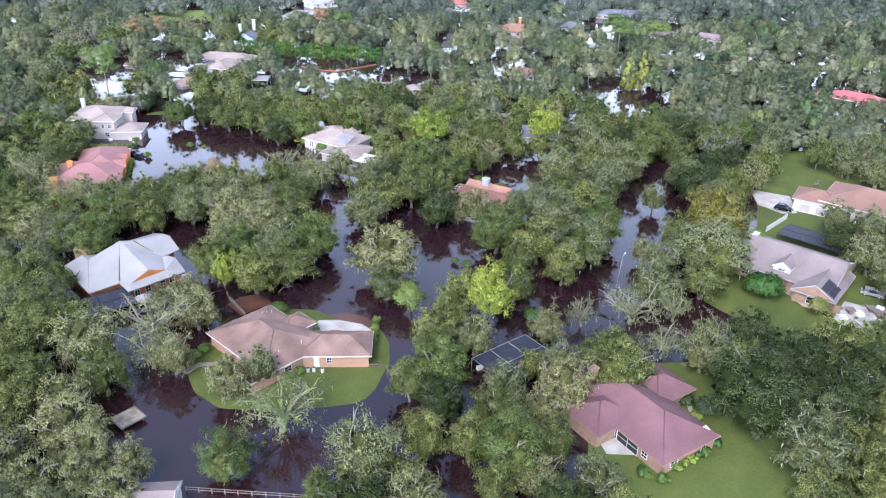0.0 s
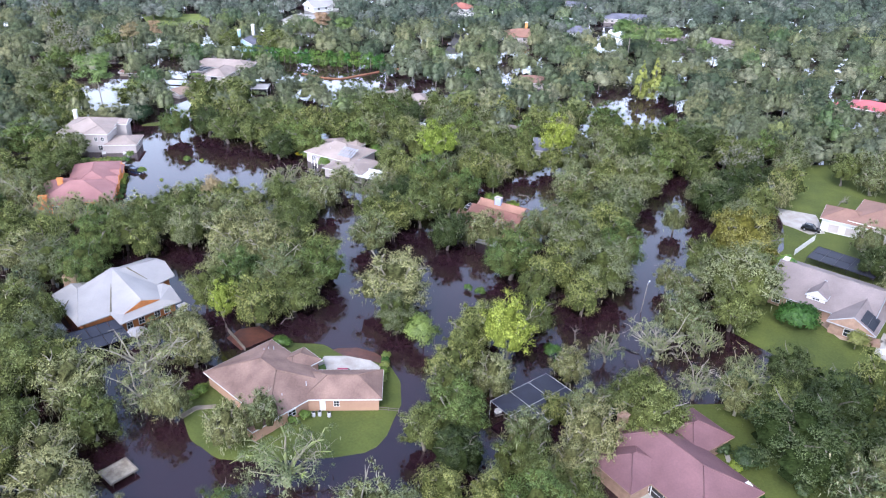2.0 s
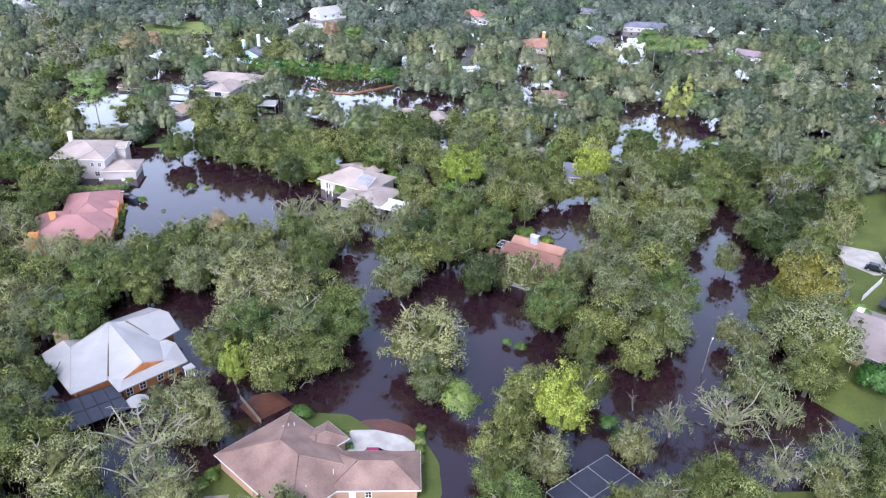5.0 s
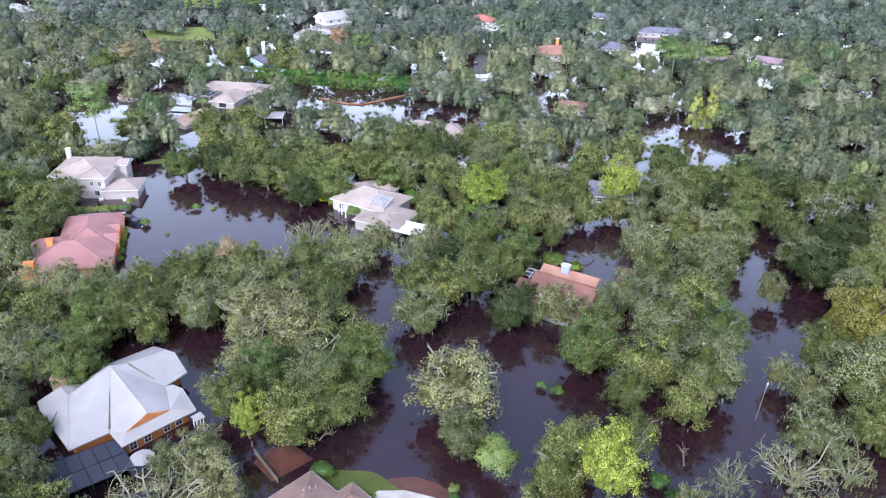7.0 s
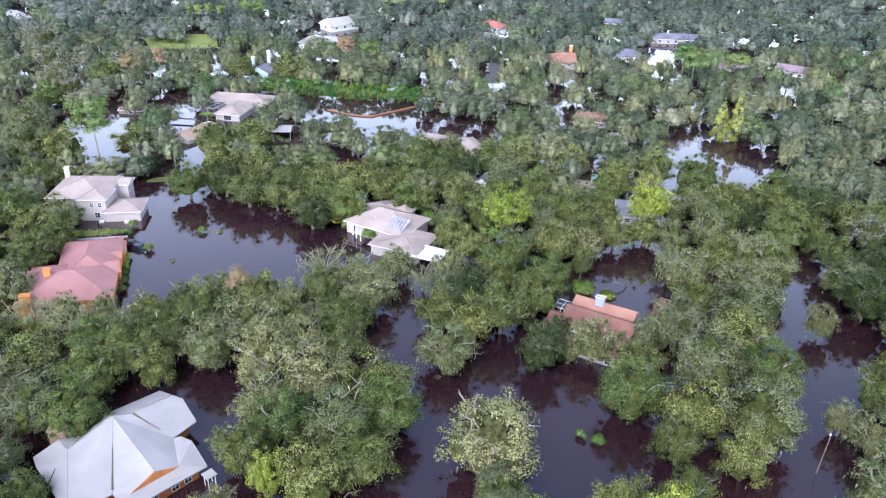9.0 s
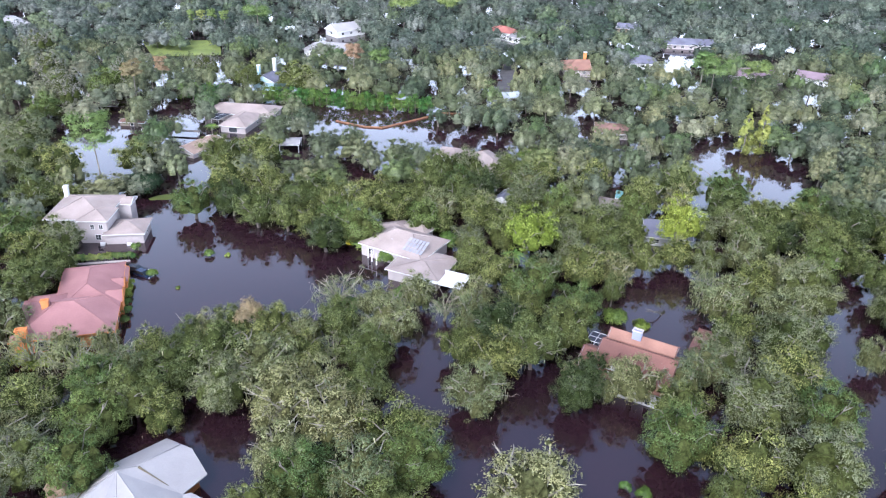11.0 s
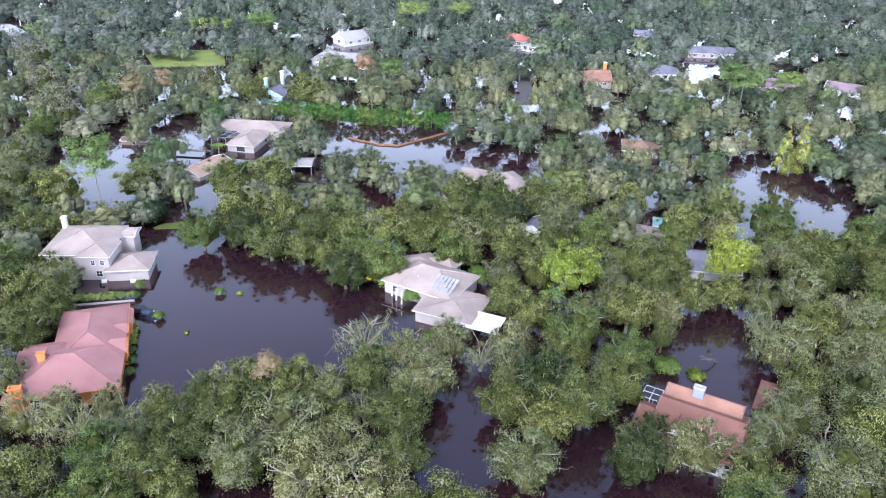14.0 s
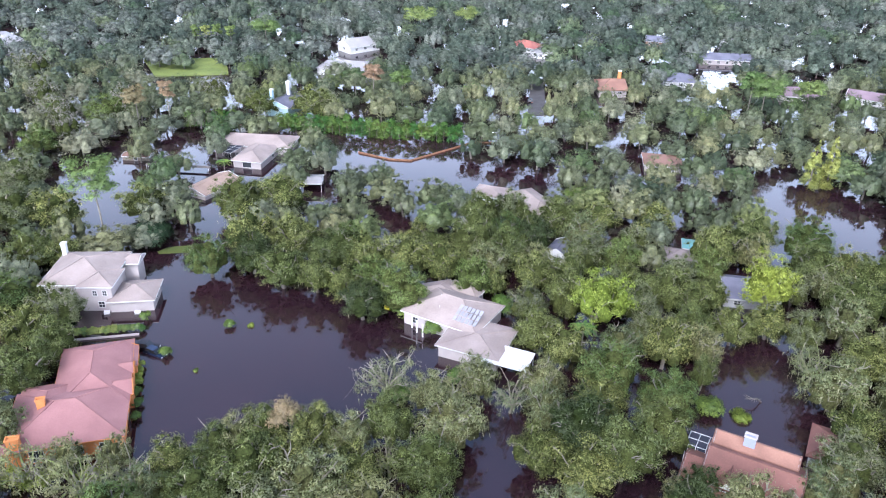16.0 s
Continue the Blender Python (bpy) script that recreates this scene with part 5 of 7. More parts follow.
h = thing("house", "timber house under white metal hip roofs in flood water", "house")
roof_corners = {"peak": (-70.9, 151.3, 5.6), "ridge": (-68.7, 153.1, 4.9), "north": (-64.2, 159.0, 3.9), "north_end": (-62.5, 158.5, 3.6), "north_eave": (-59.1, 154.3, 2.4),
                "valley": (-61.4, 150.0, 2.6), "wing": (-60.1, 150.0, 3.0), "wing_end": (-58.2, 148.9, 3.1), "east": (-54.6, 144.3, 2.3), "gable": (-61.0, 140.7, 4.6),
                "gable_foot": (-63.6, 137.9, 3.0), "gable_side": (-58.3, 143.1, 3.3), "south": (-63.3, 135.0, 2.5), "crease": (-66.3, 138.0, 2.7), "corner": (-71.0, 134.0, 2.5),
                "knee": (-75.7, 145.4, 3.9), "notch": (-76.3, 139.7, 2.4), "dormer": (-76.4, 143.6, 3.3), "west_low": (-79.8, 143.4, 2.5), "west": (-81.2, 145.4, 2.4),
                "stack": (-78.3, 148.0, 3.6), "back": (-75.5, 150.3, 2.8), "rear": (-74.5, 155.5, 2.4), "rear_north": (-67.5, 162.0, 2.4)}
faceted_roof(h, roof_corners,
             ["corner crease peak", "corner peak knee", "knee peak back", "corner knee notch", "notch knee dormer", "notch dormer west_low", "west_low dormer west", "west dormer stack",
              "dormer knee stack", "stack knee back", "crease south gable_foot", "crease gable_foot gable", "crease gable peak", "peak gable gable_side", "peak gable_side valley", "peak valley ridge",
              "gable_foot gable gable_side", "south east gable_foot", "gable_foot east gable_side", "east wing_end gable_side", "wing_end wing gable_side", "wing valley gable_side",
              "ridge valley north_eave", "ridge north_eave north_end", "ridge north_end north", "back peak rear", "peak ridge rear", "ridge north rear_north", "ridge rear_north rear",
              "north north_end rear_north", "north_end north_eave rear_north"], ROOF_WHITE)
seams = (("peak", "ridge"), ("peak", "gable"), ("peak", "crease"), ("peak", "knee"), ("knee", "corner"), ("ridge", "north"), ("north_end", "north_eave"), ("wing_end", "east"), ("stack", "knee"), ("peak", "back"))
for p, q in seams:
    tubes("ridge_cap", [([Vector(roof_corners[p]) + Vector((0, 0, 0.03)), Vector(roof_corners[q]) + Vector((0, 0, 0.03))], [0.08, 0.08])], ROOF_WHITE, h, sides=4)
# leaf litter washed into the valleys
for p, q in (("crease", "peak"), ("ridge", "valley"), ("back", "knee"), ("notch", "dormer")):
    u, v = Vector(roof_corners[p]), Vector(roof_corners[q])
    tubes("leaf_litter", [([u.lerp(v, k) + Vector((0, 0, 0.04)) for k in (0.04, 0.25, 0.5, 0.7)], [0.20, 0.13, 0.10, 0.04])], LITTER, h, "dry leaf litter in a roof valley", 5)
wall_ring(h, [(-70.4, 135.2), (-66.4, 138.6), (-63.2, 136.2), (-56.0, 144.3), (-58.8, 148.0), (-62.2, 150.2), (-60.4, 154.2), (-67.4, 160.6), (-73.6, 154.6), (-75.6, 149.6), (-80.0, 145.2), (-76.0, 140.6)], -0.7, 2.3, ORANGE_WOOD)
mesh_object("gable", [(-63.55, 137.75, 3.02), (-60.95, 140.5, 4.42), (-58.25, 142.95, 3.32), (-63.65, 137.95, 3.0), (-61.05, 140.7, 4.4), (-58.35, 143.15, 3.3)],
            [(0, 2, 1), (3, 4, 5), (0, 1, 4, 3), (1, 2, 5, 4), (2, 0, 3, 5)], ORANGE_WOOD, h, "orange timber gable")
for x, y in ((-62.4, 136.9), (-60.8, 138.75), (-58.6, 141.3), (-57.2, 142.9)):
    opening(h, (pose(x, y, 0, 0, 0, 48.5), 0.0, 0.0), "s", 0, 0.35, 1.25, 1.5)
m = pose(-72.6, 142.6, 3.35, 0, 0, -32)
mesh_object("roof_cricket", [m @ Vector(p) for p in ((-1.5, -0.9, -0.45), (1.6, -0.9, -0.45), (0, 2.0, 0.4), (0, -0.9, 0.3))], [(0, 1, 3), (1, 2, 3), (2, 0, 3), (0, 2, 1)], ROOF_WHITE, h)
chimney(h, -78.8, 149.3, 5, 2.6, 1.3, 0, 4.5, BRICK, BRICK)

# mauve-roofed house
h = thing("house", "tan brick house with broad mauve hip roofs on a lawn", "house")
body = wing(h, 33.7, 99.8, 123, 21.5, 12.8, 2.8, 3.2, ROOF_PINK, BRICK)
west = wing(h, 27.0, 99.6, 33.5, 9.6, 8.8, 2.8, 2.2, ROOF_PINK, BRICK)
wing(h, 38.2, 107.0, 33.5, 9.5, 8.4, 2.8, 2.2, ROOF_PINK, BRICK)
openings(h, body, [("w", -3.2, 0.9, 1.6, 1.4), ("w", 3.4, 1.0, 1.0, 1.2), ("n", -6.8, 1.0, 1.2, 1.3), ("n", -4.4, 0.3, 1.1, 2.1, "door"), ("n", -1.2, 0.3, 3.8, 2.2, "door"), ("n", 3.0, 0.3, 4.6, 2.2, "window"), ("n", 6.6, 1.0, 1.2, 1.3)])
openings(h, west, [("s", 0.5, 1.0, 1.8, 1.3)])
chimney(h, 26.6, 106.6, 33, 1.6, 1.0, 0, 6.4, BRICK, BRICK)
for k in (0, 1.9):
    m = slope_pose((pose(33.7, 99.8, 0, 0, 0, 33), 5.8, 10.2), 3.2 + k, 1.9, 2.8, 3.2)
    boxed("skylight", (-0.4, -0.5, 0.06), (0.4, 0.5, 0.2), WHITE_PAINT, h, "small white skylight", 0.03, m)

# grey-shingled house with dormer and solar panels
h = thing("house", "grey-shingled house with a dormer, porch and solar panels", "house")
body = wing(h, 80.0, 153.0, -39.5, 21.5, 18.5, 2.9, 3.6, ROOF_GREY, BRICK, "gg")
front = wing(h, 82.6, 144.0, 50.5, 15.0, 9.0, 2.9, 2.4, ROOF_GREY, BRICK, "gg")
openings(h, body, [("s", -5.2, 0.3, 1.1, 2.1, "door"), ("s", -2.6, 0.8, 1.8, 1.5), ("s", -7.8, 0.9, 1.6, 1.4)])
openings(h, front, [("w", 0.0, 0.8, 2.4, 1.6)])
dormer = wing(h, 76.4, 149.6, 50.5, 6.0, 4.2, 4.5, 1.3, ROOF_GREY, WHITE_PAINT, "gg", over=0.3)
opening(h, dormer, "w", 0, 4.4 - 0.55, 1.5, 0.75)
panels("solar_panel", h, slope_pose((pose(82.6, 144.0, 0, 0, 0, 50.5), 7, 3.95), -6.6, 0.7, 2.9, 2.4), 4, 2, 1.25, 1.55, 0.05, SOLAR, "dark blue solar panel")
chimney(h, 73.0, 160.0, -39.5, 1.0, 1.8, 0, 6.6, WHITE_PAINT)

# terracotta-roofed house beyond it
h = thing("house", "large pale house with terracotta hip roofs behind trees", "house")
body = wing(h, 113.0, 186.0, -38, 22, 17, 4.2, 3.4, ROOF_TERRA, CREAM)
garage = wing(h, 101.0, 189.5, -32, 12, 10, 3.6, 2.0, ROOF_TERRA, WHITE_PAINT)
openings(h, body, [("s", -5, 1, 1.6, 1.6), ("s", -1, 1, 1.6, 1.6), ("s", 4, 0.4, 2.2, 2.3, "door"), ("w", 2, 1, 1.6, 1.6)])
openings(h, garage, [("s", -2.5, 0.4, 2.6, 2.2, "door", WHITE_PAINT, CREAM), ("s", 1.5, 0.4, 2.6, 2.2, "door", WHITE_PAINT, CREAM), ("w", 0, 1, 1.3, 1.3)])

# salmon-roofed house by the lagoon
h = thing("house", "orange stucco house with broad salmon hip roofs in the flood", "house")
wing(h, -97.6, 207.0, -73, 19.5, 12.6, 3.0, 2.7, ROOF_SALMON, ORANGE_WALL)
body = wing(h, -97.4, 195.8, 15, 18.6, 15.4, 3.0, 3.2, ROOF_SALMON, ORANGE_WALL)
wing(h, -101.5, 197.5, -73, 13.5, 10.0, 3.0, 2.2, ROOF_SALMON, ORANGE_WALL)
wing(h, -92.2, 203.0, 17, 5.6, 5.0, 3.0, 1.5, ROOF_SALMON, ORANGE_WALL, "hg", over=0.3)
wing(h, -93.4, 208.6, 17, 4.4, 3.6, 3.0, 1.1, ROOF_SALMON, ORANGE_WALL, "hg", over=0.3)
wing(h, -93.2, 213.0, -73, 7.0, 2.2, 2.5, 0.6, ROOF_SALMON, ORANGE_WALL, "gg", over=0.2)
openings(h, body, [("e", 3.8, 0.5, 1.6, 1.8), ("e", 0.5, 0.5, 1.6, 1.8), ("s", 6, 0.6, 1.6, 1.6), ("s", 2, 0.6, 1.6, 1.6), ("s", -4, 0.3, 2.2, 2.2, "door")])
chimney(h, -101.0, 195.0, 15, 1.3, 0.9, 3, 6.9, ORANGE_WALL, ORANGE_WALL)
chimney(h, -102.2, 187.4, 15, 1.9, 1.1, 0, 5.2, ORANGE_WALL, ORANGE_WALL)

# two-storey tan house on the lagoon
h = thing("house", "two-storey cream house with tan hip roofs standing in water", "house")
body = wing(h, -112.2, 240.8, 2, 14.6, 15.0, 5.8, 2.6, ROOF_TAN, CREAM)
front = wing(h, -107.6, 236.5, 92, 8.0, 7.6, 5.8, 1.5, ROOF_TAN, CREAM)
garage = wing(h, -100.9, 236.9, 7, 9.8, 9.0, 2.6, 1.5, ROOF_TAN, CREAM, "hh")
wing(h, -104.6, 246.0, 2, 5.0, 5.0, 5.4, 1.0, ROOF_TAN, CREAM, "hg")
openings(h, front, [("w", 1.8, 3.6, 1.0, 1.3), ("w", -0.2, 3.6, 1.0, 1.3), ("w", 0.8, 0.8, 1.4, 1.5)])
openings(h, garage, [("s", -1.6, -0.3, 4.4, 2.2, "door", CREAM, CREAM), ("e", 0, 0.9, 1.2, 1.2), ("s", 2.6, -0.3, 2.2, 2.2, "door", CREAM, CREAM)])
openings(h, body, [("s", -6.0, 3.6, 1.3, 1.3), ("s", -4.0, 0.5, 1.3, 1.9), ("e", 3.0, 3.6, 1.2, 1.4), ("e", 5.4, 0.5, 1.2, 1.9)])
chimney(h, -119.0, 246.5, 2, 0.9, 1.2, 0, 8.8, WHITE_PAINT)

# tan house in the middle of the trees
h = thing("house", "low house with patched tan roofs and solar panels", "house")
body = wing(h, -33.2, 230.6, -31, 17.5, 13.0, 3.0, 2.8, ROOF_TAN, CREAM)
low = wing(h, -28.6, 220.6, -24, 13.0, 12.0, 2.6, 0.7, ROOF_TAN, CREAM)
wing(h, -37.4, 237.4, 20, 11.0, 8.0, 2.8, 1.5, ROOF_TAN, CREAM)
wing(h, -30.5, 238.5, -31, 8.0, 5.0, 2.9, 1.2, ROOF_TAN, CREAM)
openings(h, body, [("w", 0, 0.3, 1.4, 2.2, "door"), ("s", -5.5, 0.8, 1.4, 1.5), ("w", 3.5, 0.8, 1.4, 1.5)])
panels("solar_panel", h, slope_pose(body, 2.6, 1.6, 3.0, 2.8), 6, 3, 0.70, 1.2, 0.2, material("hazy_solar_panel", (0.30, 0.30, 0.33), 0.6), "pale glazed solar panel")
vents(h, [(-35.6, 231.4, 5.6), (-36.0, 228.6, 4.6)])
for k, (x, y) in enumerate(((-41.6, 228.0), (-40.6, 226.2), (-39.4, 224.6))):
    tubes("porch_column", [([(x, y, -0.4), (x, y, 2.9)], [0.17, 0.14])], WHITE_PAINT, h, "white porch column", 8)

# rust-tiled house with the white chimney
h = thing("house", "white-trimmed house with rust tile gables and a pale chimney", "house")
body = wing(h, 11.1, 182.0, -30, 14.0, 13.0, 3.4, 3.4, ROOF_RUST, GREY_WALL, "gg")
wing(h, 12.8, 186.0, -30, 12.6, 3.6, 5.7, 1.1, ROOF_ORANGE, GREY_WALL, "gg", over=0.2)
wing(h, 4.1, 184.6, -30, 5.0, 7.6, 3.0, 2.0, ROOF_RUST, GREY_WALL, "gg")
dormer = wing(h, 6.8, 180.4, 60, 4.6, 2.8, 4.7, 1.2, ROOF_RUST, WHITE_PAINT, "gg", over=0.25)
opening(h, dormer, "w", 0, 3.75, 1.3, 0.9, "window", WHITE_PAINT, GLASS)
openings(h, body, [("s", -3, 0.8, 1.2, 1.4), ("s", 1, 0.8, 1.2, 1.4), ("s", 4, 0.3, 1.1, 2.1, "door")])
chimney(h, 11.6, 186.2, -30, 1.7, 1.0, 3, 8.2, material("pale_blue_stucco", (0.27, 0.30, 0.43), 0.8, spread=0.1), CREAM, "pale lavender-blue chimney stack")
h = thing("house", "rust-roofed side building half hidden under an oak", "house")
wing(h, 28.2, 190.2, -30, 8.5, 9, 2.4, 1.6, ROOF_RUST, GREY_WALL)

# far tan house with sheds
h = thing("house", "long cream house with a pale hip roof and pool screen", "house")
body = wing(h, -95.4, 333.6, -6, 25.5, 12.0, 2.3, 2.2, ROOF_TAN, CREAM)
south = wing(h, -93.0, 322.5, 78, 16.0, 10.0, 2.2, 1.9, ROOF_TAN, CREAM)
openings(h, body, [("s", -8, 0.6, 2.0, 1.3), ("e", 0, 0.6, 1.6, 1.2)])
openings(h, south, [("w", 0, 0.2, 3.0, 1.8, "door"), ("n", 3, 0.6, 1.6, 1.2), ("s", 2, 0.6, 1.6, 1.2)])


def simple_house(label, x, y, turn, length, width, eave, rise, roof, wall, ends="hh", wins=3):
    h = thing("house", label, "house")
    eave *= 0.72
    at = wing(h, x, y, turn, length, width, eave, rise, roof, wall, ends)
    for k in range(wins):
        opening(h, at, "s", (k - (wins - 1) / 2) * at[1] * 1.5 / max(1, wins - 0.5), max(0.35, eave - 1.6), 1.5, 1.15)
    opening(h, at, "w", 0, max(0.35, eave - 1.6), 1.5, 1.15)
    return h, at


h, at = simple_house("pale blue two-storey house with grey roof behind a hedge", -93.0, 374.0, 75, 16, 10, 4.8, 2.2, ROOF_SLATE, BLUE_WALL, "gg", 2)
chimney(h, -96.6, 368.0, 75, 1.3, 1.0, 0, 9.6, BLUE_WALL)
chimney(h, -92.0, 376.0, 75, 1.3, 1.0, 5, 10.4, WHITE_PAINT)
simple_house("long white-roofed house deep among the trees", -75.0, 430.0, -14, 26, 14, 4.0, 2.4, ROOF_WHITE, WHITE_PAINT, "hh", 5)
simple_house("white gabled house deep among the trees", -75.0, 474.0, 40, 18, 12, 4.0, 3.0, ROOF_WHITE, WHITE_PAINT, "gg", 3)
h, at = simple_house("small house with an orange tile roof and chimney", 34.0, 405.0, 0, 12, 16, 4.2, 2.6, ROOF_ORANGE, CREAM, "hg", 2)
chimney(h, 38.5, 409.0, 0, 1.3, 1.0, 2, 8.0, ORANGE_WALL)
simple_house("white house with a red tile roof in far woods", 6.5, 474.0, -35, 15, 10, 4.8, 2.4, ROOF_RED, WHITE_PAINT, "hh", 3)
simple_house("white flat-roofed annexe beside a red-roofed house", 14.5, 464.0, -35, 11, 8, 3.6, 0.8, ROOF_WHITE, WHITE_PAINT, "hh", 3)
simple_house("small brick house with a pale gabled roof", 77.0, 494.0, -20, 13, 9, 3.6, 2.0, ROOF_SLATE, BRICK, "gg", 3)
simple_house("tan-roofed house half hidden by oaks in water", -10.5, 288.0, -66, 18, 10, 2.4, 2.0, ROOF_TAN, CREAM, "hh", 2)
simple_house("tan-roofed outbuilding half hidden by oaks in water", -21.5, 295.0, -20, 9, 8, 2.6, 1.6, ROOF_TAN, WHITE_PAINT, "hh", 2)
simple_house("low house with a faded pink roof among oaks", 34.0, 321.5, -10, 12, 11, 2.8, 1.7, ROOF_TERRA, CREAM, "hh", 2)
simple_house("small house with a grey hip roof among oaks", 21.5, 256.5, -20, 9, 8, 3.0, 1.6, ROOF_GREY, GREY_WALL, "hh", 2)
simple_house("small teal-roofed garden pavilion among oaks", 25.6, 262.0, -15, 4.5, 5.5, 3.6, 0.9, ROOF_TEAL, WHITE_PAINT, "hh", 1)
simple_house("house with a blue-grey roof under a lime-green tree", 32.0, 241.5, -10, 12, 11, 3.2, 2.2, ROOF_SLATE, GREY_WALL, "gg", 2)
simple_house("white house with a pale slate roof in far woods", 66.5, 419.0, -5, 14, 12, 3.2, 2.6, ROOF_SLATE, WHITE_PAINT, "hh", 3)
simple_house("long low house with a blue-grey roof beside water", 102.0, 460.0, -6, 30, 12, 3.0, 2.0, ROOF_SLATE, CREAM, "hh", 6)
simple_house("wide house with dusky mauve roofs in far woods", 112.0, 400.0, -12, 22, 14, 3.2, 2.2, ROOF_MAUVE_FAR, CREAM, "hh", 4)
simple_house("long white house with a grey gabled roof on a lawn", 139.0, 394.0, -35, 22, 11, 3.2, 2.0, ROOF_MAUVE_FAR, WHITE_PAINT, "gg", 5)
simple_house("low house with a bright coral-red roof among far oaks", 160.0, 292.0, -38, 20, 11, 2.8, 2.2, ROOF_CORAL, CREAM, "hh", 3)
simple_house("small outbuilding with a bright coral-red roof among oaks", 145.0, 292.5, -38, 8, 7, 2.8, 1.8, ROOF_CORAL, CREAM, "hh", 1)
simple_house("white gabled cottage half hidden under oaks", -6.5, 259.0, 60, 8, 6.5, 3.4, 1.6, ROOF_SLATE, WHITE_PAINT, "gg", 1)
simple_house("small white hut at the edge of far water", 113.5, 496.0, 10, 7, 6, 3.0, 1.4, ROOF_WHITE, WHITE_PAINT, "gg", 1)
simple_house("long white building at the edge of the woods", -246.0, 472.0, -45, 34, 14, 4.0, 2.0, ROOF_WHITE, WHITE_PAINT, "hh", 5)


# ---- shrubs, hedges and single trees ----
def shrub(x, y, r, h, mat, label, name="shrub", z=None, density=1.0, leaf=0.17, category="shrub", group=""):
    """A leafy bush: a short stem and a crown of leaf sprays in rounded masses."""
    rng = np.random.default_rng(int(abs(x * 131 + y * 17)) + 3)
    base = max(-0.25, ground_height(x, y)) if z is None else z
    ob = thing(name, label, category, pose(x, y, base), group)
    n = max(5, int(5 + 5 * r))
    a, u = rng.uniform(0, 6.28, n), np.sqrt(rng.uniform(0, 1, n))
    c = np.stack([r * 0.72 * u * np.cos(a), r * 0.72 * u * np.sin(a), h * (0.35 + 0.4 * np.sqrt(1 - 0.8 * u ** 2)) * rng.uniform(0.8, 1.1, n)], 1)
    verts, soft = clumps_cloud(rng, c, r * 0.36 * rng.uniform(0.7, 1.25, n), density * (28 + 24 * r), leaf, flat=min(1.3, h / r / 1.2))
    crown = sprays_object("foliage", verts, mat, ob, normals=soft)
    tubes("stem", [([(0, 0, -0.4), (0, 0, h * 0.5)], [0.05 + 0.03 * r, 0.03])], BARK, ob, sides=4)
    return ob


def hedge_tree(x, y, r, h, mat, label, name="hedge_tree", group="", leaf=0.2):
    """A tall dense hedge plant, leafy down to the water."""
    rng = np.random.default_rng(int(abs(x * 131 + y * 17)) + 3)
    ob = thing(name, label, "hedge", pose(x, y, max(-0.25, ground_height(x, y))), group)
    s, a = rng.uniform(0.06, 0.92, 22), rng.uniform(0, 6.28, 22)
    d = r * 0.62 * (1 - 0.75 * s ** 2)
    verts, soft = clumps_cloud(rng, np.stack([d * np.cos(a), d * np.sin(a), s * h], 1), r * 0.42 * rng.uniform(0.7, 1.2, 22), 34, 0.24, flat=1.2)
    sprays_object("foliage", verts, mat, ob, normals=soft)
    tubes("stem", [([(0, 0, -0.4), (0, 0, h * 0.6)], [0.14, 0.05])], BARK, ob, sides=4)
    return ob


def hedge_row(points, step, r, h, mat, label, group):
    """A clipped hedge: plants side by side along a line."""
    for (x0, y0), (x1, y1) in zip(points, points[1:]):
        n = max(1, round(math.hypot(x1 - x0, y1 - y0) / step))
        for k in range(n):
            s = (k + 0.5) / n
            (hedge_tree if h > 4 else shrub)(x0 + s * (x1 - x0), y0 + s * (y1 - y0), r, h * (1 + 0.1 * math.sin(3.7 * k)), mat, label, "hedge_shrub", group=group, leaf=0.2)


def palm(x, y, h, label, spread=2.6, mat=GREEN):
    rng = np.random.default_rng(int(abs(x * 77 + y)))
    ob = thing("palm_tree", label, "palm tree", pose(x, y, max(-0.3, ground_height(x, y))))
    tubes("trunk", [([(0, 0, -0.3), (0.15, 0.1, h * 0.5), (0.1, 0.2, h)], [0.24, 0.18, 0.16])], BARK, ob, sides=7)
    for k in range(13):
        a, droop = k * 2.4, rng.uniform(0.5, 1.1)
        verts = []
        for s in np.linspace(0.08, 1, 13):
            p = np.array([math.cos(a) * spread * s, math.sin(a) * spread * s, h + 0.9 * s - droop * 2.0 * s * s]) + [0.1, 0.2, 0]
            for side in (-1, 1):
                b = a + side * 1.15
                tip = p + np.array([math.cos(b), math.sin(b), -0.35]) * 0.75 * math.sin(math.pi * min(1, s * 0.9 + 0.1)) + [0, 0, 0]
                w = np.array([math.cos(a), math.sin(a), 0]) * 0.11
                verts += [p - w, p + w, tip]
        sprays_object("frond", np.array(verts), mat, ob)
    return ob


def cone_tree(x, y, r, h, mat, label, name="cypress_tree"):
    rng = np.random.default_rng(int(abs(x * 7 + y * 3)))
    ob = thing(name, label, "tree", pose(x, y, -0.3))
    tubes("trunk", [([(0, 0, -0.3), (0, 0, h * 0.9)], [0.3, 0.05])], BARK, ob, sides=6)
    n = 46
    s = rng.uniform(0.06, 1, n)
    a = rng.uniform(0, 6.28, n)
    d = r * (1 - s) ** 0.75 * 0.75
    verts, soft = clumps_cloud(rng, np.stack([d * np.cos(a), d * np.sin(a), s * h], 1), 0.3 * r * (1.25 - s), 70, 0.26, flat=1.5)
    sprays_object("crown", verts, mat, ob, normals=soft)
    return ob


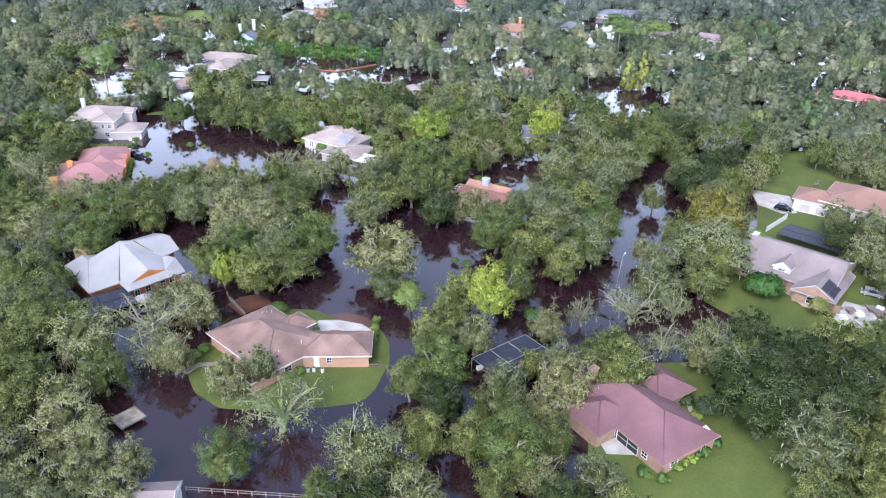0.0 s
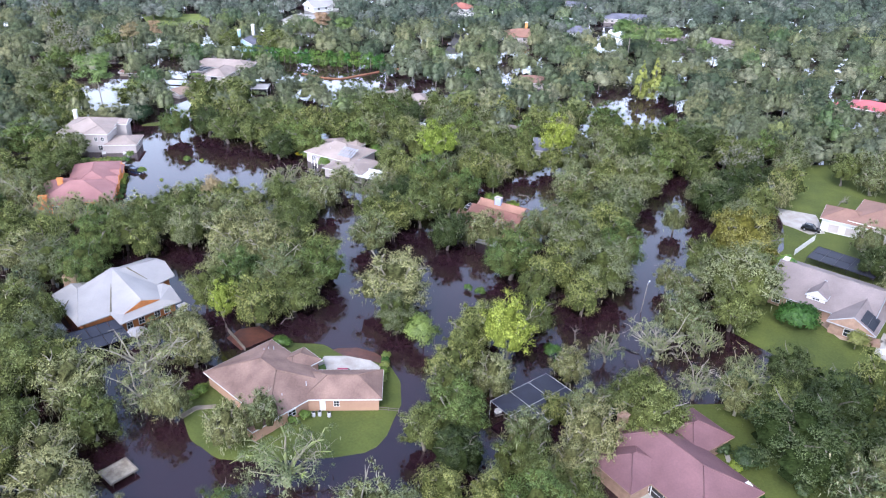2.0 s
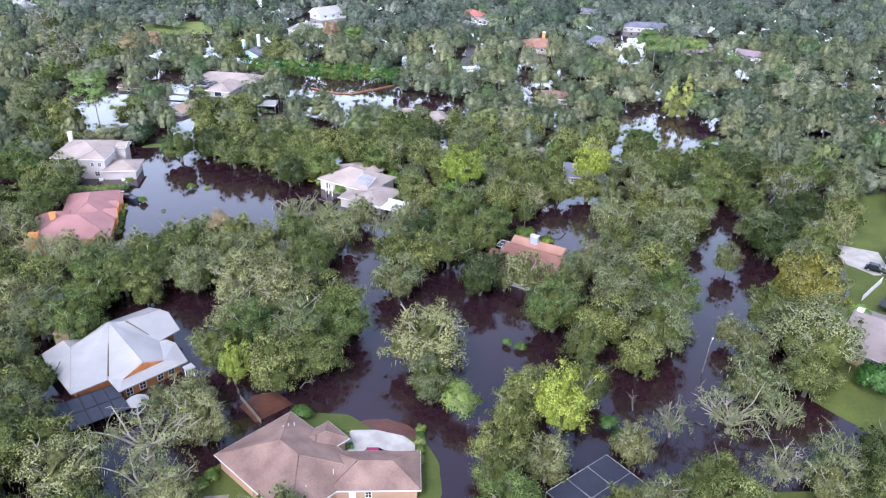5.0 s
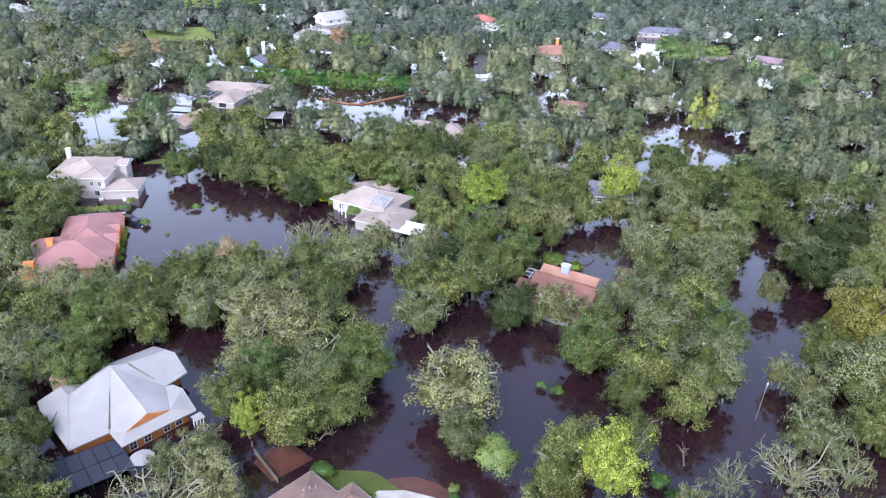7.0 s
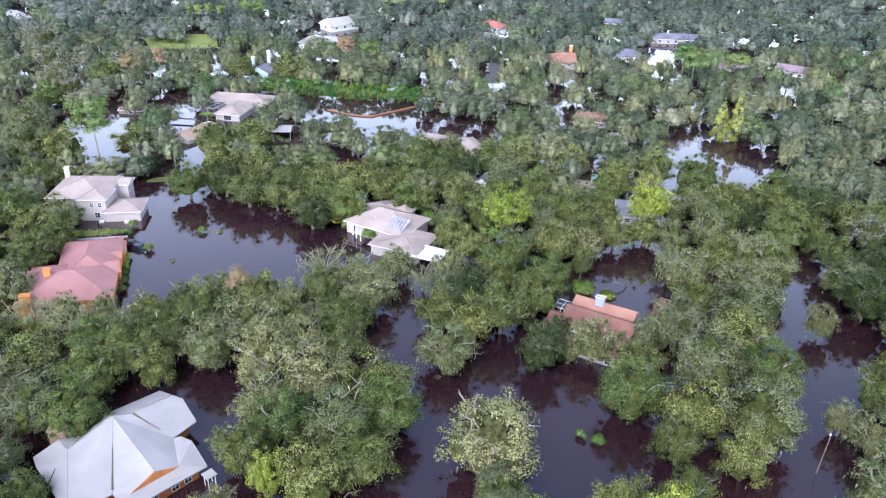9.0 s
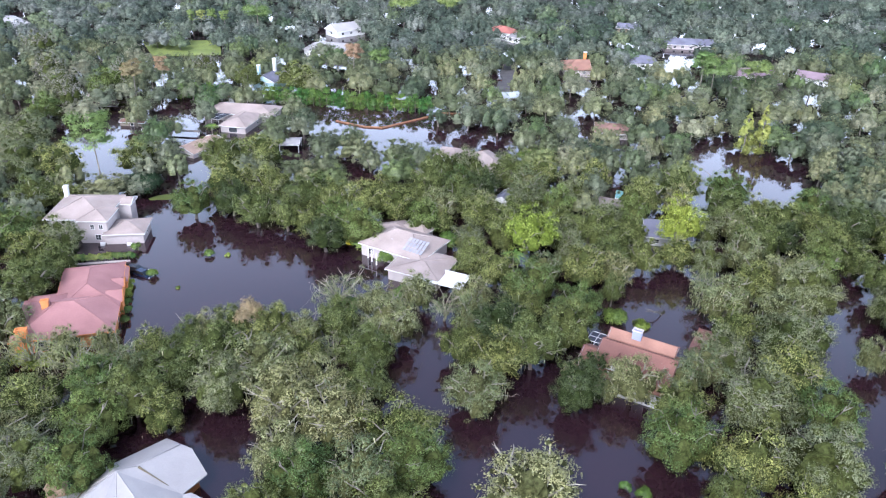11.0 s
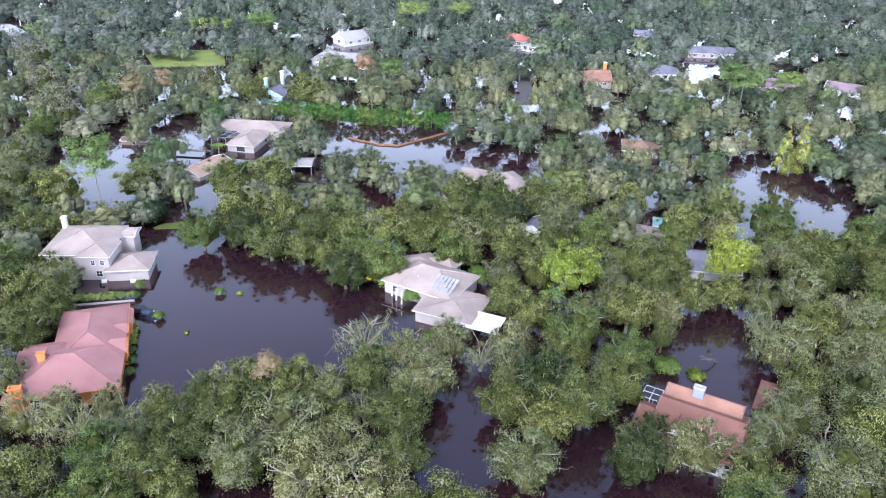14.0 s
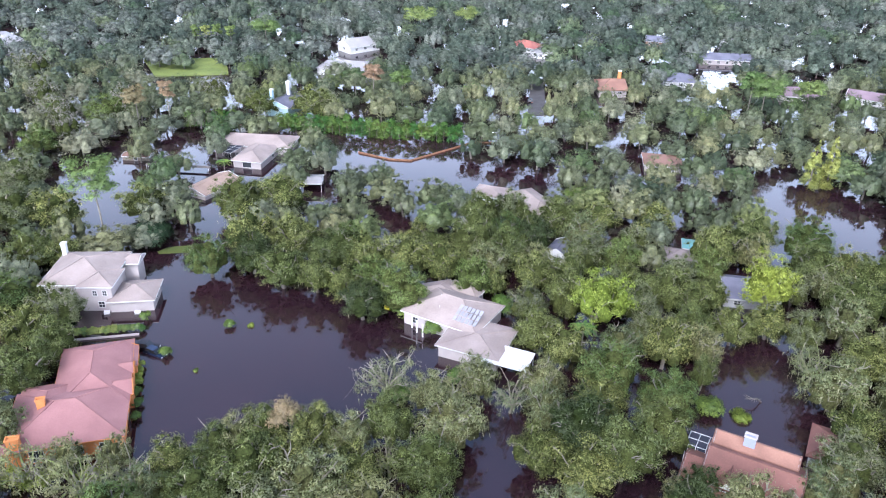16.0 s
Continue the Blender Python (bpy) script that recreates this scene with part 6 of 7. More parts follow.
def pine(x, y, h, r, mat, label, lean=(0, 0)):
    rng = np.random.default_rng(int(abs(x * 5 + y * 11)))
    ob = thing("pine_tree", label, "tree", pose(x, y, -0.3))
    tubes("trunk", [([(0, 0, -0.3), (lean[0] * 0.4, lean[1] * 0.4, h * 0.5), (lean[0], lean[1], h)], [0.3, 0.2, 0.08])], FERN_BARK if mat is BRIGHT else BARK, ob, sides=6)
    n = 30
    z = h * rng.uniform(0.66, 1.0, n)
    a, d = rng.uniform(0, 6.28, n), r * np.sqrt(rng.uniform(0, 1, n)) * 0.85
    c = np.stack([lean[0] * 0.9 + d * np.cos(a), lean[1] * 0.9 + d * np.sin(a), z], 1)
    verts, soft = clumps_cloud(rng, c, r * 0.31 * rng.uniform(0.7, 1.3, n), 130, 0.25, flat=0.6)
    sprays_object("crown", verts, mat, ob, normals=soft)
    return ob


pine(-116.5, 261.5, 22.5, 6.0, FRESH, "tall slender pine with a bright green crown in water", (-1.0, 0.6))
pine(-139.0, 350.0, 15.0, 3.8, RUSTY, "tall tree with a rusty yellow crown in water")
pine(-131.0, 358.0, 15.0, 2.4, RUSTY, "narrow tree with a rusty yellow crown in water")
pine(81.5, 366.0, 16.0, 6.0, FRESH, "tall tree with a yellow-green crown in far woods")
pine(79.0, 372.0, 18.0, 4.5, FRESH, "tall tree with a yellow-green crown in far woods")
pine(102.0, 375.0, 14.0, 5.0, FRESH, "tall tree with a yellow-green crown in far woods")
pine(-45.5, 503.0, 15.0, 8.0, FRESH, "broad yellow-green tree in far woods")
pine(-21.0, 513.0, 14.0, 6.0, FRESH, "broad yellow-green tree in far woods")
pine(-119.0, 470.0, 14.0, 7.0, FRESH, "broad yellow-green tree beside a field")
pine(-61.0, 384.0, 15.0, 4.0, RUSTY, "tall tree with a rusty crown in far woods")
pine(-50.0, 384.0, 13.0, 4.0, FRESH, "tall tree with a bright green crown in far woods")
for x, y in ((-150, 462), (-146, 464), (-141, 466), (-134, 463)):
    pine(x, y, 13, 2.2, FRESH, "slender palm-like tree at the edge of a field")
cone_tree(73.8, 305.6, 3.3, 15.0, OLIVE, "olive-green conical cypress beside a pond")
cone_tree(79.2, 306.2, 3.4, 16.0, OLIVE, "olive-green conical cypress beside a pond")
shrub(-107.0, 264.0, 5.6, 5.2, DARK, "low dark green spreading tree on a grass islet", "spreading_tree", density=1.6, leaf=0.26, category="tree")
shrub(-60.6, 191.4, 3.4, 11.5, RUSTY, "oak crown with dry pinkish-brown leaves", "withered_tree", density=1.3, category="tree")
shrub(-5.4, 133.6, 3.6, 7.0, OLIVE, "rounded yellow-olive small tree by the channel", "small_tree", density=1.6, category="tree")
palm(73.6, 161.0, 6.0, "green palm beside a grey-shingled house")
palm(71.6, 158.6, 5.0, "green palm beside a grey-shingled house", 2.2)
palm(-8.5, 219.0, 6.5, "green palm among grey oaks", 3.2)
palm(-100.2, 310.0, 4.6, "small green palm beside flood water")
palm(-168.0, 352.0, 8.5, "tall palm at the edge of the woods")
shrub(69.4, 143.0, 4.2, 4.4, GREEN, "large rounded glossy green shrub on a lawn", "large_shrub", density=1.5, leaf=0.24)
shrub(72.6, 147.4, 2.4, 2.6, BRIGHT, "yellow-green shrub beside a porch", "shrub")
shrub(77.8, 135.2, 2.3, 3.8, OAK, "grey-green rounded small tree by a driveway", "small_tree", density=1.6)
shrub(-22.6, 234.2, 3.0, 3.8, GREEN, "vivid green bush beside a tan roof", "bush", density=1.6)
shrub(-44.6, 232.6, 2.4, 3.0, GREEN, "vivid green bush beside a white porch", "bush", density=1.5)
shrub(-37.6, 225.4, 2.2, 3.2, GREEN, "vivid green bush beside a white porch", "bush", density=1.5)
shrub(-32.4, 209.6, 2.6, 3.0, GREEN, "green bush under broken oak limbs", "bush", density=1.3)
shrub(-43.5, 204.0, 3.2, 3.0, GREEN, "green bush under broken oak limbs", "bush", density=1.3)
shrub(-88.6, 217.2, 1.35, 1.9, GREEN, "clipped round green bush standing in flood water", "topiary_bush", density=2.4, leaf=0.12)
shrub(-78.9, 227.4, 1.3, 1.7, GREEN, "straggly half-drowned bush in the lagoon", "drowned_bush", density=0.7)
shrub(-74.6, 227.8, 0.8, 0.8, BRIGHT, "small bright green bush top in the lagoon", "drowned_bush", density=1.4, leaf=0.12)
shrub(-81.6, 212.6, 0.7, 0.6, GREEN, "small drowned bush top in the lagoon", "drowned_bush", density=0.6)
shrub(-96.6, 229.6, 1.4, 2.2, GREEN, "pale green shrub in flood water by a garage", "shrub", density=0.9)
shrub(-96.0, 225.4, 1.1, 1.6, GREEN, "pale green shrub in flood water by a garage", "shrub", density=0.9)
shrub(-113.4, 233.0, 1.6, 3.8, GREEN, "tall green shrub against a cream wall", "shrub", density=1.4)
for k, (x, y, r) in enumerate(((-92.4, 213.8, 1.0), (-92.0, 212.0, 1.0), (-91.5, 210.2, 1.0), (-91.0, 208.6, 1.0), (-89.9, 205.4, 1.1), (-88.9, 202.2, 1.1), (-88.0, 198.6, 1.1))):
    shrub(x, y, r, 1.6, GREEN if k > 3 else BRIGHT, "clipped green shrub along an orange wall", "clipped_shrub", density=1.6, leaf=0.13, group="clipped shrubs along the orange wall")
for x, y, r in ((-94.0, 184.6, 2.4), (-97.0, 182.6, 2.6), (-89.6, 183.4, 2.4), (-101.0, 183.0, 2.0)):
    shrub(x, y, r, 3.2, BRIGHT, "yellow-green leafy shrub in front of an orange wall", "shrub", density=0.9)
for x, y, r, m in ((37.0, 89.6, 1.1, GREEN), (40.1, 91.3, 1.0, BRIGHT), (42.6, 93.0, 1.0, GREEN), (44.8, 95.2, 1.2, GREEN), (31.6, 88.0, 1.5, GREEN), (34.6, 86.8, 1.3, GREEN), (38.6, 90.4, 0.9, BRIGHT), (41.4, 92.1, 0.9, GREEN)):
    shrub(x, y, r, 1.3, m, "garden shrub along a tan brick wall", "garden_shrub", density=1.2, leaf=0.14, group="garden shrubs along the brick wall")
shrub(43.6, 101.6, 1.2, 1.5, BRIGHT, "bright green clipped bush on a lawn", "bush", density=1.8, leaf=0.13)
shrub(45.6, 102.8, 2.6, 2.4, DARK, "dark green rounded bush on a lawn", "bush", density=1.4)
shrub(42.6, 105.4, 1.5, 1.8, DARK, "dark green rounded bush beside a curved path", "bush", density=1.4)
shrub(49.5, 119.7, 3.6, 4.6, DARK, "dark green broad bush at the water's edge", "bush", density=1.5, leaf=0.22)
shrub(52.0, 97.0, 1.6, 2.2, DARK, "dark green bush on a lawn under oaks", "bush", density=1.4)
shrub(3.7, 154.9, 1.1, 1.7, GREEN, "round green bush top in the channel", "drowned_bush", density=1.5, leaf=0.13)
shrub(6.2, 153.6, 1.3, 1.6, GREEN, "round green bush top in the channel", "drowned_bush", density=1.5, leaf=0.13)
shrub(21.0, 127.0, 3.2, 2.6, GREEN, "bright green bushes at the edge of the channel", "bush", density=1.1)
shrub(18.8, 131.6, 1.8, 2.6, GREEN, "bright green bush at the edge of the channel", "bush", density=1.1)
shrub(11.6, 202.0, 3.0, 2.6, GREEN, "low green shrubs in the water behind a house", "bush", density=1.0)
shrub(16.4, 200.6, 2.0, 1.0, BRIGHT, "low bright green waterside plants", "bush", density=1.0)
shrub(-32.2, 132.0, 2.0, 2.0, GREEN, "green bush at the corner of a brown roof", "bush", density=1.4)
for x, y in ((-26.2, 126.2), (-25.2, 126.9), (-24.2, 127.4), (-23.4, 124.9), (-24.4, 124.6)):
    shrub(x, y, 0.8, 0.9, GREEN, "low clipped shrub beside a driveway", "clipped_shrub", density=1.6, leaf=0.12, group="clipped shrubs beside the driveway")
for k in range(5):
    shrub(-12.3 + 0.06 * k, 130.0 - 2.0 * k, 1.0, 1.3, GREEN if k % 2 else OLIVE, "green shrub along a garage wall", "clipped_shrub", density=1.2, leaf=0.14, group="shrubs along the garage wall")
for x, y, r in ((-43.2, 117.6, 1.5), (-44.4, 116.0, 1.3), (-24.4, 111.4, 1.2), (-26.0, 110.2, 1.0)):
    shrub(x, y, r, 1.4, GREEN, "low green shrub beside a brown-roofed house", "shrub", density=1.2, leaf=0.15)
hedge_row([(-108.8, 223.3), (-96.6, 225.6)], 0.85, 0.95, 2.0, OLIVE, "clipped green hedge plant behind a white wall", "hedge behind the white wall")
hedge_row([(-92.0, 352.0), (-58.4, 345.6), (-28.0, 341.2)], 2.6, 2.2, 6.6, HEDGE, "tall dense bright green hedge tree", "tall hedge along the water")
hedge_row([(-124.0, 353.0), (-106.5, 356.0)], 2.6, 2.0, 5.8, HEDGE, "tall dense bright green hedge tree", "tall hedge along the water")
for x, y, r in ((1.0, 294.0, 2.6), (4.5, 297.0, 2.8), (-3.0, 290.0, 2.0), (8.0, 292.0, 2.4)):
    shrub(x, y, r, 3.4, GREEN, "green bush in flood water beside a tan roof", "bush", density=1.2)


# ---- garden structures ----
def bar_run(name, pts, r, mat, parent, label="", sides=4):
    return tubes(name, [(pts, [r] * len(pts))], mat, parent, label, sides)


def pool_cage(x, y, turn, length, width, h, label, nx=5, ny=3, frame_mat=DARK_METAL, bar=0.06):
    """A screened pool enclosure: posts, roof beams and dark mesh panels."""
    ob = thing("pool_cage", label, "pool enclosure", pose(x, y, 0, 0, 0, turn))
    a, b = length / 2, width / 2
    for i in range(nx + 1):
        u = -a + length * i / nx
        bar_run("roof_beam", [(u, -b, h), (u, b, h)], bar, frame_mat, ob)
        for v in (-b, b):
            bar_run("post", [(u, v, -0.5), (u, v, h)], 0.8 * bar, frame_mat, ob)
    for j in range(ny + 1):
        v = -b + width * j / ny
        bar_run("roof_beam", [(-a, v, h + 0.02), (a, v, h + 0.02)], bar, frame_mat, ob)
    for i in range(nx):
        for j in range(ny):
            u0, u1, v0, v1 = -a + length * i / nx, -a + length * (i + 1) / nx, -b + width * j / ny, -b + width * (j + 1) / ny
            boxed("screen", (u0 + 0.07, v0 + 0.07, h - 0.02), (u1 - 0.07, v1 - 0.07, h), SCREEN, ob)
    return ob


pool_cage(-67.2, 130.6, 38, 12.0, 8.0, 2.2, "dark screened pool enclosure beside a white-roofed house", 6, 2)
pool_cage(90.2, 167.2, -42, 14.5, 7.6, 2.5, "dark screened pool enclosure behind a grey-shingled house", 5, 2)
pool_cage(14.4, 114.2, 38, 13.0, 9.5, 2.8, "dark pool enclosure with a thin white frame under oaks", 3, 2, WHITE_PAINT, 0.035)
pool_cage(5.9, 189.4, -30, 4.6, 3.4, 4.2, "small white-framed screened porch beside rust tiles", 3, 2, WHITE_PAINT)
pool_cage(-101.2, 327.0, 68, 10.5, 5.0, 2.6, "dark screened pool enclosure beside a cream house", 4, 2, WHITE_PAINT)
pool_cage(-121.0, 240.5, 60, 12.0, 5.0, 2.8, "dark screened pool enclosure beside a cream house", 4, 2)


def shed(x, y, turn, length, width, h, rise, roof, wall, label, open_front=False):
    ob = thing("shed", label, "shed", pose(0, 0, 0))
    at = wing(ob, x, y, turn, length, width, h, rise, roof, wall, "gg", over=0.25, walls=not open_front)
    if open_front:
        m, a, b = at
        for u in (-a, a):
            for v in (-b, b):
                p = m @ Vector((u, v, 0))
                bar_run("post", [(p.x, p.y, -0.5), (p.x, p.y, h)], 0.07, WHITE_PAINT, ob)
        boxed("back_wall", (-a, b - 0.1, -0.5), (a, b, h - 0.01), wall, ob, m=m)
    else:
        opening(ob, at, "s", 0, 0.1, 1.2, 1.9, "door")
    return ob


shed(-102.2, 351.0, 2, 4.8, 3.6, 2.4, 0.9, ROOF_ORANGE, WHITE_PAINT, "small white shed with an orange roof by a hedge")
shed(-94.4, 350.2, 2, 6.2, 4.0, 2.3, 0.6, ROOF_WHITE, WHITE_PAINT, "open white carport by a hedge", True)
shed(-72.6, 300.5, 2, 6.4, 7.0, 2.6, 0.7, ROOF_WHITE, DARK_METAL, "boathouse with a white roof and dark opening", True)
shed(-39.2, 79.0, 6, 7.0, 6.2, 2.5, 1.3, ROOF_GREY, WHITE_PAINT, "grey-roofed white garden shed in flood water")
shed(-101.0, 299.0, 62, 15.0, 9.0, 1.2, 1.5, ROOF_SAND, CREAM, "sand-coloured roof half hidden by oaks in water")
shed(-130.0, 322.0, -5, 9.0, 4.0, 1.2, 0.5, ROOF_TERRA, WOOD, "low rust-brown roof awash in flood water")
shed(-152.0, 350.0, 5, 10.0, 4.0, 1.8, 0.6, ROOF_TAN, WOOD, "low tan roof at the edge of the woods")


def sloped_canopy(x, y, turn, length, width, h, tilt, mat, label, name="canopy"):
    """A mono-pitch roof sheet with ribs on four posts."""
    ob = thing(name, label, "canopy", pose(x, y, 0, 0, 0, turn))
    a, b = length / 2, width / 2
    boxed("roof_sheet", (-a, -b, h), (a, b, h + 0.12), mat, ob, bevel=0.03, m=Matrix.Translation((0, 0, h)) @ pose(0, 0, 0, tilt) @ Matrix.Translation((0, 0, -h)))
    for u in (-a + 0.3, a - 0.3):
        for v in (-b + 0.3, b - 0.3):
            bar_run("post", [(u, v, -0.5), (u, v, h + math.tan(radians(tilt)) * v)], 0.08, WHITE_PAINT, ob)
    return ob


sloped_canopy(-23.2, 214.2, -24, 9.0, 6.2, 2.6, 3, WHITE_PAINT, "white flat canopy roof stained with leaf litter")
sloped_canopy(-53.9, 142.8, 48, 1.8, 1.6, 2.1, 4, ROOF_WHITE, "small white awning beside a timber wall")
sloped_canopy(-115.0, 313.5, -6, 20.0, 1.6, 1.2, 0, WOOD, "long weathered timber walkway over the water", "walkway")
sloped_canopy(-30.2, 210.4, -30, 2.6, 1.4, 2.2, 6, ROOF_WHITE, "small pale metal roof sheet among branches")

deck = thing("floating_deck", "square grey deck roof with white edges above dark water", "deck", pose(-49.9, 98.1, 0, 0, 0, 49))
boxed("roof_sheet", (-2.05, -1.75, 0.75), (2.05, 1.75, 0.9), LICHEN, deck, "lichen-pale weathered boards", 0.02)
for lo, hi in (((-2.2, -1.9, 0.7), (2.2, -1.76, 0.97)), ((-2.2, 1.76, 0.7), (2.2, 1.9, 0.97)), ((-2.2, -1.75, 0.7), (-2.06, 1.75, 0.97)), ((2.06, -1.75, 0.7), (2.2, 1.75, 0.97))):
    boxed("edge_board", lo, hi, WOOD, deck)
for u in (-1.7, 1.7):
    for v in (-1.4, 1.4):
        bar_run("post", [(u, v, -0.6), (u, v, 0.75)], 0.09, WOOD, deck)


def parasol(x, y, r, h, mat, label):
    """A closed-ribbed garden parasol or round pavilion roof on a pole."""
    ob = thing("parasol", label, "parasol", pose(x, y, 0))
    n = 10
    verts = [(0, 0, h + 0.55)] + [(r * math.cos(6.283 * k / n), r * math.sin(6.283 * k / n), h + (0.03 if k % 2 else 0)) for k in range(n)]
    verts += [(0.96 * x_, 0.96 * y_, z - 0.06) for x_, y_, z in verts]
    faces = [(0, 1 + k, 1 + (k + 1) % n) for k in range(n)] + [(n + 1, n + 2 + (k + 1) % n, n + 2 + k) for k in range(n)]
    faces += [(1 + k, n + 2 + k, n + 2 + (k + 1) % n, 1 + (k + 1) % n) for k in range(n)]
    mesh_object("canopy", verts, faces, mat, ob)
    bar_run("pole", [(0, 0, -0.5), (0, 0, h + 0.5)], 0.05, DARK_METAL, ob, sides=6)
    return ob


parasol(-59.6, 133.2, 1.9, 2.1, ROOF_WHITE, "round white pavilion canopy beside a white roof")


# ---- walls, fences, paths ----
def rail_fence(points, h, label, mat=WOOD, rails=2, step=2.2):
    ob = thing("fence", label, "fence")
    for (x0, y0), (x1, y1) in zip(points, points[1:]):
        n = max(1, round(math.hypot(x1 - x0, y1 - y0) / step))
        for k in range(n + 1):
            s = k / n
            x, y = x0 + s * (x1 - x0), y0 + s * (y1 - y0)
            boxed("post", (-0.06, -0.06, -0.6), (0.06, 0.06, h), mat, ob, m=pose(x, y, 0, 0, 0, math.degrees(math.atan2(y1 - y0, x1 - x0))))
        for j in range(rails):
            z = h * (0.9 - 0.45 * j)
            bar_run("rail", [(x0, y0, z), (x1, y1, z)], 0.07, mat, ob)
    return ob


def panel_fence(points, h, thick, mat, label, name="fence", category="fence", kind=""):
    """A solid run of panels, each its own piece."""
    ob = thing(name, label, category, kind=kind)
    for (x0, y0), (x1, y1) in zip(points, points[1:]):
        d = math.hypot(x1 - x0, y1 - y0)
        n = max(1, round(d / 2.0))
        m = pose(x0, y0, 0, 0, 0, math.degrees(math.atan2(y1 - y0, x1 - x0)))
        for k in range(n):
            boxed("panel", (d * k / n + 0.01, -thick / 2, -0.6), (d * (k + 1) / n - 0.01, thick / 2, h), mat, ob, bevel=0.01, m=m)
    return ob


rail_fence([(-36.0, 83.1), (-28.3, 82.6), (-18.0, 82.0)], 1.0, "weathered timber rail fence standing in water")
rail_fence([(-12.4, 114.2), (-9.0, 113.9)], 0.9, "short timber fence at a lawn's edge")
panel_fence([(-43.6, 137.0), (-38.6, 130.6)], 1.0, 0.06, WOOD, "low timber fence half under brown water")
panel_fence([(-108.9, 221.7), (-96.1, 224.2)], 0.4, 0.22, CREAM, "low white garden wall in flood water", "garden_wall", "wall")
panel_fence([(81.8, 174.4), (90.4, 182.8)], 1.8, 0.06, WHITE_PAINT, "white vinyl panel fence between two gardens")
panel_fence([(-62.0, 330.0), (-51.6, 324.0), (-45.0, 323.2), (-24.0, 341.4), (-17.5, 341.0)], 0.5, 0.25, material("orange_barrier", (0.27, 0.14, 0.075), 0.8, spread=0.2), "long low orange wall zigzagging through flood water", "barrier_wall", "wall")
slab("driveway", [(-25.5, 122.0), (-26.9, 125.6), (-23.5, 129.2), (-19.6, 129.4), (-15.0, 128.1), (-13.0, 126.2), (-13.2, 121.9)], 0.34, 0.5, CONCRETE, "pale concrete driveway sloping into brown water", "driveway")
# thin brown slabs added to stand in for shallow water over flooded ground
slab("driveway_shallows", [(-24.6, 130.4), (-21.6, 132.2), (-18.0, 132.6), (-14.6, 131.2), (-11.6, 128.6), (-12.7, 126.4), (-15.0, 128.3), (-19.6, 129.6), (-23.5, 129.4)], 0.02, 0.3, SHALLOWS, "rust-brown silty shallow water at a driveway's edge", "silt")
slab("roofside_shallows", [(-43.3, 134.9), (-41.5, 138.0), (-37.9, 139.2), (-34.2, 135.9), (-39.6, 130.9)], 0.02, 0.3, SHALLOWS, "reddish-brown shallow water beside a roof", "deck")
slab("garden_path", [(-45.2, 111.6), (-43.2, 114.1), (-39.8, 114.6), (-39.8, 113.6), (-42.8, 113.1), (-44.4, 111.0)], 0.36, 0.3, material("damp_concrete", (0.30, 0.25, 0.20), 0.9, spread=0.25, scale=0.6, second=(0.20, 0.17, 0.13)), "narrow curved concrete path across a lawn", "path")
slab("garden_path", [(41.6, 109.8), (43.0, 108.4), (43.9, 106.0), (43.6, 103.2), (42.9, 103.3), (43.1, 105.9), (42.4, 107.9), (41.2, 109.3)], 0.40, 0.3, CONCRETE, "pale curved garden path beside a mauve roof", "path")
slab("patio", [(26.0, 97.0), (31.0, 95.4), (32.6, 92.4), (27.0, 92.6)], 0.38, 0.3, CONCRETE, "pale concrete patio beside a tan brick house", "patio")
slab("patio", [(74.4, 146.6), (78.2, 148.0), (80.0, 141.0), (79.6, 137.0), (76.6, 138.6)], 0.40, 0.3, material("tan_pavers", (0.48, 0.36, 0.28), 0.85, spread=0.2, fine=5), "tan paved porch front beside a lawn", "patio")
slab("driveway", [(87.6, 202.0), (97.0, 197.6), (94.6, 186.6), (90.4, 186.0), (86.0, 192.0)], 0.40, 0.3, CONCRETE, "pale concrete driveway in front of garage doors", "driveway")
slab("driveway", [(81.0, 134.0), (86.4, 141.0), (93.0, 137.0), (96.0, 131.0), (84.0, 127.0)], 0.40, 0.3, CONCRETE, "pale concrete parking area strewn with belongings", "driveway")
slab("meadow", FIELD, 0.34, 0.2, MEADOW, "bright yellow-green meadow ringed by trees", "meadow")
slab("road", [(-3.0, 372.0), (4.0, 372.0), (9.5, 424.0), (4.0, 424.0)], 0.06, 0.5, ASPHALT, "short stretch of wet grey road between trees", "road")


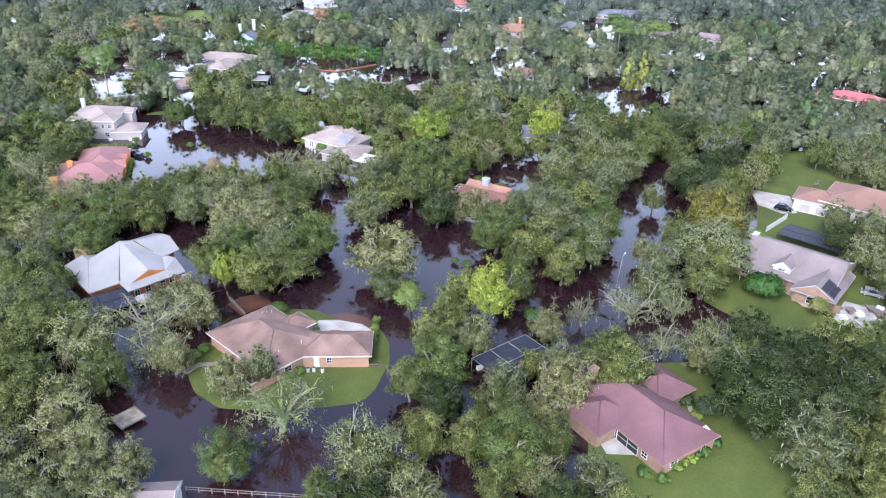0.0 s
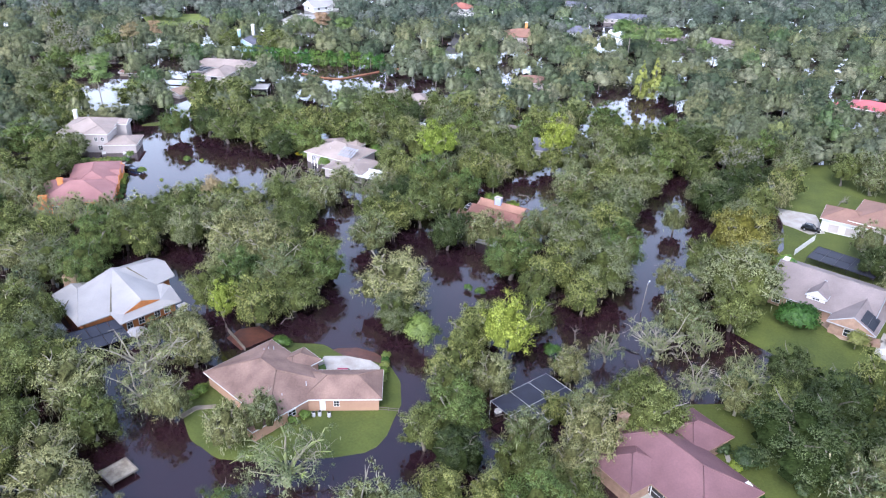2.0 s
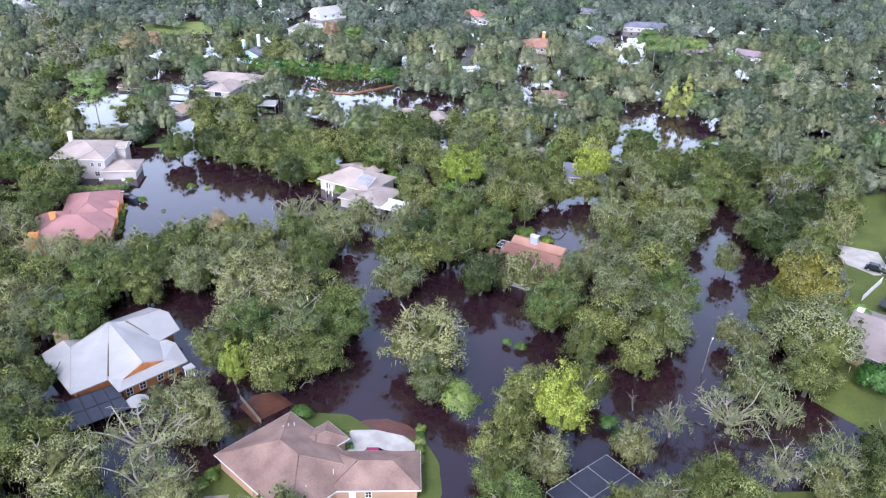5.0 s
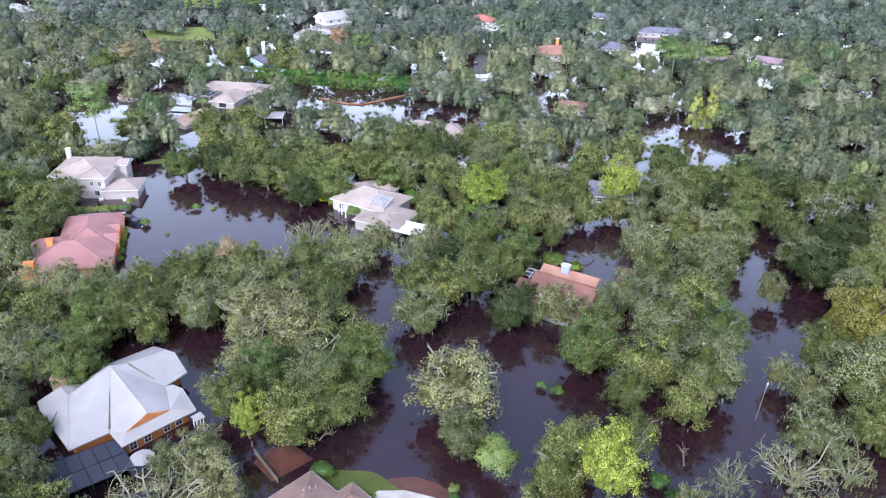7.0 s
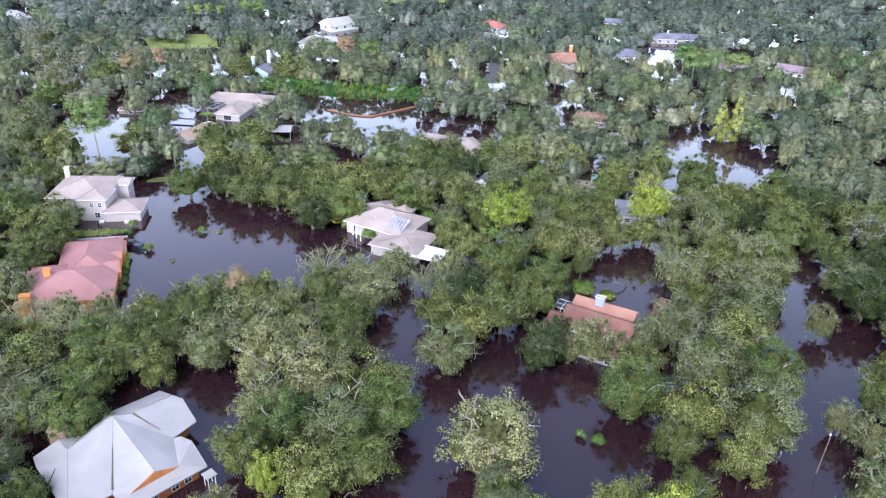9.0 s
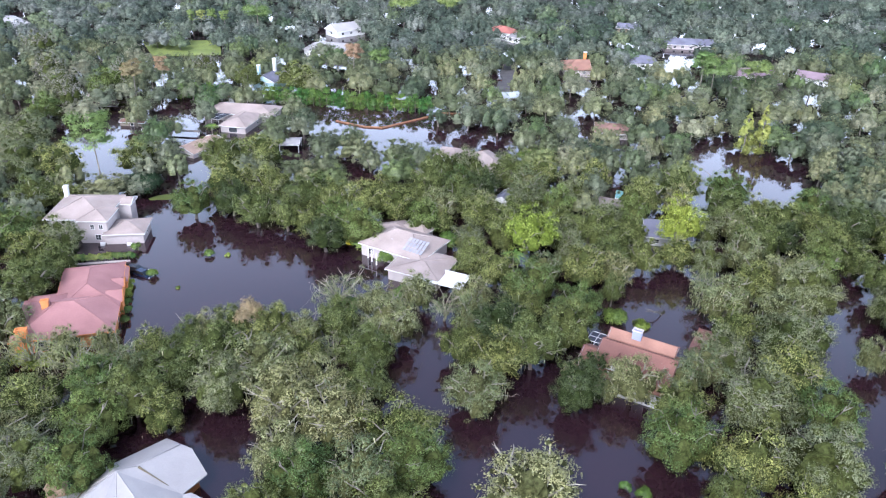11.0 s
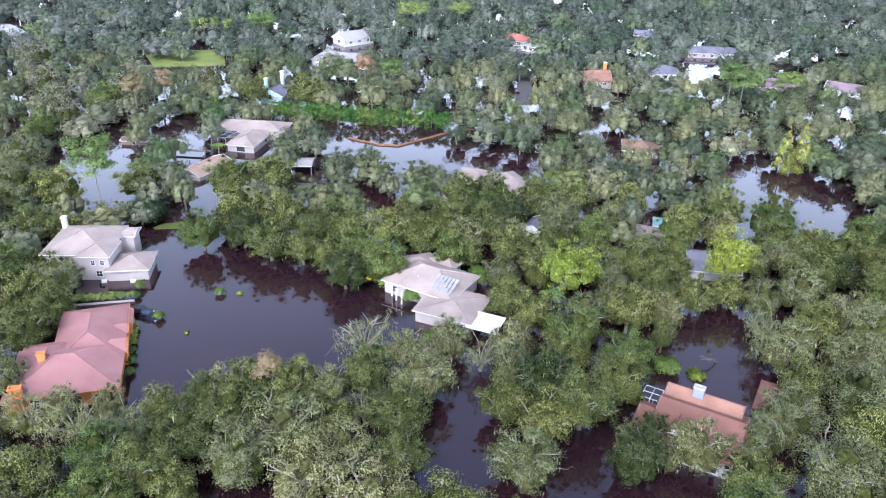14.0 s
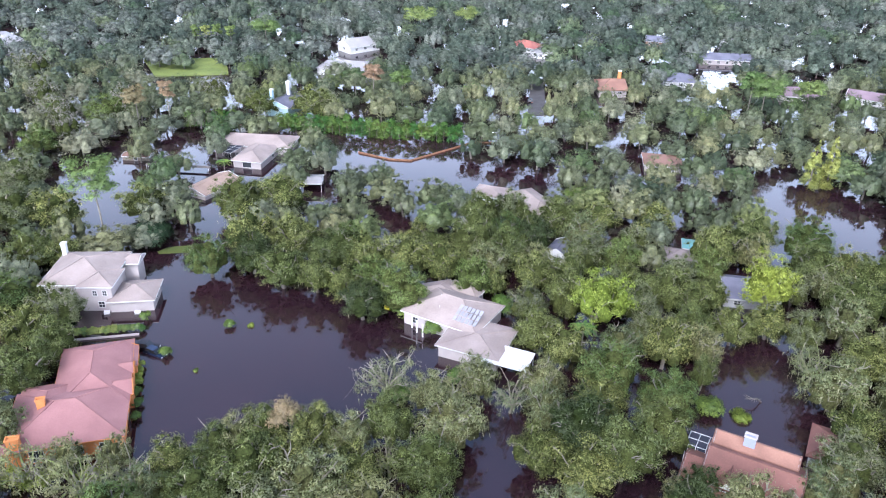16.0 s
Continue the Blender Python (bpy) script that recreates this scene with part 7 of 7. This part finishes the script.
# ---- vehicles, lamps, small things ----
def car(x, y, z, turn, paint, label, length=4.6, width=1.8, high=1.6):
    """A parked car: body, cabin with windows, wheels, lights."""
    ob = thing("car", label, "car", pose(x, y, z, 0, 0, turn))
    a, b = length / 2, width / 2
    prof = [(-a, 0.35), (-a, 0.85), (-a * 0.55, 0.95), (a * 0.45, 0.95), (a * 0.95, 0.8), (a, 0.55), (a, 0.35)]
    verts = [(px, -b, pz) for px, pz in prof] + [(px, b, pz) for px, pz in prof]
    n = len(prof)
    faces = [tuple(range(n)), tuple(range(2 * n - 1, n - 1, -1))] + [(i, i + n, (i + 1) % n + n, (i + 1) % n) for i in range(n)]
    mesh_object("body", verts, faces, paint, ob)
    cab = [(-a * 0.88, 0.93), (-a * 0.72, high), (a * 0.12, high), (a * 0.5, 0.93)]
    verts = [(px, s * b * (0.95 if pz < 1 else 0.78), pz) for s in (-1, 1) for px, pz in cab]
    cabin = mesh_object("cabin", verts, [(0, 1, 2, 3), (7, 6, 5, 4), (0, 4, 5, 1), (1, 5, 6, 2), (2, 6, 7, 3), (3, 7, 4, 0)], GLASS, ob, "dark car windows")
    boxed("roof", (-a * 0.71, -b * 0.77, high), (a * 0.11, b * 0.77, high + 0.05), paint, cabin)
    for u in (-a * 0.62, a * 0.62):
        for s in (-1, 1):
            wheel = tubes("wheel", [([(u, s * (b - 0.2), 0.33), (u, s * (b + 0.02), 0.33)], [0.33, 0.33])], DARK_METAL, ob, "", 12)
            tubes("rim", [([(u, s * (b + 0.0), 0.33), (u, s * (b + 0.035), 0.33)], [0.2, 0.2])], GREY_WALL, wheel, "", 10)
    for s in (-1, 1):
        boxed("headlight", (a - 0.05, s * b * 0.7 - 0.2, 0.6), (a + 0.02, s * b * 0.7 + 0.2, 0.74), WHITE_PAINT, ob)
        boxed("tail_light", (-a - 0.02, s * b * 0.75 - 0.15, 0.65), (-a + 0.05, s * b * 0.75 + 0.15, 0.82), ROOF_RED, ob)
    return ob


NAVY = material("navy_car_paint", (0.02, 0.035, 0.08), 0.25, 0.2, spread=0.1, spec=0.6)
BLACK = material("black_car_paint", (0.012, 0.012, 0.015), 0.25, 0.2, spread=0.1, spec=0.6)
MAGENTA = material("magenta_car_paint", (0.28, 0.015, 0.06), 0.3, 0.1, spread=0.1, spec=0.6)
car(-93.0, 219.6, -0.35, -8, BLACK, "black estate car axle-deep in flood water", 4.8, 1.9, 1.75)
car(-90.8, 217.9, -0.5, -28, NAVY, "navy blue car nose-down in flood water")
car(-18.8, 122.7, 0.35, 2, MAGENTA, "magenta car parked on a pale driveway", 4.4)
car(91.4, 187.8, 0.42, -35, BLACK, "black car parked on a pale driveway", 4.6, 1.9, 1.7)
car(-0.2, 389.0, 0.08, 85, BLACK, "dark car stopped on a wet road", 4.6, 1.9, 1.7)
car(93.6, 143.8, 0.3, -30, material("silver_car_paint", (0.5, 0.5, 0.52), 0.3, 0.5, spread=0.1), "silver car beside a grey-shingled house", 4.6)

for x, y, h, turn in ((39.3, 147.5, 6.6, 60), (-17.0, 331.5, 7.0, 200)):
    ob = thing("street_lamp", "slender grey street lamp post leaning out of flood water", "street lamp", pose(x, y, 0, 3, 4, turn))
    tubes("pole", [([(0, 0, -0.6), (0, 0, h)], [0.08, 0.05])], WOOD, ob, sides=8)
    bar_run("arm", [(0, 0, h - 0.05), (0.5, 0, h + 0.2), (1.1, 0, h + 0.22)], 0.04, GREY_WALL, ob)
    boxed("lamp_head", (0.95, -0.13, h + 0.14), (1.55, 0.13, h + 0.27), WHITE_PAINT, ob, bevel=0.03)

for x, y in ((-23.0, 112.2), (-22.0, 112.4), (-20.4, 112.2)):
    ob = thing("air_conditioner", "white outdoor cooling unit against a peach wall", "air conditioner", pose(x, y, max(0.25, ground_height(x, y))), "cooling units")
    tubes("casing", [([(0, 0, 0), (0, 0, 0.85)], [0.32, 0.32])], GREY_WALL, ob, sides=12)
    tubes("fan_grille", [([(0, 0, 0.86), (0, 0, 0.9)], [0.26, 0.24])], DARK_METAL, ob, sides=12)

float_ob = thing("float", "yellow inflatable float adrift on brown water", "float", pose(-46.7, 235.7, 0.1))
n = 14
ring_pts = [(1.0 * math.cos(6.283 * k / n), 0.75 * math.sin(6.283 * k / n), 0) for k in range(n + 1)]
YELLOW = material("yellow_vinyl", (0.75, 0.62, 0.03), 0.4, spread=0.1)
tubes("ring_tube", [(ring_pts, [0.26] * (n + 1))], YELLOW, float_ob, sides=8)
boxed("seat_pad", (-0.75, -0.5, -0.05), (0.75, 0.5, 0.12), YELLOW, float_ob, bevel=0.05)


def kayak(x, y, turn, mat, label):
    ob = thing("kayak", label, "kayak", pose(x, y, 0.0, 0, 0, turn))
    tubes("hull", [([(-1.6, 0, 0.12), (-0.9, 0, 0.05), (0, 0, 0.02), (0.9, 0, 0.05), (1.6, 0, 0.12)], [0.04, 0.26, 0.34, 0.26, 0.04])], mat, ob, sides=8)
    tubes("cockpit_rim", [([(0.45 * math.cos(6.283 * k / 10), 0.22 * math.sin(6.283 * k / 10), 0.33) for k in range(11)], [0.03] * 11)], DARK_METAL, ob, sides=4)
    return ob


kayak(32.4, 134.4, -20, BLACK, "black kayak adrift in the channel")
kayak(34.4, 133.2, -35, BLACK, "black kayak adrift in the channel")
for x, y, turn in ((-105.5, 232.0, 20), (-97.6, 231.0, 70), (-99.2, 232.2, 10), (7.8, 114.6, 30)):
    ob = thing("storage_bin", "white plastic storage bin floating by a wall", "storage bin", pose(x, y, 0.0, 8, 6, turn))
    boxed("bin", (-0.55, -0.38, -0.2), (0.55, 0.38, 0.5), WHITE_PAINT, ob, bevel=0.06)
    boxed("lid", (-0.6, -0.42, 0.5), (0.6, 0.42, 0.58), WHITE_PAINT, ob, bevel=0.03)

junk = np.random.default_rng(9)
for k in range(16):
    x, y = junk.uniform(82.5, 93.5), junk.uniform(130.5, 138)
    s = junk.uniform(0.4, 1.0)
    ob = thing("cardboard_box", "damp tan cardboard box among salvaged belongings", "box", pose(x, y, 0.41, 0, 0, junk.uniform(0, 90)), "salvaged boxes")
    boxed("carton", (-s, -s * 0.7, 0), (s, s * 0.7, s * 0.9), (CONCRETE, WOOD, WHITE_PAINT, BRICK)[k % 4], ob, bevel=0.04)
    boxed("flap", (-s, s * 0.7, s * 0.85), (s, s * 1.15, s * 0.9), (CONCRETE, WOOD, WHITE_PAINT, BRICK)[k % 4], ob)

# broken and drowned limbs in the channel
for k, (x, y, turn, size) in enumerate(((-34.0, 140.2, 20, 2.6), (24.0, 136.0, 80, 3.4), (47.0, 133.0, 150, 3.0), (22.0, 205.0, 200, 4.0), (105.3, 203.8, 30, 4.6), (109.6, 206.4, 210, 4.0), (-41.5, 207.0, 120, 4.2))):
    rng = np.random.default_rng(200 + k)
    ob = thing("fallen_branch", "broken bleached oak branch lying in the water", "branch", pose(x, y, 0.1, 0, 0, turn), "fallen branches")
    tubes("limb", [([(0, 0, -0.3), (size * 0.4, 0.2, size * 0.3), (size, -0.2, size * 0.35)], [0.16, 0.11, 0.04])], BARK, ob)
    for j in range(8):
        s = rng.uniform(0.2, 0.95)
        p = np.array([size * s, 0.1, size * 0.32 * min(1, s * 2)])
        d = np.array([rng.uniform(0, 0.8), rng.uniform(-1, 1), rng.uniform(-0.1, 0.8)]) * size * 0.4
        tubes("twig", [([p, p + d * 0.6 + rng.normal(size=3) * 0.08, p + d], [0.06, 0.045, 0.015])], BARK, ob)
